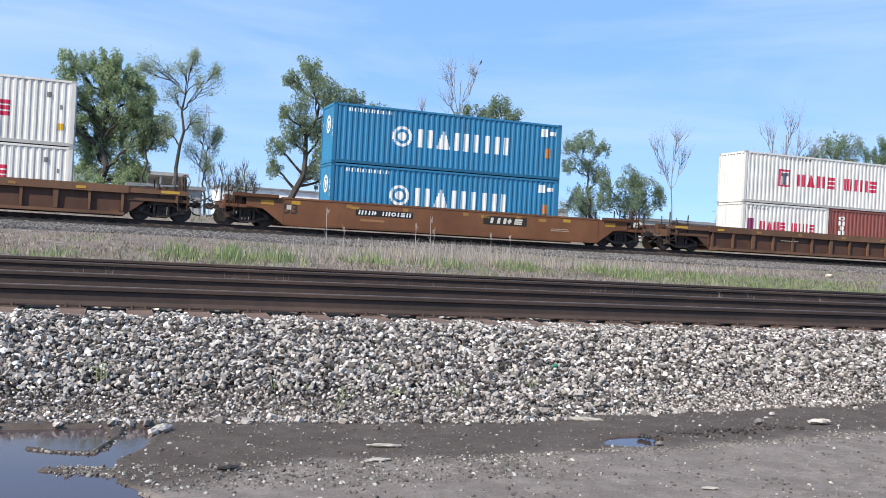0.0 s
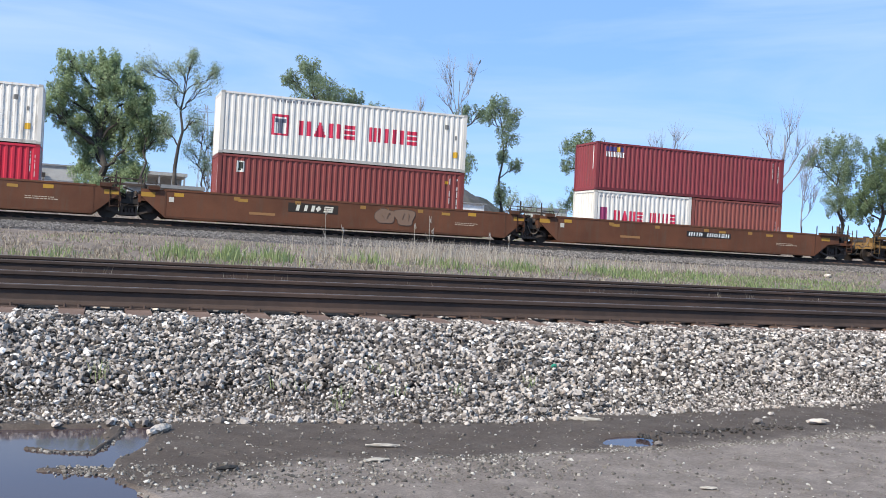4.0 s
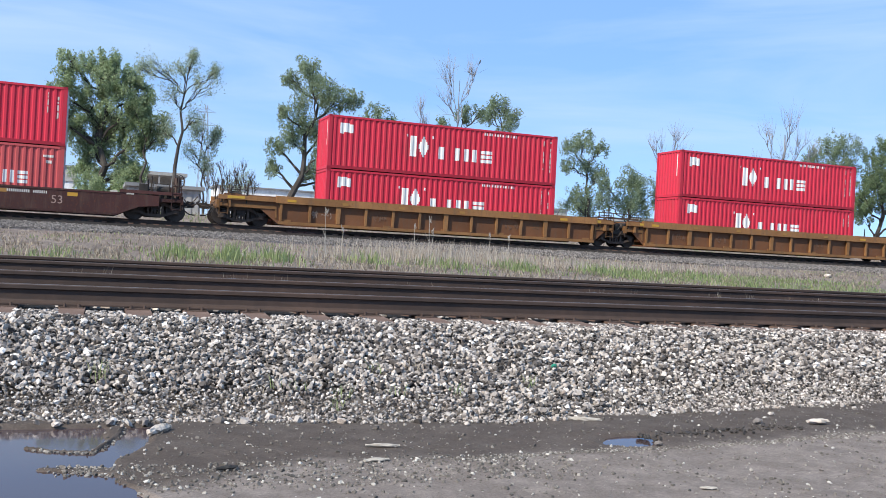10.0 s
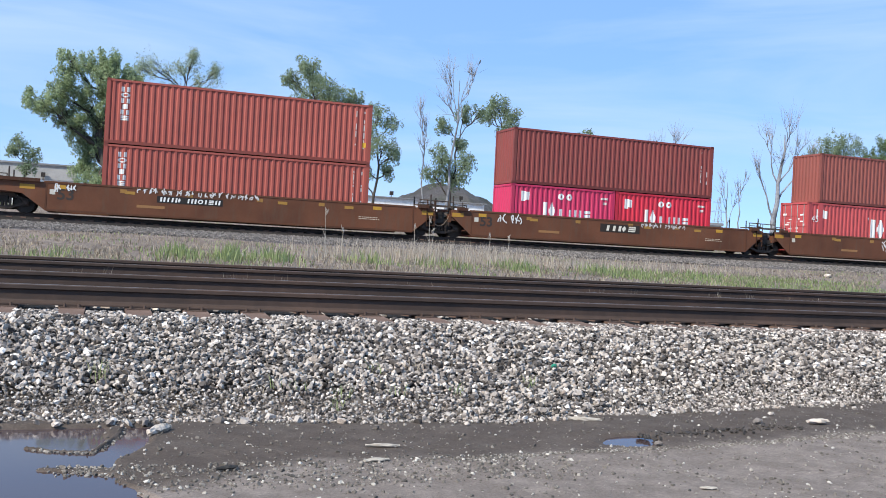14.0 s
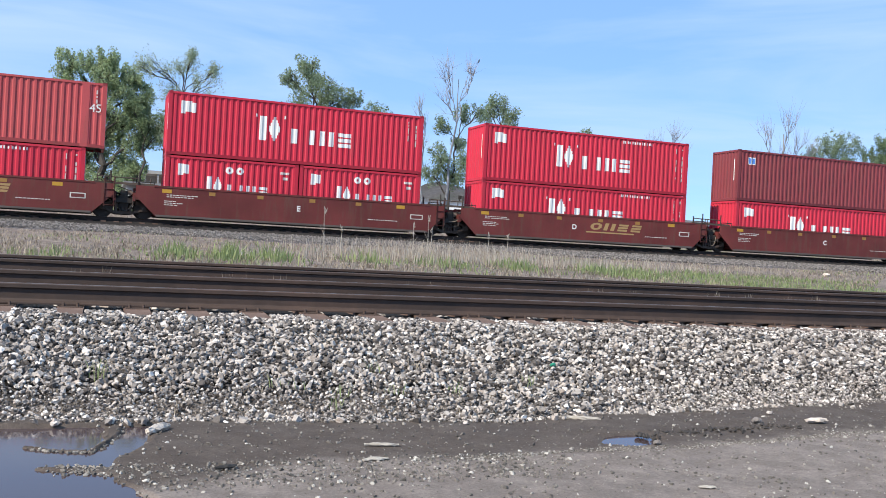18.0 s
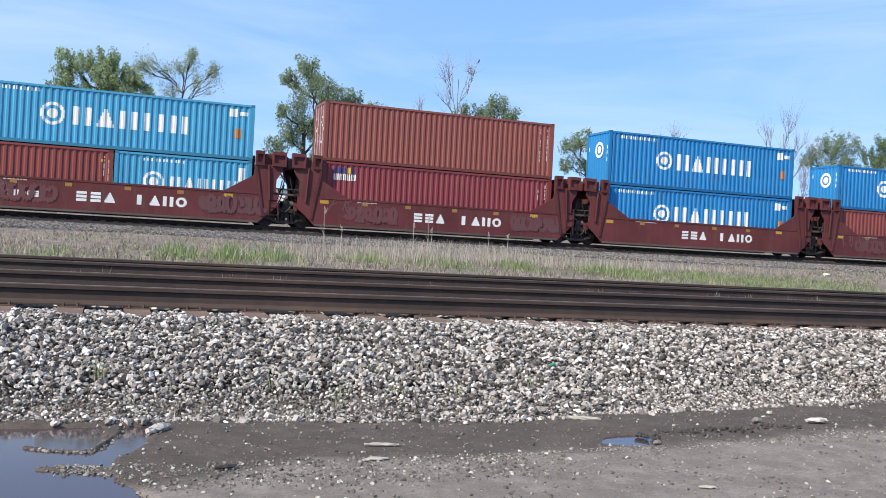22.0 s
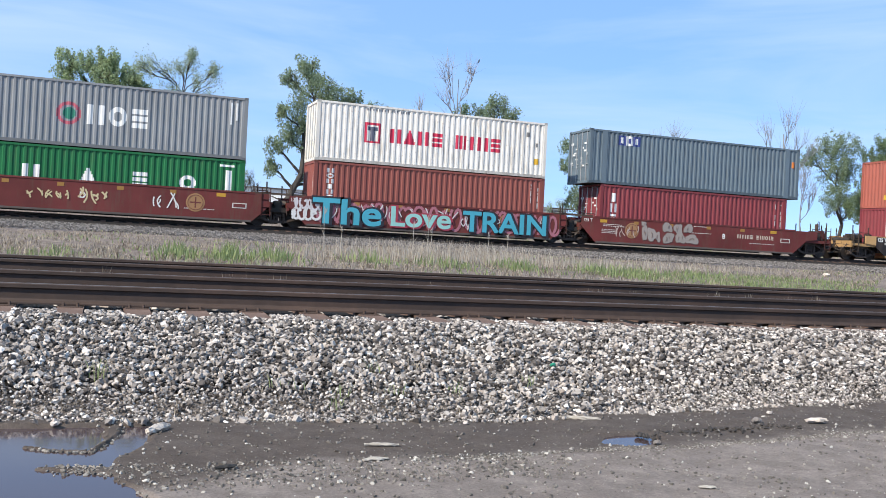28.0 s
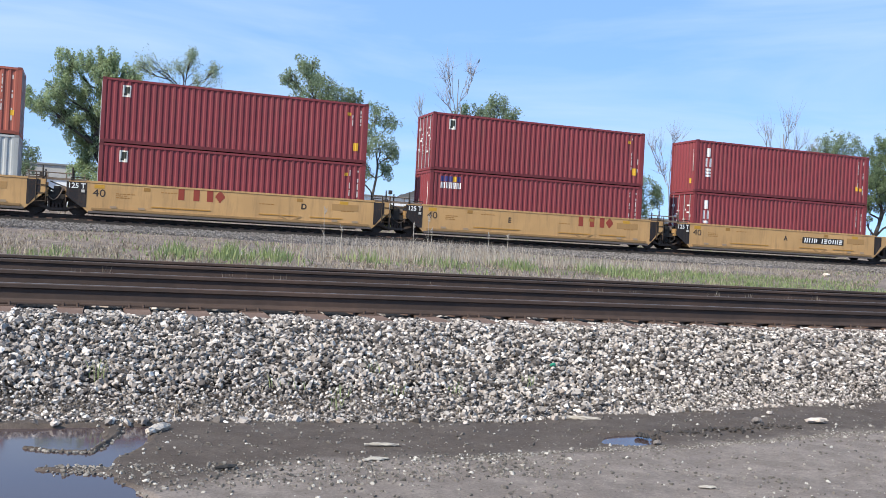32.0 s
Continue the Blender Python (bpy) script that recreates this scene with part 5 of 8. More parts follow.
def car_paint(car, i, style, hue, left, right, jl, jr):
    """Stencils, boards, emblems and spray paint, car by car."""
    y_side = -SIDE_Y - 0.036
    if style == "smooth" and hue in (BROWNCAR, RUSTCAR):
        spots = {1: (-3.3, 0.75), 3: (-1.2, 1.35), 4: None, 5: (1.1, 2.0), 12: (-2.2, 0.3), 13: None, 14: (2.2, 0.3)}
        if spots.get(i):
            board(car, spots[i][0] - 1.55, spots[i][0] + 1.35, 0.78, 1.08, "hiiw ihoieh")
        if i in (1, 4, 13):
            x = 3.0 if i == 1 else (-1.6 if i == 4 else 0.2)
            plate_on(car, "emblem_board", x - 1.2, x + 1.2, 0.75, 1.18, (0.035, 0.026, 0.02))
            signs_on(car, "emblem_sign", x - 0.9, x + 0.95, 0.82, 1.10, "iiwe", (0.72, 0.68, 0.58), 0.012, 0.2)
        if i in (1, 12, 13):
            wording("53", 0.66, car, -7.55 if i != 1 else -8.0, y_side, 0.85, (0.05, 0.04, 0.035), "length_figure", 1.1, 0.02)
        if i == 4:
            bubbles(car, ((1.95, 0.82, 0.46, 0.36), (2.95, 0.84, 0.50, 0.38)), (0.235, 0.150, 0.105), (0.10, 0.065, 0.05), 41)
        if i == 12:
            scrawl(car, -4.6, 0.6, 1.12, 1.42, (0.74, 0.73, 0.72), 42, 0.022)
            scrawl(car, -8.1, -7.2, 0.95, 1.35, (0.74, 0.73, 0.72), 43, 0.025)
        if i == 13:
            scrawl(car, -7.0, -5.6, 0.85, 1.35, (0.74, 0.73, 0.72), 44, 0.03)
            scrawl(car, 1.5, 4.2, 1.10, 1.40, (0.70, 0.68, 0.66), 45, 0.02)
        if i == 14:
            scrawl(car, -1.6, 2.4, 0.55, 1.35, (0.72, 0.70, 0.68), 46, 0.03)
            scrawl(car, 6.5, 8.1, 0.75, 1.25, (0.74, 0.73, 0.72), 47, 0.03)
        small_print(car, 5.6, 0.70, (0.55, 0.45, 0.34), i, 2, 1.4)
        plate_on(car, "paint_patch", -4.6, -3.4, 0.50, 0.62, (0.33, 0.17, 0.07))
    if i == 6:
        board(car, -4.6, -2.2, 0.92, 1.22, "hiiw ihoieh")
        signs_on(car, "emblem_sign", 2.4, 4.4, 0.62, 1.12, "iiw", (0.42, 0.07, 0.03), 0.010)
        scrawl(car, 0.4, 2.6, 0.62, 1.32, (0.58, 0.50, 0.38), 51, 0.018)
        scrawl(car, 4.5, 8.0, 0.60, 1.30, (0.56, 0.47, 0.34), 52, 0.020)
        wording("53", 0.50, car, 7.7, y_side, 1.05, BLACK, "length_figure")
        plate_on(car, "data_frame", right - 1.45, right - 0.95, 0.95, 1.28, (0.03, 0.03, 0.03))
        small_print(car, right - 1.40, 1.14, BRIGHT, 6, 2, 0.36)
    if hue == DARKCAR:
        signs_on(car, "number_bar", -3.7, -1.4, 0.60, 0.82, "eho ieohe", BRIGHT, 0.006)
        signs_on(car, "owner_sign", 3.9, 5.5, 0.86, 0.98, "hhhihh hhhi", (0.62, 0.60, 0.58), 0.006)
        wording("53", 0.5, car, 5.9, y_side, 0.62, (0.35, 0.25, 0.22), "length_figure")
        small_print(car, -7.5, 1.02, (0.6, 0.58, 0.55), i, 2, 2.2)
        small_print(car, 0.8, 0.98, (0.6, 0.58, 0.55), i + 40, 2, 1.6)
        for x in (-9.6, -8.8, -8.0, 8.2, 8.9):
            plate_on(car, "placard", x - 0.16, x + 0.16, 1.06, 1.20, (0.55, 0.52, 0.46) if x > -9 else (0.36, 0.15, 0.05))
    if style == "ribbed":
        yb = -SIDE_Y + 0.10 - 0.03
        for k, x in enumerate((-6.4, -3.6, 3.7)):
            if i in (0, 2) and k == 1:
                small_print(car, x, 0.86, (0.62, 0.55, 0.45), i, 1, 1.6)
            elif i > 2:
                ob = scrawl(car, x - 0.45, x + 0.5, 0.50, 0.88, (0.17, 0.095, 0.06) if k or i != 9 else (0.30, 0.22, 0.17), 60 + i * 3 + k, 0.02)
                ob.location.y = yb
        if i in (9, 10):
            wording("53", 0.42, car, -5.1 if i == 10 else 5.0, yb, 0.78, (0.14, 0.08, 0.04), "length_figure")
        for x in (-half_gap(left), half_gap(right)):
            plate_on(car, "yellow_panel", x - 0.4, x + 0.4, 1.41 - 0.21, 1.41 - 0.09, (0.52, 0.32, 0.05), y=-SIDE_Y - 0.075)
    if style == "forty" and hue == OXIDE:
        letters = {15: "A", 16: "E", 17: "D", 18: "C", 19: "B", 25: "A", 26: "C", 27: "D", 29: "B"}
        if i in (15, 17, 19):
            x = 1.5
            signs_on(car, "emblem_sign", x - 1.5, x + 1.6, 0.78, 1.16, "ohee", (0.42, 0.27, 0.12), 0.006, 0.35)
            plate_on(car, "emblem_bar", x - 1.7, x + 1.2, 0.62, 0.69, (0.42, 0.27, 0.12))
        if i in (15, 19, 25):
            signs_on(car, "number_bar", -5.0, -2.6, 0.90, 1.12, "heho ehieoi", (0.62, 0.58, 0.52), 0.006)
        if i in letters and i != 28:
            wording(letters[i], 0.36, car, {16: 0.0, 18: 0.0, 29: 1.65}.get(i, -0.9), y_side, 0.86, BRIGHT, "unit_letter", 1.0, 0.03)
        small_print(car, -6.0, 1.10, (0.62, 0.58, 0.54), i, 2, 1.6)
        small_print(car, -6.1, 0.82, (0.60, 0.56, 0.52), i + 20, 3, 0.9)
        small_print(car, 3.4, 0.56, (0.60, 0.56, 0.52), i + 60, 1, 2.0)
        plate_on(car, "data_frame", 5.55, 6.20, 0.72, 0.96, (0.62, 0.60, 0.56))
        plate_on(car, "data_plate", 5.60, 6.15, 0.76, 0.92, (0.14, 0.035, 0.032), lift=0.010)
        if i >= 25:
            cx = -4.25 if i == 29 else 3.9
            part("round_emblem", lambda bm: [prism(bm, [(cx + 0.42 * math.cos(p), 0.86 + 0.42 * math.sin(p)) for p in (k * math.tau / 20 for k in range(20))], -0.003, 0.003)], M_MARK, car, at=(0, -SIDE_Y - 0.037, 0), colour=(0.36, 0.20, 0.095))
            part("emblem_ring", lambda bm: [tube(bm, (cx + 0.34 * math.cos(p), 0, 0.86 + 0.34 * math.sin(p)), (cx + 0.34 * math.cos(p + 0.32), 0, 0.86 + 0.34 * math.sin(p + 0.32)), 0.016, 0.016, 4) for p in (k * math.tau / 20 for k in range(20))], M_MARK, car, at=(0, -SIDE_Y - 0.040, 0), colour=(0.15, 0.04, 0.035))
            for a0, a1, c0, c1 in ((-0.24, 0.24, 0.83, 0.89), (-0.03, 0.03, 0.62, 1.10)):
                plate_on(car, "emblem_cross", cx + a0, cx + a1, c0, c1, (0.15, 0.04, 0.035), lift=0.012)
        if i == 25:
            scrawl(car, -1.9, 2.6, 0.40, 1.34, (0.62, 0.60, 0.54), 70, 0.15)
            wording("ATOM", 1.05, car, 0.2, y_side - 0.05, 0.85, (0.050, 0.065, 0.045), "spray_lettering", 1.2, 0.03)
            wording("222", 0.40, car, 2.4, y_side - 0.05, 0.62, (0.06, 0.10, 0.05), "spray_lettering")
            scrawl(car, -5.8, -2.4, 1.05, 1.38, (0.5, 0.36, 0.2), 71, 0.02)
        if i == 26:
            scrawl(car, -4.8, -2.1, 0.55, 1.30, (0.62, 0.52, 0.30), 72, 0.05)
            scrawl(car, -4.7, -2.2, 0.55, 1.30, (0.04, 0.03, 0.02), 73, 0.025)
        if i == 27:
            scrawl(car, -3.2, -1.6, 0.60, 1.05, (0.60, 0.50, 0.30), 74, 0.03)
            scrawl(car, -1.2, 0.0, 0.50, 1.25, (0.60, 0.50, 0.30), 75, 0.035)
            scrawl(car, 2.0, 3.1, 0.45, 1.25, (0.74, 0.72, 0.70), 76, 0.03)
        if i == 28:
            scrawl(car, -6.0, 6.2, 0.24, 1.40, (0.42, 0.16, 0.20), 81, 0.07)
            scrawl(car, -5.5, 6.0, 0.30, 1.36, (0.60, 0.58, 0.58), 82, 0.025).location.y -= 0.032
            big, ink = (0.07, 0.38, 0.50), (0.03, 0.03, 0.04)
            for text, size, x, z, hue2, edge, wide in (("The", 1.66, -4.45, 0.80, big, ink, 1.30), ("Love", 1.32, -0.75, 0.76, (0.30, 0.58, 0.55), (0.36, 0.05, 0.08), 1.25), ("TRAIN", 1.40, 3.85, 0.74, big, ink, 1.16)):
                wording(text, size, car, x + 0.05, y_side - 0.072, z, edge, "spray_outline", wide, 0.075)
                wording(text, size, car, x, y_side - 0.078, z, hue2, "spray_lettering", wide, 0.024)
            scrawl(car, -7.3, -6.0, 0.35, 0.90, (0.70, 0.69, 0.68), 77, 0.06)
            scrawl(car, -7.2, -5.9, 0.85, 1.40, (0.66, 0.62, 0.64), 78, 0.05)
        if i == 29:
            scrawl(car, -5.35, -4.0, 0.50, 1.12, (0.52, 0.42, 0.38), 80, 0.022)
            bubbles(car, ((-3.55, 1.28, 0.14, 0.10), (-3.45, 0.80, 0.16, 0.42), (-3.02, 0.72, 0.26, 0.34), (-2.62, 0.62, 0.14, 0.26)), (0.35, 0.305, 0.28), (0.18, 0.105, 0.095), 79)
            bubbles(car, ((-2.05, 1.15, 0.30, 0.24), (-1.95, 0.58, 0.34, 0.26), (-1.35, 1.12, 0.26, 0.26), (-1.20, 0.62, 0.30, 0.28), (-0.70, 1.16, 0.28, 0.22), (-0.45, 0.58, 0.42, 0.24)), (0.32, 0.28, 0.255), (0.18, 0.10, 0.09), 83)
            signs_on(car, "number_bar", 2.55, 3.65, 0.82, 1.04, "hihe", (0.55, 0.46, 0.38), 0.006)
            signs_on(car, "number_bar", 3.85, 5.05, 0.82, 1.04, "eihoie", (0.55, 0.46, 0.38), 0.006)
            small_print(car, -0.35, 1.30, (0.62, 0.58, 0.54), 84, 1, 1.1)
            small_print(car, -0.9, 0.94, (0.62, 0.58, 0.54), 85, 1, 1.8)
    if style == "tower":
        dark = [c * 0.75 for c in hue]
        tower(car, -left, -1, hue, dark) if jl else tower(car, -left + 2.15, -1, hue, dark)
        tower(car, right, 1, hue, dark) if jr else tower(car, right - 2.15, 1, hue, dark)
        signs_on(car, "owner_sign", -1.5, 0.15, 0.60, 1.04, "eev", BRIGHT, 0.008)
        signs_on(car, "owner_sign", 1.0, 3.2, 0.60, 1.04, "lvho", BRIGHT, 0.008)
        if i == 20:
            signs_on(car, "number_bar", -5.4, -2.8, 0.66, 0.92, "hewi ehooei", BRIGHT, 0.008)
        if i == 24:
            signs_on(car, "number_bar", 3.9, 6.2, 0.70, 0.92, "hewi ehooei", BRIGHT, 0.008)
        if i in (20, 21, 23):
            scrawl(car, -5.9, -4.2, 0.70, 1.50, (0.165, 0.075, 0.075), 90 + i, 0.025)
            scrawl(car, -5.0, -2.6, 0.45, 1.20, (0.150, 0.056, 0.058), 190 + i, 0.10)
            scrawl(car, 3.6, 6.2, 0.50, 1.25, (0.140, 0.060, 0.064), 95 + i, 0.10)
        small_print(car, -4.4, 1.34, (0.6, 0.56, 0.52), i, 1, 1.3)
    if hue == NEWYELLOW:
        letters = {30: "B", 31: "C", 32: "D", 33: "E", 34: "A"}
        ink = (0.045, 0.035, 0.03)
        wording("40", 0.46, car, -6.0, y_side, 0.98, ink, "length_figure", 1.2)
        wording(letters[i], 0.36, car, {30: 1.1, 31: 2.2, 32: 3.1, 33: -1.8, 34: 0.0}[i], y_side, 0.98, ink, "unit_letter", 1.0, 0.03)
        if i in (30, 34):
            board(car, -2.9 if i == 30 else 1.2, 0.35 if i == 30 else 4.2, 0.78, 1.14, "hiiw ieoihe")
        else:
            x = {31: -1.6, 32: -1.6, 33: 3.2}[i]
            signs_on(car, "emblem_sign", x - 1.15, x + 1.05, 0.92, 1.44, "iiw", (0.29, 0.055, 0.035), 0.008)
        for k, (x, z) in enumerate(((-5.3, 1.0), (-3.4, 1.18), (1.0, 0.98), (4.9, 1.05))):
            small_print(car, x, z, (0.36, 0.18, 0.05), 30 + i * 5 + k, 3 if k in (0, 3) else 1, 0.7)
        for x in (-5.4, -4.2, 4.6, 5.6):
            plate_on(car, "lower_pocket", x - 0.14, x + 0.14, 0.36, 0.46, (0.36, 0.26, 0.17), lift=0.035)
        for x0, x1 in ((-3.8, -1.2), (1.0, 2.9), (3.4, 5.0)):
            plate_on(car, "side_ledge", x0, x1, 0.50, 0.54, (0.50, 0.26, 0.05), lift=0.02)
        part("lower_lip", lambda bm: (bx(bm, -6.3, 6.3, -0.05, 0.02, 0.30, 0.34), bx(bm, -6.3, 6.3, -0.05, -0.03, 0.24, 0.30)), M_CLEAN, car, at=(0, -SIDE_Y - 0.03, 0), colour=[c * 0.62 for c in hue])
        part("bracket", lambda bm: prism(bm, [(1.9, 0.52), (2.05, 0.52), (2.45, 0.30), (2.85, 0.52), (3.0, 0.52), (2.5, 0.22), (2.4, 0.22)], -0.03, 0.0), M_CLEAN, car, at=(0, -SIDE_Y - 0.03, 0), colour=[c * 0.7 for c in hue])
        # black sloped panel at the joint, with its load figure
        part("joint_panel", lambda bm: prism(bm, [(-7.35, 1.42), (-6.52, 1.42), (-6.52, 0.34), (-6.72, 0.34), (-7.35, 0.80)], -0.03, 0.03), M_CAR, car, at=(0, -SIDE_Y - 0.012, 0), colour=(0.022, 0.02, 0.022))
        wording("125 T", 0.31, car, -6.94, -SIDE_Y - 0.05, 1.25, BRIGHT, "load_figure", 0.98, 0.02)
        plate_on(car, "data_plate", -6.74, -6.60, 0.98, 1.10, (0.55, 0.53, 0.50), lift=0.05)
        plate_on(car, "dirty_panel", 4.45, 5.75, 0.92, 1.22, (0.40, 0.235, 0.095))
        part("joint_panel", lambda bm: prism(bm, [(6.52, 1.42), (7.05, 1.42), (7.05, 0.9), (6.62, 0.34), (6.52, 0.34)], -0.03, 0.03), M_CAR, car, at=(0, -SIDE_Y - 0.012, 0), colour=(0.022, 0.02, 0.022))
    elif style == "forty" and i in (25, 26, 27, 28, 29) and jl:
        wording("125 T", 0.24, car, -6.95, y_side, 1.28, BRIGHT, "load_figure", 0.95)


def half_gap(h):
    return h - 1.6

# ---------------------------------------------------------------- ground
DIRT, NEARER = 0.12, 0.904     # height of the dirt, and how near its things lie
PROFILE = [(-400, 0.12), (-30, 0.12), (6.1, 0.12), (8.0, 0.16), (9.0, 0.30), (15.0, 0.45), (16.0, 0.62), (20.0, 0.78), (28.0, 1.12), (35.0, 1.42), (50.0, 1.50), (55.0, 2.55), (59.0, 2.74), (62.0, 2.70), (75.0, 1.25), (90.0, 1.20), (4000, 1.20)]


def ground_z(y):
    for (y0, z0), (y1, z1) in zip(PROFILE, PROFILE[1:]):
        if y <= y1:
            return z0 + (z1 - z0) * (y - y0) / (y1 - y0)
    return 1.2


# puddles: the shore, a curved stony ridge between two arms, and a spit of pebbles
SHORE = ((3.6, 0.44), (4.36, 0.29), (4.54, 0.23), (4.69, 0.15), (5.03, 0.17), (5.18, 0.20), (5.34, 0.29), (5.52, 0.35), (5.89, 0.39), (6.1, 0.40))
RIDGE = ((-0.28, 5.46), (-0.14, 5.37), (0.05, 5.31), (0.12, 5.51), (0.20, 5.79), (0.21, 6.02))
SPIT = ((-0.17, 4.96), (0.03, 4.93), (0.20, 4.86))


def off_line(points, x, y):
    """The distance from (x, y) to a line of points, and how far along it the nearest place lies, from 0 to 1."""
    best = (9.0, 0.0)
    for k, ((x0, y0), (x1, y1)) in enumerate(zip(points, points[1:])):
        f = min(1.0, max(0.0, ((x - x0) * (x1 - x0) + (y - y0) * (y1 - y0)) / ((x1 - x0) ** 2 + (y1 - y0) ** 2)))
        d = math.hypot(x - x0 - f * (x1 - x0), y - y0 - f * (y1 - y0))
        best = min(best, (d, (k + f) / (len(points) - 1)))
    return best


def puddle_depth(x, y):
    """0 on dry ground to 1 in the puddles, with a soft shore."""
    w = 0.05 * noise.noise((x * 2.6, y * 2.6, 3.1)) + 0.03 * noise.noise((x * 8, y * 8, 9.2))
    if x > 0.7:
        q = ((x - 3.30) / 0.215) ** 2 + ((y - 5.31 - 0.3 * (x - 3.30)) / 0.165) ** 2
        return min(1.0, max(0.0, (1.4 + 11 * w - q) / 0.8))
    edge = 0.45
    for (y0, e0), (y1, e1) in zip(SHORE, SHORE[1:]):
        if y0 <= y <= y1:
            edge = e0 + (e1 - e0) * (y - y0) / (y1 - y0)
    d = min((edge + 0.02 + 0.6 * w - x) / 0.06, (6.05 + 0.5 * w - y) / 0.10, (1.0 - ((x + 0.7) / 1.9) ** 2 - ((y - 4.7) / 1.9) ** 2 + 2 * w) * 4)
    a, f = off_line(RIDGE, x, y)
    d = min(d, (a + 0.005 - 0.009 * min(1.0, 4 * f) - 0.022 * max(0.0, f - 0.45) - 0.16 * w) / 0.022)
    a, f = off_line(SPIT, x, y)
    d = min(d, (a - 0.012 - 0.06 * f - 0.4 * w) / 0.04)
    if y > 5.62:     # shallow mud behind the ridge
        d = min(d, 0.62 - min((x - 0.10 - 0.8 * w) / 0.10, (0.21 - x) / 0.03, (y - 5.62) / 0.2))
    return min(1.0, max(0.0, d))


def in_puddle(x, y):
    return puddle_depth(x, y) > 0.45


def ground_height(x, y):
    z = ground_z(y)
    if -8 < x < 14 and y < 8:
        z += 0.014 * noise.noise((x * 1.3, y * 1.3, 0)) + 0.006 * noise.noise((x * 5, y * 5, 4))
        if -3.2 < x < 4.2 and 2.5 < y < 6.3:
            d = puddle_depth(x, y)
            z += (DIRT - 0.036 - z) * d
    elif y > 16:
        z += 0.10 * noise.noise((x * 0.12, y * 0.2, 7.0)) * min(1.0, (y - 16) / 6) * (1.0 if y < 40 else 0.3)
    return z


def build_ground():
    xs = sorted({*np.round(np.arange(-4, 10.01, 0.09), 3), *np.round(np.arange(-0.6, 0.6, 0.011), 3), *np.arange(-60, 90, 3.0), *np.linspace(-3000, -60, 12), *np.linspace(90, 3000, 12)})
    ys = sorted({*np.round(np.arange(2.6, 7.6, 0.075), 3), *np.round(np.arange(4.2, 5.2, 0.02), 3), *np.round(np.arange(5.2, 6.1, 0.011), 3), *np.arange(8, 17, 1.0), *np.arange(17, 60, 1.5), -400.0, -100.0, -30.0, -10.0, -3.0, 0.0, 1.5, 60.0, 70.0, 90.0, 130.0, 250.0, 600.0, 1500.0, 4000.0})
    verts = [(x, y, ground_height(x, y)) for y in ys for x in xs]
    w = len(xs)
    faces = [(j * w + i, j * w + i + 1, (j + 1) * w + i + 1, (j + 1) * w + i) for j in range(len(ys) - 1) for i in range(w - 1)]
    ob = new("ground", raw_mesh("ground", verts, faces, M_DIRT, True))
    tagged(ob, "grey-brown packed dirt rising to rough grass", "ground", kind="structure")
    for name, x0, x1, y0, y1, text in (("puddle", -3.0, 0.8, 2.6, 6.15, "shallow muddy puddle reflecting the sky"), ("puddle", 2.8, 3.8, 4.95, 5.68, "small shallow puddle in the damp dirt")):
        w = new(name, raw_mesh("puddle", [(x0, y0, DIRT - 0.016), (x1, y0, DIRT - 0.016), (x1, y1, DIRT - 0.016), (x0, y1, DIRT - 0.016)], [(0, 1, 2, 3)], M_WATER))
        tagged(w, text, "puddle", kind="structure")


# ---------------------------------------------------------------- stones
def stone_shapes(count, seed):
    """Angular broken stones: five-sided lumps, twisted, with every corner knocked off its place."""
    r = np.random.RandomState(seed)
    turn = [k * math.tau / 5 for k in range(5)]
    base = np.array([(0.90 * math.cos(a), 0.90 * math.sin(a), -0.55) for a in turn] + [(0.90 * math.cos(a + 0.63), 0.90 * math.sin(a + 0.63), 0.55) for a in turn])
    faces = [(4, 3, 2, 1, 0), (5, 6, 7, 8, 9)]
    for k in range(5):
        j = (k + 1) % 5
        faces += [(k, j, 5 + k), (j, 5 + j, 5 + k)]
    return [(base + r.uniform(-0.24, 0.24, (10, 3))) * r.uniform(0.62, 1.38, (1, 3)) for _ in range(count)], faces


def turned(r):
    q = r.normal(size=4)
    w, x, y, z = q / np.linalg.norm(q)
    return np.array([[1 - 2 * (y * y + z * z), 2 * (x * y - z * w), 2 * (x * z + y * w)], [2 * (x * y + z * w), 1 - 2 * (x * x + z * z), 2 * (y * z - x * w)], [2 * (x * z - y * w), 2 * (y * z + x * w), 1 - 2 * (x * x + y * y)]])


def scatter(name, places, material, seed):
    """Many small stones in one mesh. places: x, y, z and radius of each."""
    shapes, faces = stone_shapes(24, seed)
    r = np.random.RandomState(seed + 1)
    spins = [turned(r) for _ in range(60)]
    verts, quads = [], []
    n = len(shapes[0])
    for k, (x, y, z, s) in enumerate(places):
        v = shapes[r.randint(24)] @ spins[r.randint(60)].T * (s * 1.04, s * 1.04, s * 0.90) + (x, y, z)
        verts.append(v)
        quads += [tuple(i + k * n for i in f) for f in faces]
    me = bpy.data.meshes.new(name)
    me.from_pydata(np.concatenate(verts).tolist(), [], quads)
    me.materials.append(material)
    return new(name, me)


def toe_y(x):
    """The foot of the near ballast, which wanders along the track."""
    return 6.28 - 0.10 * min(1.0, max(0.0, 1.2 - x)) - 0.27 * math.exp(-((x - 2.3) / 1.5) ** 2) + 0.11 * max(0.0, x - 4.2) + 0.09 * noise.noise((x * 0.9, 0, 2)) + 0.05 * noise.noise((x * 3.1, 0, 5))


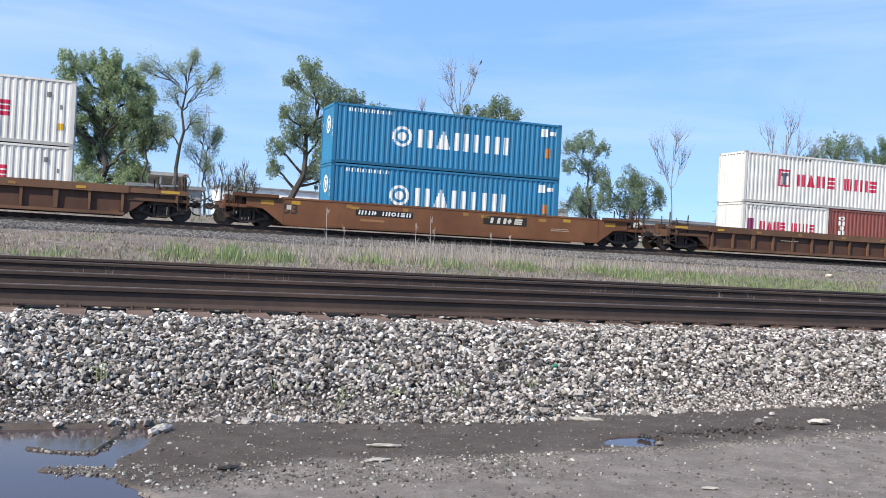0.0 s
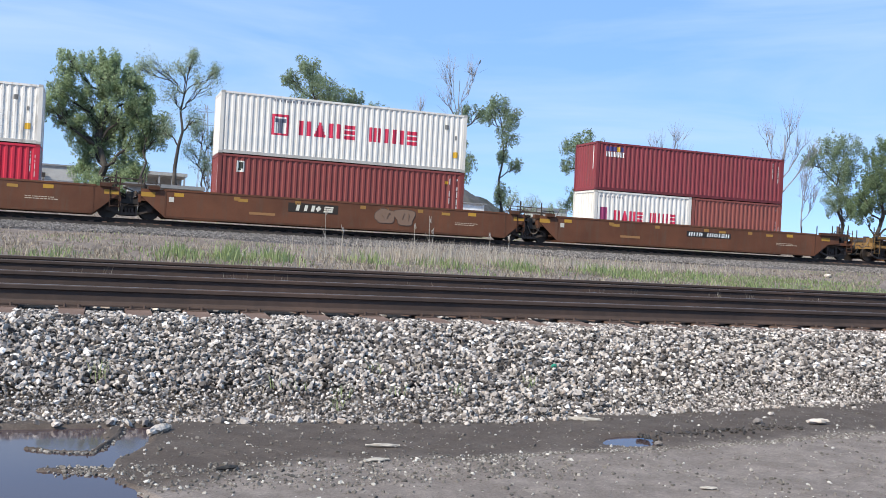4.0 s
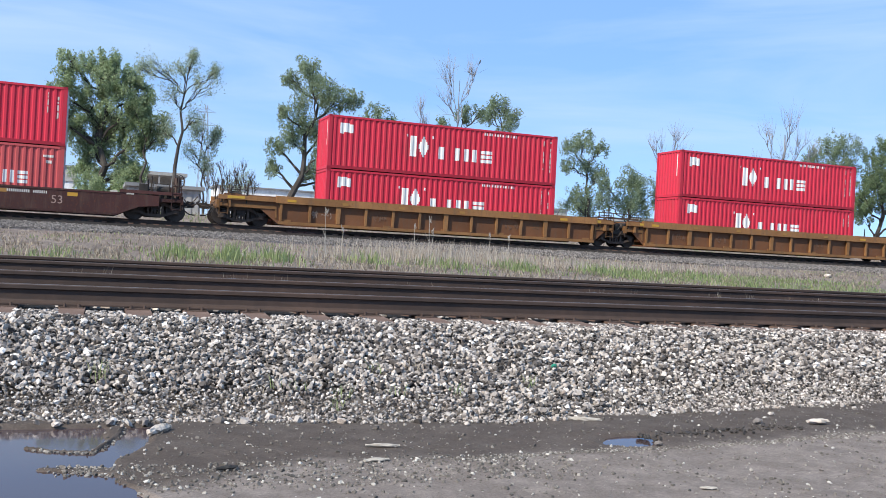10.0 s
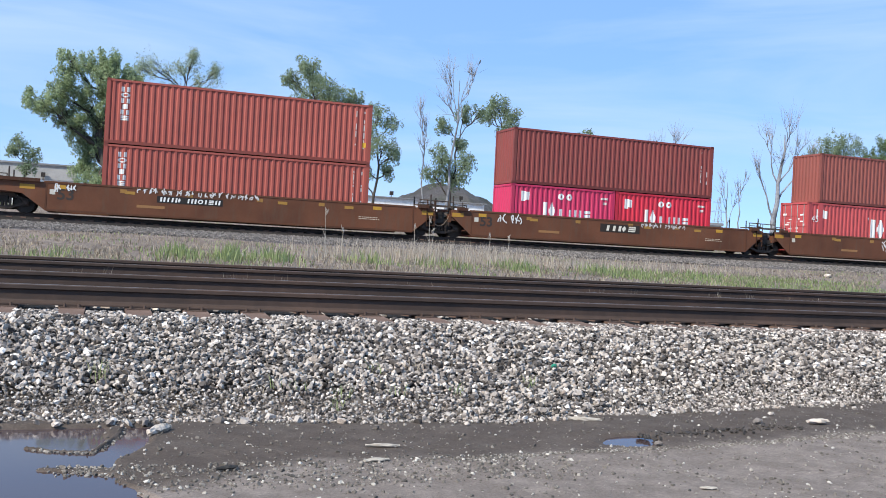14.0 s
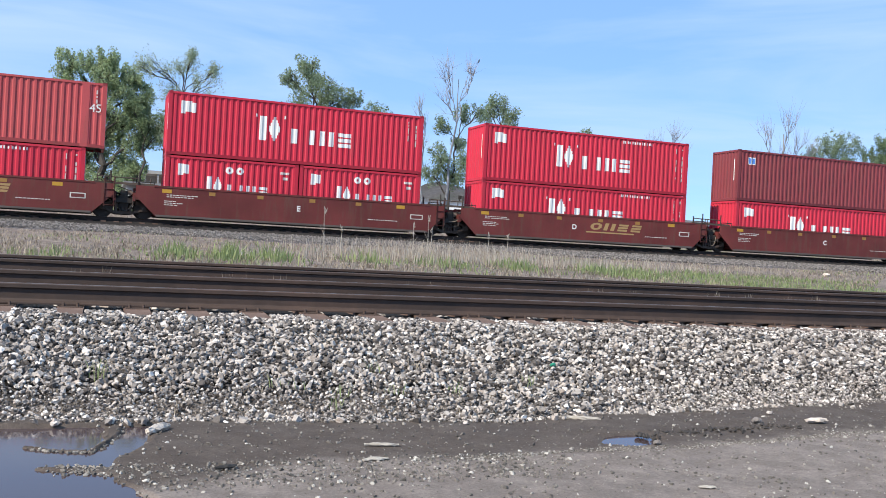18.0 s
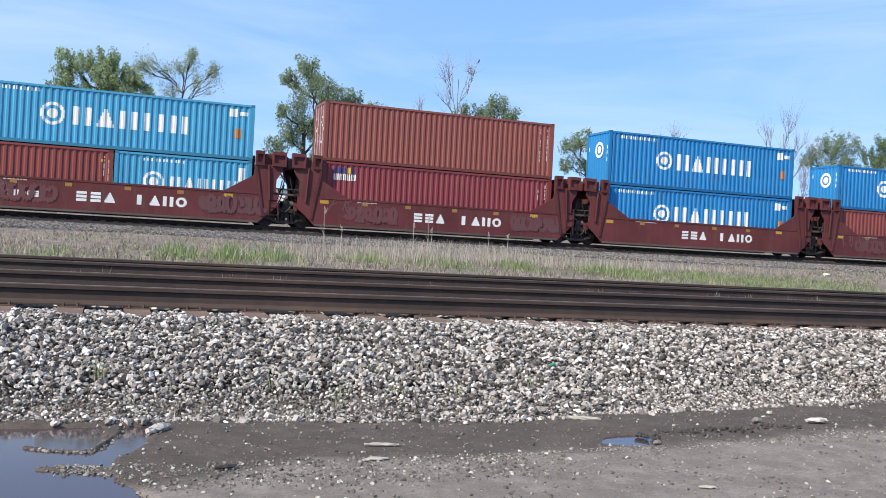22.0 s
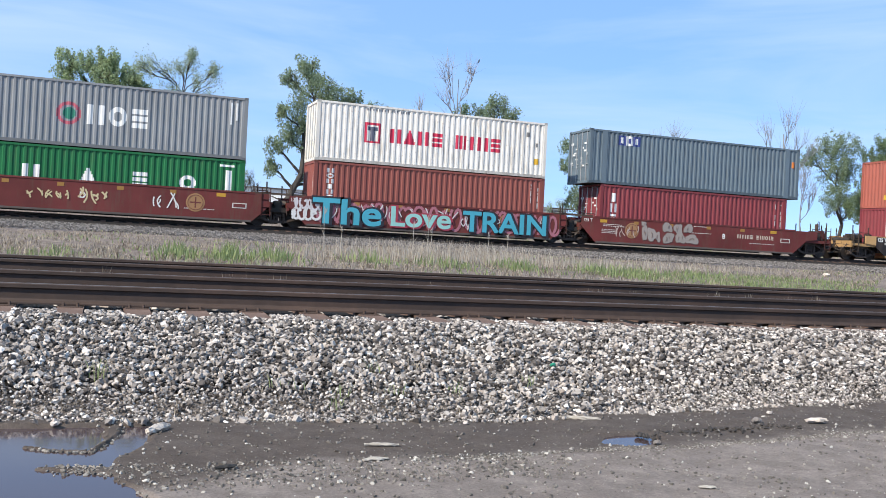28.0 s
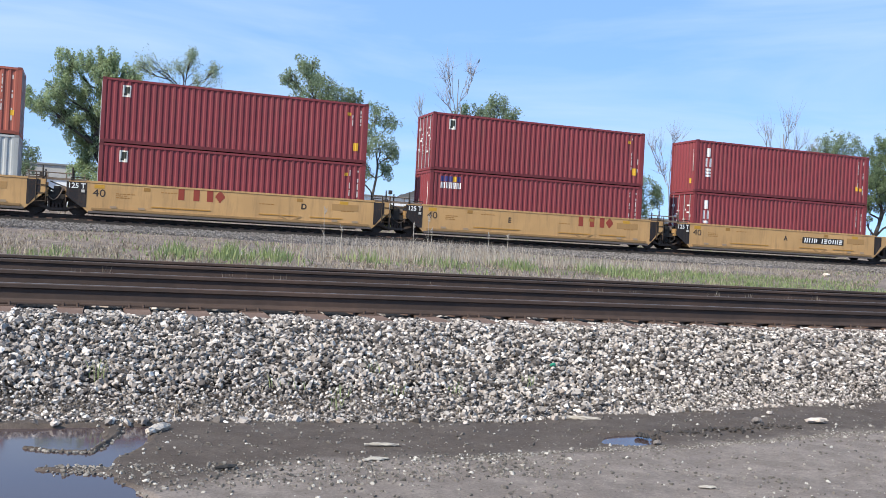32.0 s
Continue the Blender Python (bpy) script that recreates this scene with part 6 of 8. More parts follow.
TIE_STEP = 0.56
TIES = [-5.2 + k * TIE_STEP + 0.03 * math.sin(5.1 * k) for k in range(40)]     # ties of the nearest track that come into view


def bed_z(x, y):
    """The near ballast: a slope up to a flat top that carries the two tracks."""
    t = toe_y(x)
    if y < t:
        return DIRT - 0.05
    if y < 8.40:
        f = (y - t) / (8.40 - t)
        return DIRT + (0.560 - DIRT) * f ** 0.9
    if y < 9.6:
        return 0.560 + 0.004 * min(1.0, (y - 8.40) / 0.25)
    if y < 12.2:
        return 0.564 + (0.64 - 0.564) * (y - 9.6) / 2.6
    if y < 15.3:
        return 0.64 + 0.05 * (y - 12.2) / 3.1
    return 0.69 - (y - 15.3) * 0.5


def near_bed():
    xs = np.concatenate([np.linspace(-720, -7, 14), np.arange(-6.8, 16.01, 0.14), np.linspace(17, 720, 14)])
    ys = np.concatenate([np.arange(5.6, 9.0, 0.07), np.linspace(9.1, 16.6, 26)])
    verts = [(x, y, bed_z(x, y) + 0.018 * noise.noise((x * 7, y * 7, 1)) - 0.030 * min(1.0, max(0.15, 2.2 * (y - toe_y(x)))) * (y < 8.9)) for y in ys for x in xs]
    w = len(xs)
    faces = [(j * w + i, j * w + i + 1, (j + 1) * w + i + 1, (j + 1) * w + i) for j in range(len(ys) - 1) for i in range(w - 1)]
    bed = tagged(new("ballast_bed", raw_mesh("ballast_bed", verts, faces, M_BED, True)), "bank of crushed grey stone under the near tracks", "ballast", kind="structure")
    r = np.random.RandomState(5)
    places = []
    pitch = 0.0355
    for lift, share in ((-0.020, 0.14), (0.008, 0.80), (0.036, 0.26)):
        for row in range(int(3.2 / (0.87 * pitch))):
            for col in range(int(14.6 / pitch)):
                x = -3.6 + (col + 0.5 * (row % 2) + 0.62 * (r.rand() - 0.5)) * pitch
                y = 5.85 + (row + 0.62 * (r.rand() - 0.5)) * 0.87 * pitch
                if r.rand() > share or y > 9.02 or x < -0.12 * y - 0.4 or x > 0.98 * y + 0.4:
                    continue
                t = toe_y(x)
                if y < t - 0.06 or (y > 8.56 and abs(x - TIES[min(39, max(0, round((x + 5.2) / TIE_STEP)))]) < 0.125):
                    continue
                f = min(1.0, max(0.0, (y - t - 0.12 + 0.15 * noise.noise((x * 1.4, y, 3.0))) / 0.75))
                f = max(f, 0.85 * math.exp(-((x - 3.3) / 1.3) ** 2) * (y > t - 0.02))
                if r.rand() > (0.40 if x > 3.2 else 0.20) + 0.95 * f:
                    continue
                s = (0.45 + 0.55 * f) * (0.0132 + 0.0112 * r.rand() ** 1.4)
                z = max(bed_z(x, y), DIRT) + lift * (0.25 + 0.75 * f) + (0.35 + 0.3 * r.rand()) * s
                places.append((x, y, z if y < 8.3 else min(z, bed_z(x, y) + 0.3 * s), s))
    for _ in range(11000):    # small broken pieces low between the larger stones, more of them towards the foot
        x = -1.6 + 10.5 * r.rand()
        t = toe_y(x)
        if x < 2.8 and r.rand() < 0.45:
            continue
        y = t - 0.05 + 1.0 * r.rand() ** 2
        places.append((x, y, max(bed_z(x, y), DIRT) + 0.004, 0.006 + 0.009 * r.rand()))
    for _ in range(2500):
        x, y = -4 + 16 * r.rand(), 9.45 + 5.5 * r.rand()
        places.append((x, y, bed_z(x, y) - 0.01, 0.03 + 0.015 * r.rand()))
    for _ in range(9000):    # finer chips along the foot
        x = -1.2 + 9.5 * r.rand()
        if x < 2.8 and r.rand() < 0.45:
            continue
        y = toe_y(x) - 0.06 + 0.62 * r.rand() ** 1.2
        places.append((x, y, max(bed_z(x, y), DIRT) + 0.002, 0.005 + 0.010 * r.rand() ** 2))
    for _ in range(260):    # lighter stones that rolled down to the foot
        x = -2 + 11 * r.rand()
        places.append((x, toe_y(x) - 0.02 + 0.10 * r.randn(), DIRT + 0.012, 0.010 + 0.018 * r.rand()))
    straw = []
    for _ in range(900):
        x = -1.0 + 8.5 * r.rand()
        y = toe_y(x) + 0.02 + 0.42 * r.rand()
        straw.append((x, y, bed_z(x, y) + 0.012, 0.02 + 0.02 * r.rand(), 0.006))
    tagged(blades("dead_straw", straw, M_DRYGRASS, 66, 4.0), "bits of dead straw along the ballast's foot", "straw", kind="stuff")
    heap = scatter("crushed_stone", places, M_STONE, 21)
    heap.parent = bed
    heap["kind"] = "stuff"
    shapes, faces = stone_shapes(8, 77)
    meshes = [raw_mesh("stone", v.tolist(), faces, M_STONE_ONE) for v in shapes]
    for k in range(300):
        x = -0.6 + 7.4 * r.rand()
        t = toe_y(x)
        y = t + 0.45 + 1.5 * r.rand() ** 1.2
        s = 0.017 + 0.009 * r.rand()
        ob = place("stone", meshes[k % 8], bed, (x, y, bed_z(x, y) + 0.030), turn=(360 * r.rand(), 360 * r.rand(), 360 * r.rand()))
        ob.scale = (s, s, s)


def gravel():
    r = np.random.RandomState(9)
    places = []
    for _ in range(46000):
        x, y = -1.0 + 8.3 * r.rand(), 3.5 + 3.1 * r.rand()
        f = noise.noise((x * 1.1, y * 1.6, 6.0)) + 0.5 * noise.noise((x * 3.0, y * 3.0, 2.0))
        line = 4.93 + 0.06 * max(0.0, x - 1.9) ** 1.6
        chance = 0.16 + 0.55 * max(0.0, f) * (y < line) + (0.60 if line - 0.55 < y < line + 0.06 and x < 2.6 else 0.0) + (0.6 if y > toe_y(x) - 0.10 else 0.0) + (0.25 if abs(y - line) < 0.04 else 0.0)
        if in_puddle(x, y) or r.rand() > chance:
            continue
        if x > 2.4 and r.rand() < 0.35:
            continue
        s = 0.0028 + 0.0085 * r.rand() ** 2.8
        places.append((x, y, ground_height(x, y) + 0.3 * s, s))
    for line, count, wide in ((RIDGE, 620, 0.013), (SPIT, 420, 0.045)):    # pebbles on the ridge and the spit
        for _ in range(count):
            f = (1 - (0.97 if line is RIDGE else 0.75) * r.rand() ** 1.3) * (len(line) - 1)
            k = min(int(f), len(line) - 2)
            (x0, y0), (x1, y1) = line[k], line[k + 1]
            places.append((x0 + (f - k) * (x1 - x0) + wide * r.randn(), y0 + (f - k) * (y1 - y0) + wide * r.randn(), DIRT - 0.014, 0.003 + 0.008 * r.rand() ** 1.5))
    for _ in range(2600):    # pale grit washed up along the edge of the damp strip
        x = 1.9 + 5.2 * r.rand()
        y = 4.90 + 0.06 * (x - 1.9) ** 1.6 + (0.035 + 0.05 * noise.noise((x * 1.7, 3.0, 1.0))) * r.randn() + 0.10 * noise.noise((x * 0.9, 7.0, 2.0))
        places.append((x, y, ground_height(x, y) + 0.001, 0.0025 + 0.0045 * r.rand() ** 2))
    clods = []
    for _ in range(230):    # dark clods kicked up along the wet trough
        x = 3.4 + 1.5 * r.rand() ** 1.4
        clods.append((x, 5.36 + 0.17 * (x - 3.4) + 0.05 * r.randn(), DIRT + 0.004, 0.005 + 0.010 * r.rand() ** 2))
    tagged(scatter("mud_clod", clods, M_MUD, 35), "small dark clods of wet mud by the puddle", "mud", kind="stuff")
    tagged(scatter("gravel", places, M_PEBBLE, 31), "scattered pale pebbles pressed into the dirt", "gravel", kind="stuff")


# ---------------------------------------------------------------- tracks
def rail_mesh(bm, x0, x1):
    half = [(0.070, 0.0), (0.070, 0.012), (0.018, 0.030), (0.009, 0.045), (0.009, 0.130), (0.035, 0.142), (0.036, 0.172), (0.028, 0.180)]
    pts = half + [(-y, z) for y, z in reversed(half)]
    a = [bm.verts.new((x0, y, z)) for y, z in pts]
    b = [bm.verts.new((x1, y, z)) for y, z in pts]
    for i in range(len(pts)):
        j = (i + 1) % len(pts)
        bm.faces.new((a[i], a[j], b[j], b[i]))
    bm.faces.new(a[::-1])
    bm.faces.new(b)


def tracks():
    r = random.Random(4)
    for y0, z0, y1, z1 in ((9.30, 0.780, 10.805, 0.842), (13.60, 0.876, 15.105, 0.895)):
        tr = thing("railway_track", "rusty steel rails spiked to dark wooden ties in crushed stone", "railway track", "near tracks")
        for y, z in ((y0, z0), (y1, z1)):
            rail = place("rail", mesh_of("rail", lambda bm: rail_mesh(bm, -720, 720), M_RUST), tr, (0, y, z - 0.180))
            place("running_surface", mesh_of("railtop", lambda bm: bx(bm, -720, 720, -0.022, 0.022, 0.180, 0.182), M_RAILTOP), rail)
        tilt = math.degrees(math.atan2(z1 - z0, y1 - y0))
        ym, zm = (y0 + y1) / 2, (z0 + z1) / 2 - 0.180
        near = y0 < 10
        for k, x in enumerate(TIES):
            ob = place("tie", mesh_of(f"tie{k % 4}{near}", lambda bm: bx(bm, -0.112, 0.112, (-1.44 if near else -1.32) - 0.03 * (k % 4), 1.28, -0.20, -0.002), M_TIE), tr, (x, ym, zm - 0.006), turn=(tilt, 0, r.uniform(-1.5, 1.5)))
            for dy in (-0.752, 0.752):
                place("tie_plate", mesh_of("tie_plate", lambda bm: (bx(bm, -0.098, 0.098, -0.17, 0.17, -0.008, 0.004), [tube(bm, (sx, sy, 0.0), (sx, sy, 0.035), 0.016, 0.012, 6) for sx in (-0.06, 0.06) for sy in (-0.115, 0.10)]), M_RUST), ob, (0, dy, 0))
        part("far_ties", lambda bm: [bx(bm, x - 0.11, x + 0.11, ym - 1.28, ym + 1.28, zm - 0.2, zm - 0.02) for x in (*np.arange(-60, -5.4, 0.6), *np.arange(17.0, 80, 0.6))], M_TIE, tr)["kind"] = "stuff"
    tr = thing("railway_track", "raised track under the train, rusty rails on dark ties", "railway track")
    for y in (TRACK_Y - 0.752, TRACK_Y + 0.752):
        rail = place("rail", mesh_of("rail", lambda bm: rail_mesh(bm, -720, 720), M_RUST), tr, (0, y, RAIL_Z - 0.180))
        place("running_surface", mesh_of("railtop", lambda bm: bx(bm, -720, 720, -0.022, 0.022, 0.180, 0.182), M_RAILTOP), rail)
    for k in range(110):
        place("tie", mesh_of("fartie", lambda bm: bx(bm, -0.115, 0.115, -1.3, 1.3, -0.19, 0.0), M_TIE), tr, (-10 + k * 0.55, TRACK_Y, RAIL_Z - 0.186))


def far_bed():
    def z_at(x, y):
        for (a, za), (b, zb) in zip(FAR, FAR[1:]):
            if y <= b:
                return za + (zb - za) * (y - a) / (b - a)
        return 1.3
    FAR = [(31.6, 1.15), (32.8, 1.36), (34.8, 1.45), (42.8, 1.62), (44.2, 1.68), (44.95, 1.75), (47.1, 1.76), (47.8, 1.70), (50.5, 1.40), (51.0, 1.3)]
    xs = np.concatenate([np.linspace(-720, -16, 14), np.arange(-15, 60.1, 0.35), np.linspace(62, 720, 14)])
    ys = np.concatenate([np.arange(31.6, 45, 0.25), np.linspace(45.2, 51, 20)])
    verts = [(x, y, z_at(x, y) + 0.035 * noise.noise((x * 2.5, y * 2.5, 3)) + 0.05 * noise.noise((x * 0.5, y, 8))) for y in ys for x in xs]
    w = len(xs)
    faces = [(j * w + i, j * w + i + 1, (j + 1) * w + i + 1, (j + 1) * w + i) for j in range(len(ys) - 1) for i in range(w - 1)]
    bed = tagged(new("far_ballast_bed", raw_mesh("far_ballast_bed", verts, faces, M_FARBED, True)), "grey stone bank under the train's track", "ballast", kind="structure")
    # dark strip along the rails that paints in the shade below the cars
    part("oily_ballast", lambda bm: prism_y(bm, [(44.25, 1.72), (45.0, 1.90), (47.1, 1.90), (47.8, 1.70), (47.8, 1.5), (44.25, 1.5)], -720, 720), M_SHADEBED, bed)
    r = np.random.RandomState(15)
    places = []
    for _ in range(42000):
        y = 32.6 + 11.7 * r.rand()
        x = (-0.10 + 1.12 * r.rand()) * y
        s = 0.024 + 0.022 * r.rand()
        places.append((x, y, z_at(x, y) + 0.012, s))
    st = scatter("far_crushed_stone", places, M_FARSTONE, 41)
    st.parent = bed
    st["kind"] = "stuff"


# ---------------------------------------------------------------- grass and weeds
def blades(name, spots, material, seed, lean=0.35):
    """Thin bent blades in one mesh. spots: x, y, z, height and width of each."""
    r = np.random.RandomState(seed)
    verts, faces = [], []
    for x, y, z, h, w in spots:
        a = r.rand() * math.tau
        dx, dy = math.cos(a) * h * lean * r.rand(), math.sin(a) * h * lean * r.rand()
        b = r.rand() * math.pi
        wx, wy = 0.5 * w * math.cos(b), 0.5 * w * math.sin(b)
        k = len(verts)
        verts += [(x - wx, y - wy, z), (x + wx, y + wy, z), (x + 0.35 * dx + 0.7 * wx, y + 0.35 * dy + 0.7 * wy, z + 0.6 * h), (x + 0.35 * dx - 0.7 * wx, y + 0.35 * dy - 0.7 * wy, z + 0.6 * h), (x + dx, y + dy, z + h)]
        faces += [(k, k + 1, k + 2, k + 3), (k + 3, k + 2, k + 4)]
    return new(name, raw_mesh(name, verts, faces, material))


# place, blades, height and spread of the green tufts
GREEN_TUFTS = ((-0.6, 20.5, 110, 0.32, 0.4), (1.75, 21.5, 230, 0.56, 0.30), (2.9, 21.5, 260, 0.58, 0.30), (3.9, 21.8, 240, 0.52, 0.4), (6.3, 22.5, 130, 0.5, 0.4), (8.2, 22.5, 150, 0.45, 0.5), (10.4, 22.5, 280, 0.46, 0.5), (12.6, 22.0, 260, 0.44, 0.4), (14.0, 22.5, 260, 0.36, 0.6), (15.8, 22.5, 260, 0.32, 0.6), (17.4, 22.5, 260, 0.28, 0.7), (19.0, 23.0, 260, 0.26, 0.7), (20.6, 23.0, 220, 0.24, 0.7), (13.4, 21.0, 220, 0.28, 0.6), (14.7, 20.4, 300, 0.24, 0.7), (16.0, 20.0, 360, 0.22, 0.7), (17.6, 20.2, 380, 0.20, 0.8), (19.2, 20.0, 400, 0.20, 0.8), (21.0, 20.5, 340, 0.20, 0.9))


def grass():
    r = np.random.RandomState(3)
    dry, green = [], []
    for _ in range(90000):
        y = 16.0 + 19.6 * r.rand() ** 1.1
        x = (-0.06 + 1.12 * r.rand()) * y - 1.5
        n1 = noise.noise((x * 0.30, y * 0.35, 11.0)) + 0.5 * noise.noise((x * 0.9, y * 0.9, 5.0))
        z = ground_height(x, y) - 0.02
        f = (y - 16) / 19.6
        clump = noise.noise((x * 1.6, y * 1.1, 21.0))
        if r.rand() < 0.02 + 0.30 * max(0.0, n1 - 0.10) * (1 - 0.85 * f) + 0.20 * (0.18 < f < 0.42 and x > 13 and clump > -0.1):
            if n1 > 0.16 or x > 13:
                green.append((x, y, z, (0.05 + 0.13 * r.rand()) * (1.15 - 0.6 * f) * (0.7 + max(0.0, n1)), 0.020 + 0.020 * r.rand()))
        elif r.rand() < 0.46 + 1.1 * clump:
            dry.append((x, y, z, (0.03 + 0.13 * r.rand() ** 2 + 0.10 * max(0.0, clump)) * (1.1 - 0.5 * f), 0.014 + 0.018 * r.rand()))
    for _ in range(9000):
        y = 52 + 8 * r.rand()
        x = (-0.12 + 1.15 * r.rand()) * y
        n1 = noise.noise((x * 0.15, y * 0.2, 2.0))
        (green if n1 + 0.5 * r.rand() > 0.2 else dry).append((x, y, ground_height(x, y) - 0.03, 0.10 + 0.22 * r.rand(), 0.03))
    for cx, cy, n, h, w in GREEN_TUFTS:
        for _ in range(n):
            x, y = cx + w * r.randn(), cy + 0.7 * r.randn()
            green.append((x, y, ground_height(x, y) - 0.02, h * (0.25 + 0.6 * r.rand()) * math.exp(-0.35 * ((x - cx) / w) ** 2), 0.022 + 0.018 * r.rand()))
    tall = []
    for cx, cy, n, h in ((5.6, 24, 260, 0.50), (6.8, 24.5, 420, 0.6), (8.2, 24, 520, 0.66), (9.6, 25.0, 520, 0.66), (11.0, 25.5, 420, 0.6), (12.6, 25.0, 300, 0.5), (3.6, 24.0, 140, 0.35), (15.0, 26.0, 300, 0.42), (18.0, 27.0, 300, 0.38), (21.0, 27.0, 200, 0.3)):
        for _ in range(int(0.8 * n)):
            x, y = cx + 1.0 * r.randn(), cy + 0.8 * r.randn()
            tall.append((x, y, ground_height(x, y) - 0.02, h * (0.35 + 0.7 * r.rand()), 0.011 + 0.008 * r.rand()))
    tagged(blades("pale_reeds", tall, M_REED, 4, 0.45), "stand of pale dry reeds in the rough grass", "reeds", kind="stuff")
    tagged(blades("dry_grass", dry, M_DRYGRASS, 1, 1.3), "rough dry straw-coloured grass beside the tracks", "grass", kind="stuff")
    tagged(blades("green_grass", green, M_GREENGRASS, 2, 0.6), "patches of fresh green grass beside the tracks", "grass", kind="stuff")
    # wisps that grow between the near rails
    wisps = []
    for _ in range(46):
        x, y = -2 + 19 * r.rand(), r.choice((12.3, 15.35, 15.5, 13.0)) + 0.1 * r.randn()
        for _k in range(9):
            wisps.append((x + 0.05 * r.randn(), y, bed_z(x, y), 0.10 + 0.13 * r.rand(), 0.010))
    tagged(blades("track_weeds", wisps, M_DRYGRASS, 8), "thin dry weeds between the rails", "weeds", kind="stuff")


def reed(x, y, h, seed):
    r = random.Random(seed)
    z = ground_height(x, y) - 0.02
    ob = thing("dry_reed", "tall dry reed with a feathery seed head in the grass", "reed", "dry reeds", (x, y, z))
    part("stem", lambda bm: tube(bm, (0, 0, 0), (0.05 * h * r.uniform(-1, 1), 0, h), 0.012, 0.006, 5), M_PALEWOOD, ob)
    part("seed_head", lambda bm: [tube(bm, (r.uniform(-.03, .03), r.uniform(-.03, .03), h * 0.82 + 0.02 * k), (r.uniform(-.07, .07), r.uniform(-.05, .05), h * 0.86 + 0.03 * k), 0.014, 0.004, 4) for k in range(7)], M_PALEWOOD, ob)
    part("blade", lambda bm: tube(bm, (0, 0, h * 0.3), (r.choice((-1, 1)) * 0.16, 0.02, h * 0.55), 0.010, 0.002, 4), M_PALEWOOD, ob)


def weed(x, y, z, h, count, material, text, seed):
    r = np.random.RandomState(seed)
    spots = [(x + 0.05 * r.randn(), y + 0.05 * r.randn(), z, h * (0.5 + 0.7 * r.rand()), 0.007) for _ in range(count)]
    tagged(blades("weed", spots, material, seed, 0.7), text, "weed", "weeds on the ballast", "stuff")


# ---------------------------------------------------------------- trees
def branch(bm, p, q, r0, r1, rnd, bend, seg=6, steps=4):
    """A tapered, slightly crooked limb. Returns the points along it."""
    p, q = Vector(p), Vector(q)
    L = (q - p).length
    pts = [p]
    for k in range(1, steps + 1):
        f = k / steps
        c = p.lerp(q, f)
        if k < steps:
            c += Vector((rnd.uniform(-1, 1), rnd.uniform(-1, 1), rnd.uniform(-0.6, 0.9))) * bend * L * (1 - abs(2 * f - 1) * 0.5)
        pts.append(c)
    for k in range(steps):
        tube(bm, pts[k], pts[k + 1], r0 + (r1 - r0) * k / steps, r0 + (r1 - r0) * (k + 1) / steps, seg, False)
    return pts


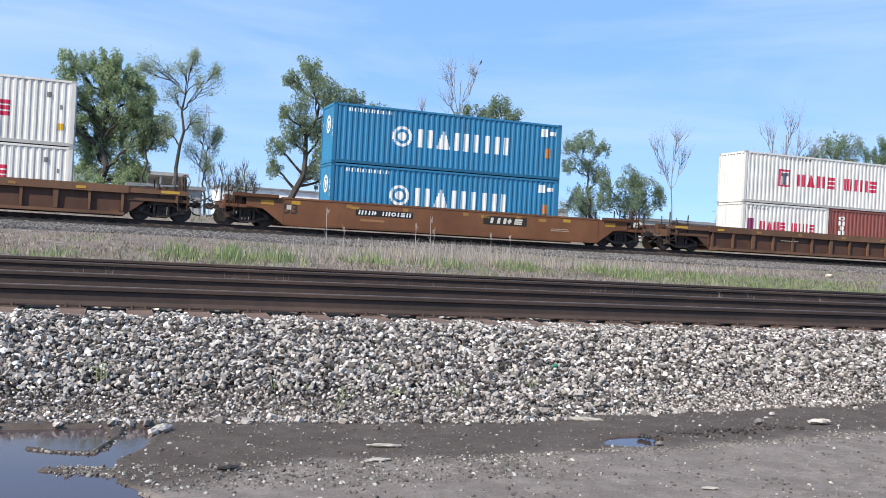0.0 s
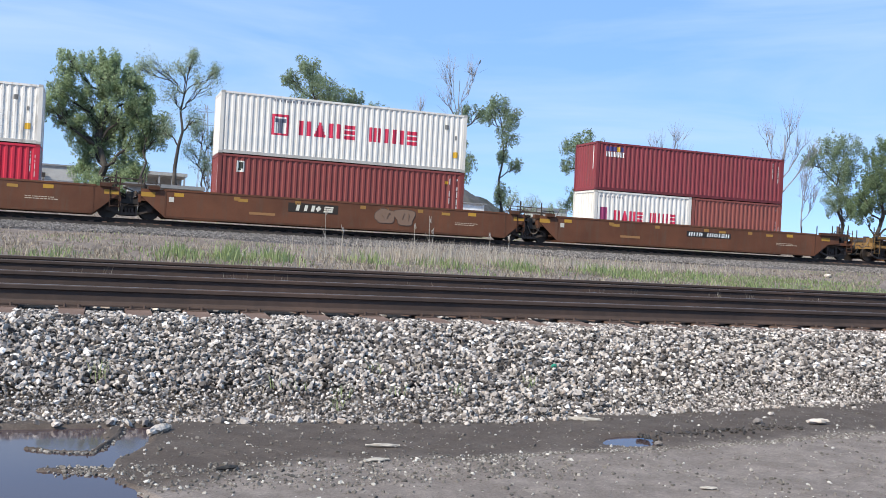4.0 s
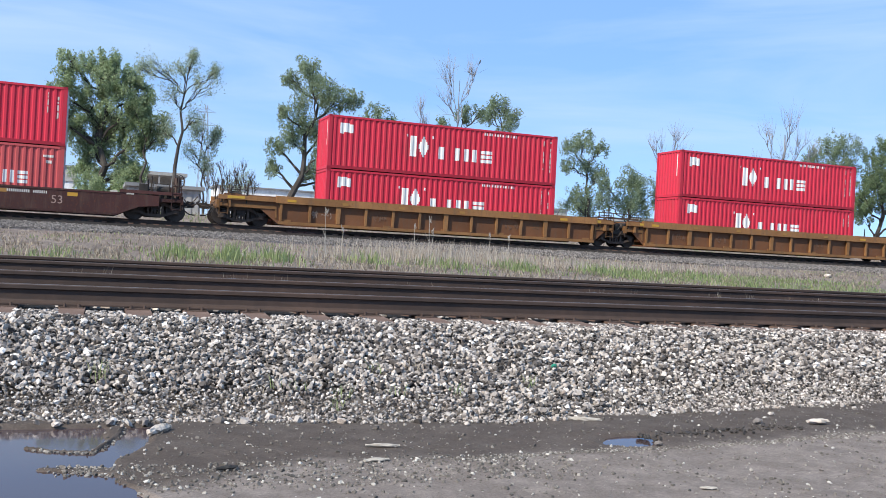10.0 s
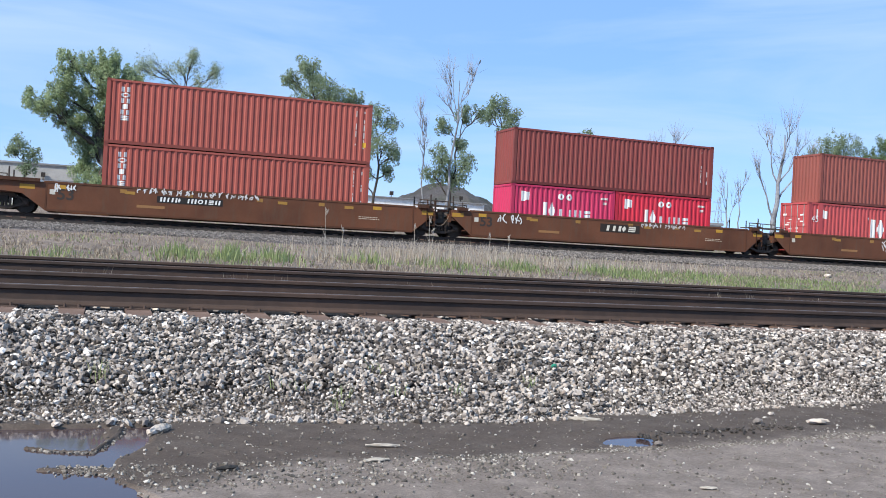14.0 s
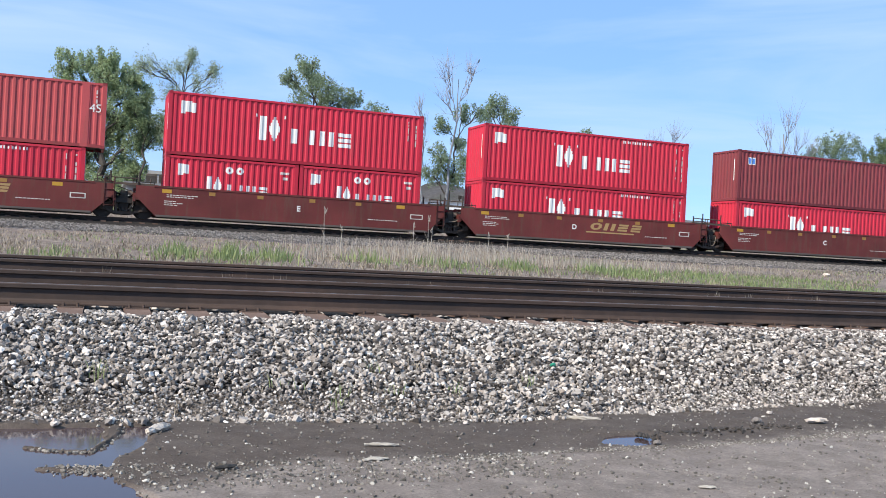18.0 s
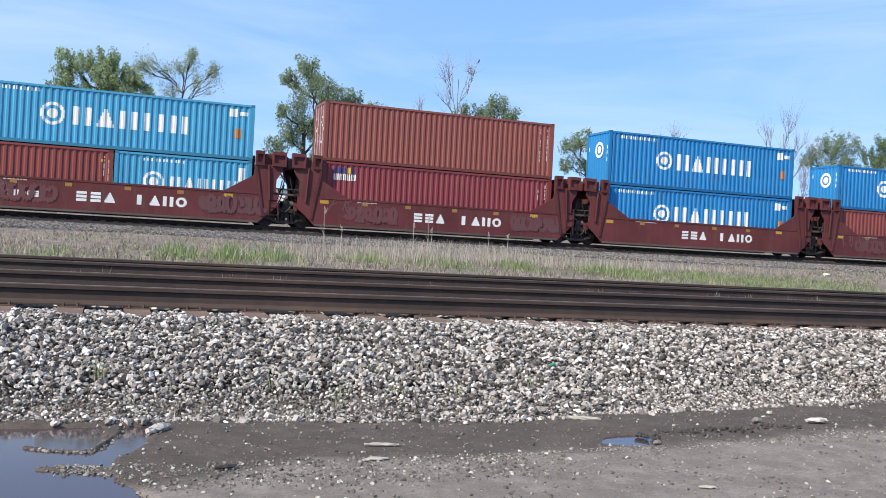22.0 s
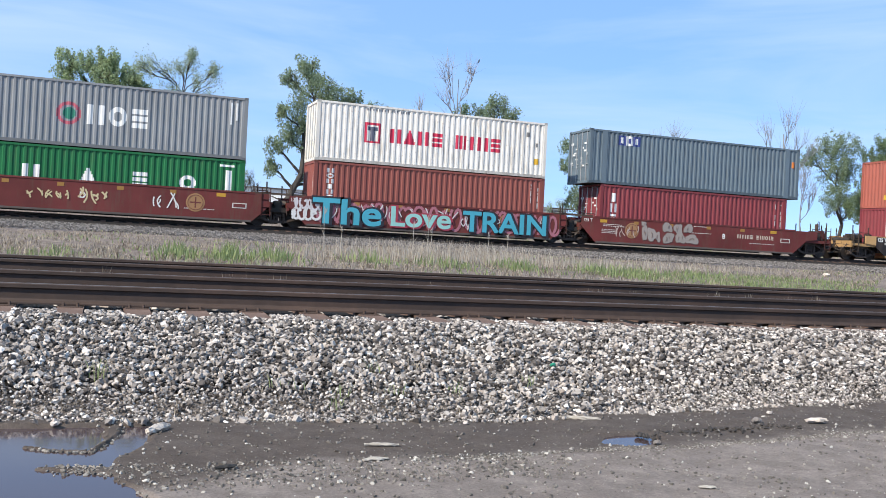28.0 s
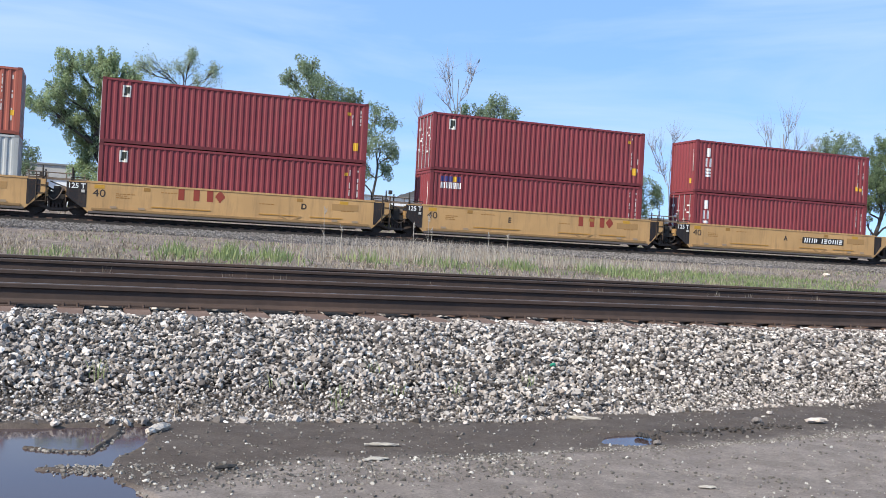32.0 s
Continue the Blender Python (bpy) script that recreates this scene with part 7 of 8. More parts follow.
def tree(x, y, lean, lobes, leaf, density, label, seed, bark=None, girth=0.26, twigs=7, name="tree", leaf_size=0.086):
    """Trunk and limbs that reach into the lobes of the crown, twigs in each lobe, and leaves about the twigs' ends.
    lobes: distance sideways, height over the ground and radius of each."""
    rnd = random.Random(seed)
    z = 1.2 if y > 70 else ground_z(y)
    ob = thing(name, label, name, "trees behind the train" if name == "tree" else "bushes behind the train", (x, y, z - 0.05))
    tips, goals = [], []
    bark = bark or M_BARK
    top = max(h for _, h, _ in lobes)
    crown_x = sum(d for d, h, r in lobes) / len(lobes)

    def limbs(bm):
        spine_end = Vector((lean if lean else crown_x * 0.7, 0, top * (0.80 if leaf else 0.97)))
        spine = branch(bm, (0, 0, 0), spine_end, girth, girth * (0.25 if leaf else 0.12), rnd, 0.035 if leaf else 0.018, 8, 8)
        for d, h, r in lobes:
            depth = rnd.uniform(-1, 1) * max(0.6, r * 0.8)
            goal = Vector((d, depth, h))
            goals.append((goal, r))
            start_h = max(0.10 * top, min(h - (0.25 if leaf else 1.3) * abs(d - crown_x) - r * 1.2, top * 0.76))
            k = min(range(len(spine)), key=lambda i: abs(spine[i].z - start_h))
            s = spine[k]
            r0 = girth * (1 - 0.75 * k / len(spine)) * 0.55
            pts = branch(bm, s, goal, max(0.03, r0 if leaf else 0.7 * r0), 0.035 if leaf else 0.022, rnd, 0.10 if leaf else 0.06, 6, 5)
            for j in range(twigs):
                a = rnd.choice(pts[2:])
                up = 0.25 if leaf else 1.5
                v = Vector((rnd.gauss(0, 1), rnd.gauss(0, 1), rnd.gauss(up, 0.9))).normalized() * r * rnd.uniform(0.45, 1.05)
                e = goal + v
                tw = branch(bm, a, e, 0.034 if leaf else 0.030, 0.012 if leaf else 0.010, rnd, 0.09, 4, 3)
                tips.append((e, r))
                tips.append((tw[2], r))
                for _ in range(2 if leaf else 4):
                    e2 = e + Vector((rnd.gauss(0, 1), rnd.gauss(0, 1), rnd.gauss(0.2 if leaf else 1.4, 1))) * r * 0.22
                    branch(bm, tw[2], e2 + (e2 - tw[2]) * (0.0 if leaf else 0.35), 0.014 if leaf else 0.014, 0.006 if leaf else 0.006, rnd, 0.05, 3, 2)
                    tips.append((e2, r))
    part("trunk", limbs, bark, ob)
    if leaf is None:
        return ob
    r = np.random.RandomState(seed)
    verts, faces = [], []
    sparse = leaf == M_LEAFPALE
    tufts = [(np.array(e), (0.30 + 0.30 * r.rand()) if sparse else 0.20 + 0.14 * r.rand(), 30 if sparse else 30) for e, rad in tips[::1 if sparse else 3]]
    if not sparse:
        for g, rad in goals:     # each lobe is a handful of upright tufts with gaps between them
            for _ in range(int(density * (0.19 + 0.21 * rad * rad)) + 2):
                v = r.normal(size=3)
                v *= rad * 0.90 * r.rand() ** 0.40 / np.linalg.norm(v)
                size = (0.22 + 0.24 * r.rand()) * min(1.25, 0.55 + 0.45 * rad)
                airy = leaf == M_LEAF
                size *= 1.22 if airy else 1.0
                tufts.append((np.array(g) + v, size, int(26 + 330 * size * size) if airy else int(40 + 620 * size * size)))
    for e, size, count in tufts:
        ball = r.normal(size=(count, 3))
        ball *= (r.rand(count, 1) ** 0.42) / np.linalg.norm(ball, axis=1)[:, None]
        p = e + ball * np.array([0.95, 0.95, 1.45]) * size
        u = r.normal(size=(count, 3)) + np.array([0, 0, -0.5])
        u /= np.linalg.norm(u, axis=1)[:, None]
        v = np.cross(u, r.normal(size=(count, 3)))
        v /= np.linalg.norm(v, axis=1)[:, None] + 1e-6
        h = (0.062 if sparse else leaf_size) * (0.55 + 0.8 * r.rand(count, 1))
        corners = np.stack([p - u * h, p + v * h * 0.6, p + u * h, p - v * h * 0.6], 1).reshape(-1, 3)
        k = len(verts)
        verts += corners.tolist()
        faces += [(k + 4 * q, k + 4 * q + 1, k + 4 * q + 2, k + 4 * q + 3) for q in range(count)]
    crown = raw_mesh("crown", verts, faces, leaf)
    place("crown", crown, ob)
    return ob


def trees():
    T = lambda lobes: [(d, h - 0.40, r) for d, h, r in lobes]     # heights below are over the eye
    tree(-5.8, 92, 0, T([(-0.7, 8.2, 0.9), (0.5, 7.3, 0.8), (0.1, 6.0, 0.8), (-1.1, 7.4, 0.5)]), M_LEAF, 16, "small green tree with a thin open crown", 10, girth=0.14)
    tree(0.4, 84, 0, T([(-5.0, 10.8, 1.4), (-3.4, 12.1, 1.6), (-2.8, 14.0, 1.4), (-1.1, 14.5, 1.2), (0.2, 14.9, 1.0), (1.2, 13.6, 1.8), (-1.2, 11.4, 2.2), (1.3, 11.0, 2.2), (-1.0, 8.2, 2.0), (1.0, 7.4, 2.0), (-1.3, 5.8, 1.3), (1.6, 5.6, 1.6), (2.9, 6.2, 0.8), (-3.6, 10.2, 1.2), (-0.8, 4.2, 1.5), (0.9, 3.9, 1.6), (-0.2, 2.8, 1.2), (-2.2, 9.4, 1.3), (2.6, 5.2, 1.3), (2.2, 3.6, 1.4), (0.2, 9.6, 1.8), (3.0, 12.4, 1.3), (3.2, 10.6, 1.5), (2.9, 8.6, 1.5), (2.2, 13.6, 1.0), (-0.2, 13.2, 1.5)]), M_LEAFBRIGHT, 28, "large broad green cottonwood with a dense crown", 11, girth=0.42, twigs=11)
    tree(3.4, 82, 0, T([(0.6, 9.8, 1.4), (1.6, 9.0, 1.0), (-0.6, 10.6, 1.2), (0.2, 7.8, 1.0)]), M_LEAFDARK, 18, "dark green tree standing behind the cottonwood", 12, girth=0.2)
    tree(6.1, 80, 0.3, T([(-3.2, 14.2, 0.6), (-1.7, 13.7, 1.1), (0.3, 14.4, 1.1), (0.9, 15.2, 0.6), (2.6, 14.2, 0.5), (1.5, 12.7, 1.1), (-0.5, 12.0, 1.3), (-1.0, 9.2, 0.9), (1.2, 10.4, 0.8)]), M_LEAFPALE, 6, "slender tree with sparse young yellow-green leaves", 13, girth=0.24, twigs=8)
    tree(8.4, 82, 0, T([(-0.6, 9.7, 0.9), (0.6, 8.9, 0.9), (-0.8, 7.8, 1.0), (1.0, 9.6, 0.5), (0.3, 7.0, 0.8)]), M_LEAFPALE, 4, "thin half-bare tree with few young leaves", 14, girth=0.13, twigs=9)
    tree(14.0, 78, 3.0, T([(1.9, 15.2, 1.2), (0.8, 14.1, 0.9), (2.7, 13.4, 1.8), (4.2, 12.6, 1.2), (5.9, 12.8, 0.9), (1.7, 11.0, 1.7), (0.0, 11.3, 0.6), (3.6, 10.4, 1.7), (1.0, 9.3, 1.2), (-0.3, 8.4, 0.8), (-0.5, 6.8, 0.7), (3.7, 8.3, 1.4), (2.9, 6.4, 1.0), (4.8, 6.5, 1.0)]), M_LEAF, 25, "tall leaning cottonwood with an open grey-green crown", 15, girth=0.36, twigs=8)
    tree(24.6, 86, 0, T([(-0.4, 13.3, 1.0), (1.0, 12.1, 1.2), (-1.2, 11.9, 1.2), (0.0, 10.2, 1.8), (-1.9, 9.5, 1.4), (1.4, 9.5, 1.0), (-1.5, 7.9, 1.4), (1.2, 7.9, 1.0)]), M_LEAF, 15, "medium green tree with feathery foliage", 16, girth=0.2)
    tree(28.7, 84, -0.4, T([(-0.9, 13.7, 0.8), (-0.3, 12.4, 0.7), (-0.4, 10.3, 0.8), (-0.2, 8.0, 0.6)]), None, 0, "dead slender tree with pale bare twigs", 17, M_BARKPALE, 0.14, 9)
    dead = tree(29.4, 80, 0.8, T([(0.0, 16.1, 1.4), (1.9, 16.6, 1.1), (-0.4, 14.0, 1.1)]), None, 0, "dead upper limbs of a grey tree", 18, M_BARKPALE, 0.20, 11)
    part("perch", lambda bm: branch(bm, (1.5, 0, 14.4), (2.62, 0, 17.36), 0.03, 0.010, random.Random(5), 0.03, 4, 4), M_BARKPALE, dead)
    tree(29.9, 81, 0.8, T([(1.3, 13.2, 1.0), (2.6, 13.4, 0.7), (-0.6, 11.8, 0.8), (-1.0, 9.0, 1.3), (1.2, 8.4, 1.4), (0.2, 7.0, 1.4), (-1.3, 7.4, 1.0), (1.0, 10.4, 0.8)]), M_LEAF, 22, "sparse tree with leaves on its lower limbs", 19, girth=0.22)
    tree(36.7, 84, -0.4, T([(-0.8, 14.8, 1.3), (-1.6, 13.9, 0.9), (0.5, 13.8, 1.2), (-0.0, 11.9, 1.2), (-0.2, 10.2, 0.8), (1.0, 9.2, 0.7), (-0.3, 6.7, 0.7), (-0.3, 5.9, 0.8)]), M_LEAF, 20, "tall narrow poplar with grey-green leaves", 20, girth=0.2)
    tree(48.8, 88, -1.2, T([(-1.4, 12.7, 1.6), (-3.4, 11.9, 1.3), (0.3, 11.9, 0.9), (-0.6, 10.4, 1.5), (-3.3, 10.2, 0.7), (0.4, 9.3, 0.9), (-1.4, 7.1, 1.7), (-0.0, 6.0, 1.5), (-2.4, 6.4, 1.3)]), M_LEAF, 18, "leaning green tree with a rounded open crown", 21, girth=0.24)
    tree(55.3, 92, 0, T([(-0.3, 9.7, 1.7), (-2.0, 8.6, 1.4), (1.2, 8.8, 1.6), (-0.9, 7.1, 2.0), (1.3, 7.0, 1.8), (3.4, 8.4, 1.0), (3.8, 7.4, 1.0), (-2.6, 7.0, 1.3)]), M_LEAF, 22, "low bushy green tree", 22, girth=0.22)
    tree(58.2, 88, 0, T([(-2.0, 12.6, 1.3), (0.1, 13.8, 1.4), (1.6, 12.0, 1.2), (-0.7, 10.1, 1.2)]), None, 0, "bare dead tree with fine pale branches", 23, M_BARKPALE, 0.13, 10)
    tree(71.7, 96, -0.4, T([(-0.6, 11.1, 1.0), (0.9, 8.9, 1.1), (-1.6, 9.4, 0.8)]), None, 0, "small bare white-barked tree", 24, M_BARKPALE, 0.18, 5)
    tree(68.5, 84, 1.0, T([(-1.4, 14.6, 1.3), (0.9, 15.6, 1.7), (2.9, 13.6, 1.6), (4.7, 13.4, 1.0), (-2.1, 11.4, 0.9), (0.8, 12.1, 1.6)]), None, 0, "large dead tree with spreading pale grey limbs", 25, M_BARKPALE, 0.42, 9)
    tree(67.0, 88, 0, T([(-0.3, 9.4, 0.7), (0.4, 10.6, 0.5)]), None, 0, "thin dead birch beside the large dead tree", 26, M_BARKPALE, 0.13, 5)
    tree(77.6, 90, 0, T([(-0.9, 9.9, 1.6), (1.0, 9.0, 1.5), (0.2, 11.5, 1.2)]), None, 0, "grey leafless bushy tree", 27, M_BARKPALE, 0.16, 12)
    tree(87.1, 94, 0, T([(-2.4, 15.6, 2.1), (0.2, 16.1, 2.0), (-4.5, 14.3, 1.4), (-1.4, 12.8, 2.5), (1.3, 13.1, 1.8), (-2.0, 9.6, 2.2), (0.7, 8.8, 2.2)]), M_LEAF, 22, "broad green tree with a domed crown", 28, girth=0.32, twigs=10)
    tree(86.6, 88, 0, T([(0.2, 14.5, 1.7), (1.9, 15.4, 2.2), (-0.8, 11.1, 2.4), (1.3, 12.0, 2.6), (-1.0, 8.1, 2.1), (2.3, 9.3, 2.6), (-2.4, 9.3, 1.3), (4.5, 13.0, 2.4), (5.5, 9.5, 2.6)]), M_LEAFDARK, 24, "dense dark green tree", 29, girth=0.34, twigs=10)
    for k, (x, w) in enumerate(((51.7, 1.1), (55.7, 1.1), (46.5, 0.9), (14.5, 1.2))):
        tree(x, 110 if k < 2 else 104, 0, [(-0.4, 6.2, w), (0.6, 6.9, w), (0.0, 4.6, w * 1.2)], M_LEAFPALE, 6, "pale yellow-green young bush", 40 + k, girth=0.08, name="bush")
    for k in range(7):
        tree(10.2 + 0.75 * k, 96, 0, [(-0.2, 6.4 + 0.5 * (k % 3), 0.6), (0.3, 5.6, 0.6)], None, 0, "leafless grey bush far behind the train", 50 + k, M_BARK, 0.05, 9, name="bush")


# ---------------------------------------------------------------- buildings and distance
def wall_run(parent, x0, x1, y, z0, z1, material, courses, pitch):
    """A masonry or panel front: pieces in courses with recessed joints."""
    h = (z1 - z0) / courses
    part("wall", lambda bm: bx(bm, x0, x1, y, y + 8, z0, z1), material, parent)

    def pieces(bm):
        for c in range(courses):
            x = x0 + (0.5 * pitch if c % 2 else 0.0)
            while x < x1 - 0.1:
                bx(bm, x + 0.03, min(x + pitch, x1) - 0.03, y - 0.05, y + 0.02, z0 + c * h + 0.03, z0 + (c + 1) * h - 0.03)
                x += pitch
    part("masonry", pieces, material, parent)["kind"] = "stuff"


def lamp_bracket(parent, x, y, z):
    part("wall_lamp", lambda bm: (bx(bm, x - 0.25, x + 0.25, y - 0.5, y - 0.1, z + 0.1, z + 0.65), tube(bm, (x, y - 0.2, z - 0.3), (x, y - 0.2, z + 0.2), 0.06, 0.06, 6)), M_DARK, parent)


def distance():
    b = thing("warehouse", "long low white block warehouse with a flat roof", "building")
    wall_run(b, 15.9, 56.0, 135, 1.2, 8.95, M_LIGHTWALL, 11, 1.2)
    part("roof", lambda bm: bx(bm, 15.6, 56.3, 134.6, 144, 8.95, 9.12), M_ROOF, b)
    for x in (18.5, 29.5, 41.0, 52.0):
        lamp_bracket(b, x, 135, 9.3)
    b = thing("warehouse", "white warehouse with a grey sheet-metal upper wall", "building")
    wall_run(b, -40.0, -2.6, 130, 1.2, 7.9, M_LIGHTWALL, 6, 2.4)
    part("upper_wall", lambda bm: bx(bm, -40.2, -2.4, 129.8, 138, 7.9, 9.7), M_GREYWALL, b)
    part("roof", lambda bm: bx(bm, -40.4, -2.2, 129.6, 138.4, 9.7, 9.9), M_ROOF, b)
    lamp_bracket(b, -6.2, 129.7, 8.1)
    b = thing("shed", "low grey sheet-metal shed with a dark flat roof", "building")
    part("wall", lambda bm: bx(bm, 1.9, 6.3, 62, 66, 1.3, 4.4), M_GREYWALL, b)
    for x in np.arange(1.9, 6.0, 0.44):
        part("wall_rib", lambda bm: bx(bm, x, x + 0.30, 61.95, 61.998, 1.3, 4.4), M_GREYWALL, b)
    part("roof", lambda bm: bx(bm, 1.7, 6.5, 61.7, 66.3, 4.4, 4.62), M_ROOF, b)
    b = thing("loading_shelter", "flat-roofed pale shelter on thin posts", "building")
    part("roof", lambda bm: bx(bm, 3.6, 9.6, 110, 116, 8.25, 8.62), M_GREYWALL, b)
    part("back_wall", lambda bm: bx(bm, 3.8, 9.4, 115, 115.3, 1.2, 8.25), M_GREYWALL, b)
    for x in (3.8, 5.2, 6.6, 8.0, 9.3):
        part("post", lambda bm: bx(bm, x - 0.09, x + 0.09, 110.1, 110.3, 1.2, 8.25), M_ROOF, b)
    for x, x2, y, z, text in ((93.0, 110.5, 150, 9.5, "low blue-grey storage building far off"), (97.5, 104.0, 200, 13.0, "pale distant building beyond the bushes")):
        b = thing("distant_building", text, "building")
        part("wall", lambda bm: bx(bm, x, x2, y, y + 10, 1.2, z - 0.5), M_GREYWALL, b)
        part("roof", lambda bm: bx(bm, x - 0.3, x2 + 0.3, y - 0.3, y + 10.3, z - 0.5, z), M_ROOF, b)
        for k in range(5):
            part("door", lambda bm: bx(bm, x + 1 + k * (x2 - x - 2) / 5, x + 2.0 + k * (x2 - x - 2) / 5, y - 0.08, y, 1.2, z - 2.0), M_ROOF, b)
    # a dark heap of soil on the skyline
    n1, n2 = 60, 24
    verts, faces = [], []
    for j in range(n2):
        for i in range(n1):
            u, v = i / (n1 - 1) * 2 - 1, j / (n2 - 1) * 2 - 1
            x, y = 103.5 + 36 * u, 285 + 30 * v
            h = max(0.0, 1 - abs(u) ** 1.4) * max(0.0, 1 - v * v) ** 0.5
            h *= 0.90 + 0.10 * noise.noise((u * 4, v * 4, 1)) + 0.05 * noise.noise((u * 12, v * 12, 2))
            verts.append((x, y, 1.0 + 24.5 * h))
    faces = [(j * n1 + i, j * n1 + i + 1, (j + 1) * n1 + i + 1, (j + 1) * n1 + i) for j in range(n2 - 1) for i in range(n1 - 1)]
    tagged(new("soil_mound", raw_mesh("soil_mound", verts, faces, M_HILL, True)), "tall dark grey heap of soil beyond the warehouse", "heap")
    for x, y, top in ((39.0, 380, 54.0), (307.3, 420, 38.0)):
        p = thing("power_pylon", "tall grey steel lattice power pylon far off", "pylon", "power pylons", (x, y, 1.2))
        for sx in (-1, 1):
            for sy in (-1, 1):
                part("leg", lambda bm: tube(bm, (sx * 3.2, sy * 3.2, 0), (sx * 0.4, sy * 0.4, top - 1.2), 0.16, 0.10, 4), M_STEELFAR, p)
        for k in range(9):
            f0, f1 = k / 9, (k + 1) / 9
            w0, w1 = 3.2 - 2.8 * f0, 3.2 - 2.8 * f1
            part("brace", lambda bm: (tube(bm, (-w0, -w0, f0 * (top - 1.2)), (w1, -w1, f1 * (top - 1.2)), 0.09, 0.09, 4), tube(bm, (w0, -w0, f0 * (top - 1.2)), (-w1, -w1, f1 * (top - 1.2)), 0.09, 0.09, 4)), M_STEELFAR, p)
        for z, w in ((top - 4, 3.6), (top - 9, 4.6), (top - 14, 3.8)):
            part("cross_arm", lambda bm: (tube(bm, (-w, 0, z), (w, 0, z), 0.10, 0.10, 4), tube(bm, (-w, 0, z), (0, 0, z + 1.6), 0.07, 0.07, 4), tube(bm, (w, 0, z), (0, 0, z + 1.6), 0.07, 0.07, 4)), M_STEELFAR, p)


# ---------------------------------------------------------------- litter
def litter():
    def lump(name, x, y, sx, sy, sz, turn, material, label, category, seed, z=0.0):
        r = random.Random(seed)
        if y < 7:
            x, y, z = x * NEARER, y * NEARER, DIRT + z
        ob = thing(name, label, category, at=(x, y, z))
        ob.rotation_euler = (0, 0, radians(turn))

        def build(bm):
            pts = []
            for k in range(9):
                f = k / 8
                w = math.sin(math.pi * min(0.93, max(0.10, f))) ** 0.5
                pts.append([(sx * (f - 0.5), sy * 0.5 * w * math.cos(a) + 0.12 * sy * r.uniform(-1, 1), max(0.0, sz * 0.5 * (1 + w * math.sin(a)) + 0.14 * sz * r.uniform(-1, 1))) for a in (j * math.tau / 8 for j in range(8))])
            rings = [[bm.verts.new(p) for p in ring_] for ring_ in pts]
            for p, q in zip(rings, rings[1:]):
                for j in range(8):
                    bm.faces.new((p[j], p[(j + 1) % 8], q[(j + 1) % 8], q[j]))
            bm.faces.new(rings[0][::-1])
            bm.faces.new(rings[-1])
        part("body", build, material, ob)
        return ob

    o = lump("crushed_bottle", 0.462, 6.36, 0.20, 0.055, 0.05, 48, M_DIRTYWHITE, "crushed dirty white plastic bottle at the puddle's edge", "bottle", 1)
    part("cap", lambda bm: tube(bm, (-0.098, 0, 0.024), (-0.083, 0, 0.024), 0.011, 0.011, 10), M_PALEWOOD, o)
    lump("wood_scrap", 1.79, 5.79, 0.20, 0.035, 0.022, -8, M_PALEWOOD, "pale weathered wood scrap lying on wet dirt", "wood scrap", 2)
    lump("wood_scrap", 1.64, 5.41, 0.15, 0.05, 0.016, 12, M_PALEWOOD, "short flat pale wood chip on the dirt", "wood scrap", 3)
    lump("dark_stick", 0.755, 5.31, 0.125, 0.03, 0.022, 24, M_BLACKWOOD, "wet black stick beside the puddle", "stick", 4)
    lump("wood_scrap", 3.66, 6.56, 0.24, 0.05, 0.03, -24, M_PALEWOOD, "broken pale board end at the ballast's foot", "wood scrap", 5)
    lump("crushed_carton", 5.69, 6.30, 0.18, 0.075, 0.04, -4, M_DIRTYWHITE, "flattened dirty white carton on the damp dirt", "carton", 6)
    lump("pale_stone", 5.11, 6.33, 0.07, 0.05, 0.045, 0, M_STONE_ONE, "single round pale stone on damp dirt", "stone", 7)
    lump("wood_scrap", 3.32, 4.50, 0.09, 0.045, 0.014, -10, M_PALEWOOD, "small pale chip pressed into the dirt", "wood scrap", 8)
    lump("pale_stone", 3.73, 5.64, 0.05, 0.04, 0.03, 0, M_STONE_ONE, "small white stone beside the puddle", "stone", 9)
    lump("paper_scrap", 3.15, 21.5, 0.14, 0.10, 0.18, 30, M_DIRTYWHITE, "crumpled white paper caught in the grass", "paper", 10, ground_height(3.15, 21.5))
    lump("white_box", 24.5, 27.0, 0.26, 0.16, 0.14, 0, M_DIRTYWHITE, "small white box lying in the grass", "box", 11, ground_height(24.5, 27.0))
    M_GREENGLASS = plain("green_glass", (0.02, 0.20, 0.12), (0.03, 0.26, 0.16), 20.0, 0.2)
    lump("green_bottle", 3.62, 7.05, 0.08, 0.04, 0.035, 35, M_GREENGLASS, "green bottle lying among the ballast stones", "bottle", 12, bed_z(3.62, 7.05) + 0.04)
    weed(0.09, 6.85, 0.27, 0.15, 14, M_GREENGRASS, "small green weed among the stones", 21)
    weed(2.39, 6.98, 0.32, 0.12, 16, M_DRYGRASS, "small yellowed weed among the stones", 22)
    for k, (x, y, z) in enumerate(((2.08, 6.48, 0.22), (1.66, 6.44, 0.21), (1.33, 6.58, 0.24), (1.57, 6.24, 0.16), (2.03, 6.91, 0.31), (2.51, 6.47, 0.22), (3.21, 6.62, 0.25))):
        weed(x, y, z + 0.01, 0.09, 9, M_GREENGRASS, "thin green sprig between the ballast stones", 23 + k)
    for k, (x, y, h) in enumerate(((7.0, 30.0, 1.35), (10.0, 30.0, 0.95), (10.4, 29.6, 1.25), (10.7, 30.2, 0.8), (12.7, 30.0, 0.75), (13.6, 30.4, 0.7), (6.8, 27.0, 0.8))):
        reed(x, y, h, 100 + k)


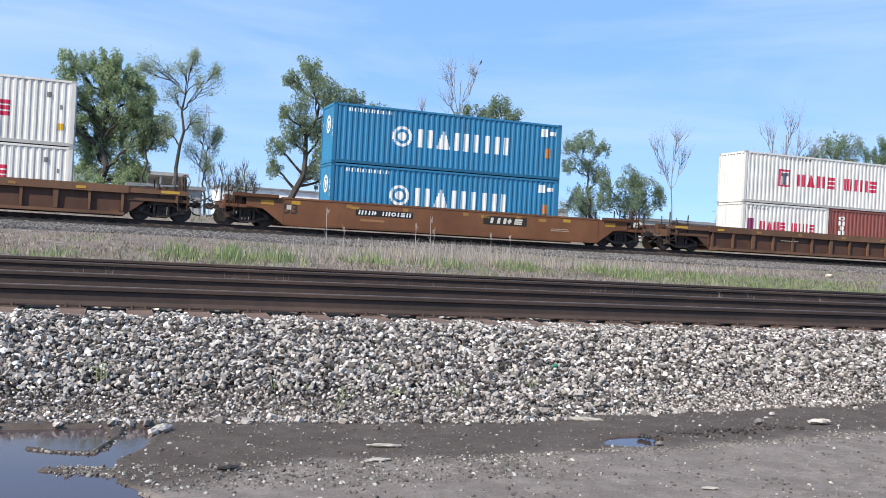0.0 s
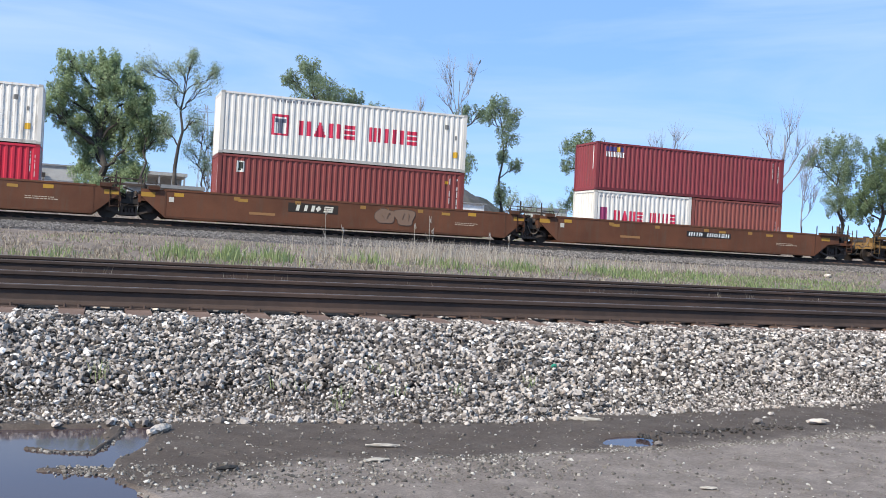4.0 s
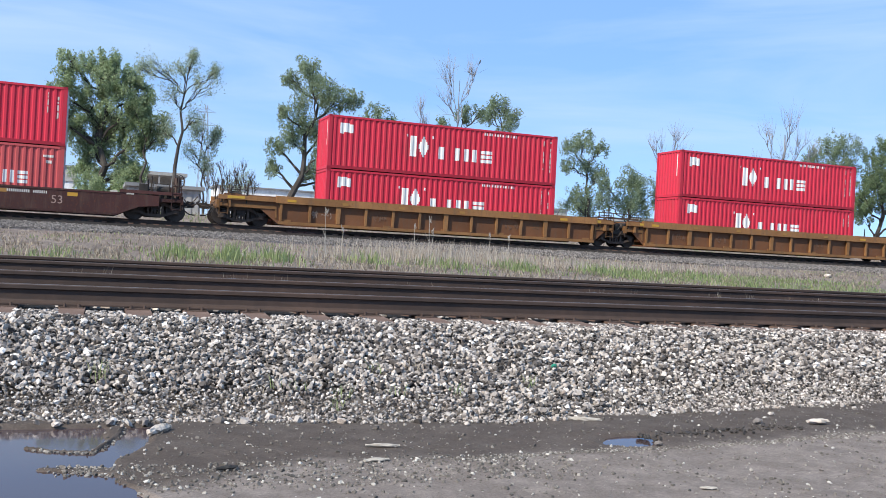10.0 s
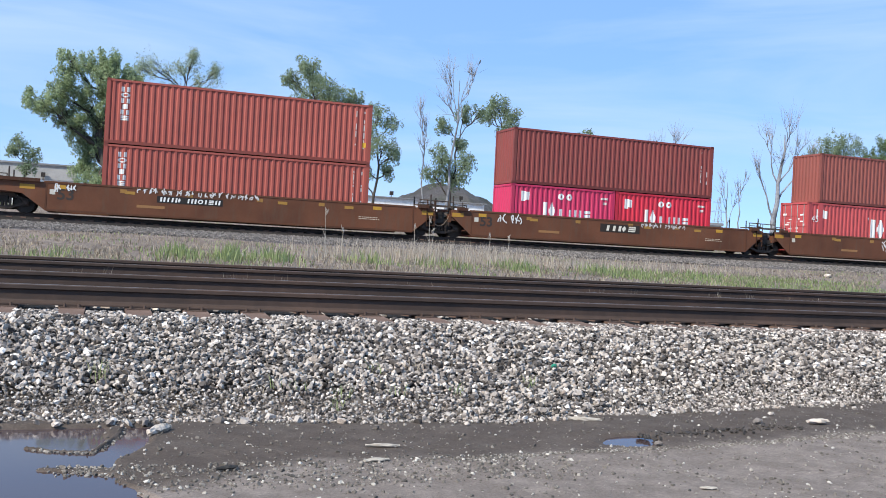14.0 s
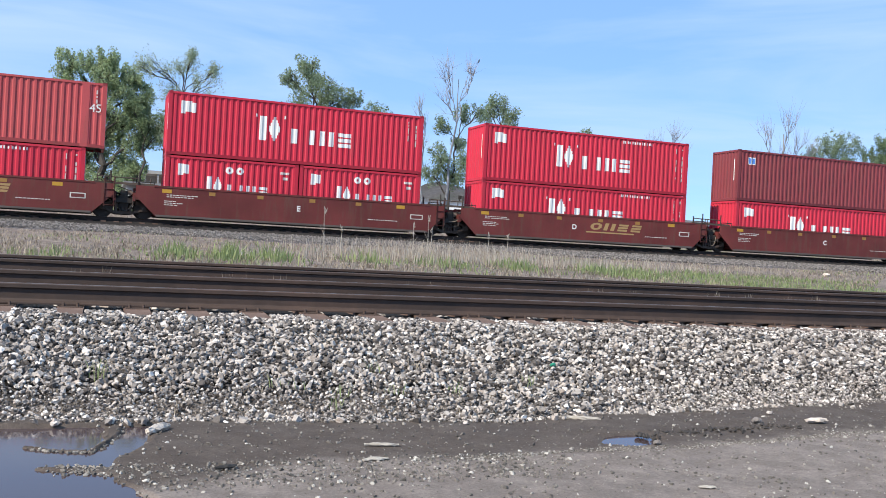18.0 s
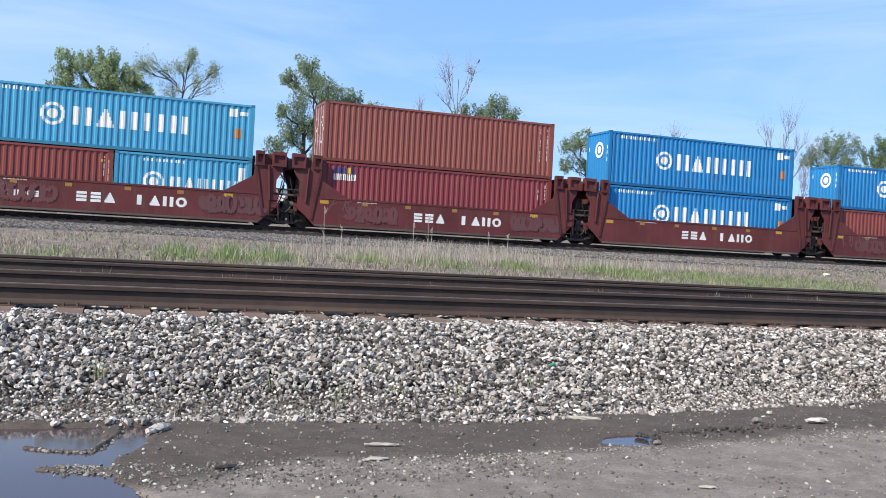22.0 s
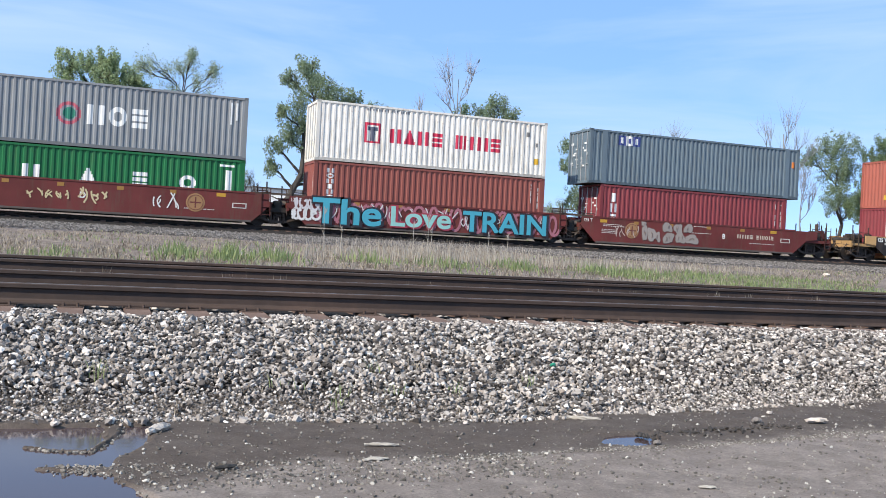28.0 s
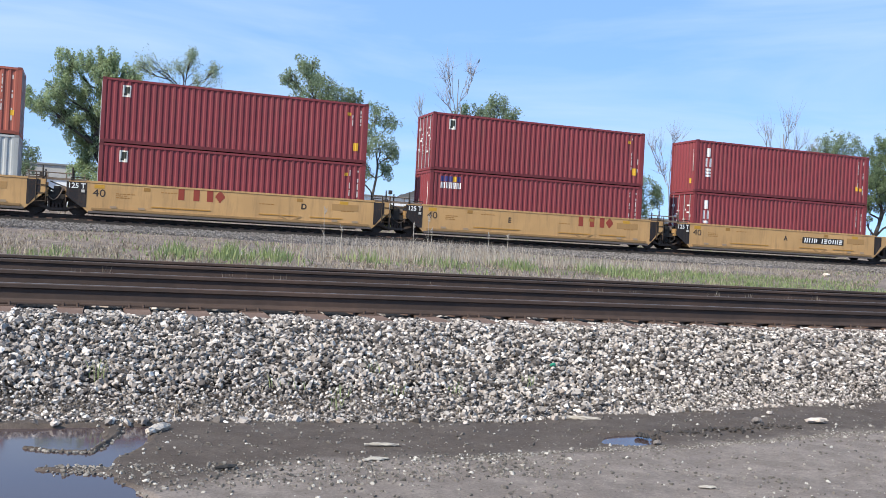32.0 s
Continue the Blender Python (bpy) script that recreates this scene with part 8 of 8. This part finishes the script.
def bird(x, y, z):
    """A small dark bird on a bare twig."""
    ob = thing("bird", "small dark bird perched on a bare dead twig", "bird", at=(x, y, z))
    part("body", lambda bm: (tube(bm, (0, 0, 0.03), (0.05, 0, 0.14), 0.05, 0.075, 8), tube(bm, (0.05, 0, 0.14), (0.09, 0, 0.25), 0.075, 0.035, 8)), M_HOSE, ob)
    part("head", lambda bm: (tube(bm, (0.09, 0, 0.24), (0.11, 0, 0.31), 0.045, 0.03, 8), tube(bm, (0.12, 0, 0.285), (0.18, 0, 0.28), 0.014, 0.003, 5)), M_HOSE, ob)
    part("tail", lambda bm: prism(bm, [(0.0, 0.06), (0.02, 0.02), (-0.13, -0.12), (-0.16, -0.08)], -0.03, 0.03), M_HOSE, ob)
    for sy in (-0.02, 0.02):
        part("leg", lambda bm: tube(bm, (0.03, sy, 0.07), (0.03, sy, -0.02), 0.006, 0.006, 4), M_HOSE, ob)


train()
build_ground()
near_bed()
gravel()
far_bed()
tracks()
grass()
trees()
distance()
litter()
bird(32.0, 80, 18.53)


# ---------------------------------------------------------------- the train rolls past
def run(t):
    """How far the train has rolled at t seconds; it gathers a little speed."""
    return 18.1 * t + 0.0155 * t * t


def when(d):
    """The moment at which the train has rolled d metres."""
    return (-18.1 + math.sqrt(18.1 ** 2 + 4 * 0.0155 * d)) / (2 * 0.0155) if d > 0 else d / 18.1


def wheel_rows(u, sx, sy):
    """A wheel turns by the way it rolls while it passes the stretch of track that can be seen."""
    t0, t1 = max(0.0, when(u - 62)), min(32.0, when(u + 12))
    if t1 <= t0:
        return [(t, pose(sx, sy * 0.77, 0.42, 0, 0, 0 if sy < 0 else 180)) for t in (0, 32)]
    ts = [t0 + (t1 - t0) * k / math.ceil((t1 - t0) / 0.0333) for k in range(math.ceil((t1 - t0) / 0.0333) + 1)]
    ts = ([0.0] if t0 > 0 else []) + ts + ([32.0] if t1 < 32 else [])
    turn = lambda t: math.degrees((run(min(max(t, t0), t1)) - run(t0)) / 0.42)
    return [(t, pose(sx, sy * 0.77, 0.42, 0, sy * turn(t), 0 if sy < 0 else 180)) for t in ts]


def motions():
    for ob, u, z in RIDERS:
        walk(ob, [(t, pose(u - run(t), TRACK_Y, RAIL_Z + z)) for t in (*range(0, 32, 2), 32)])

    along = {ob: u for ob, u, z in RIDERS}
    for car, x, sx, sy, wheel in WHEELS:
        walk(wheel, wheel_rows(along[car] + x + sx, sx, sy))


motions()
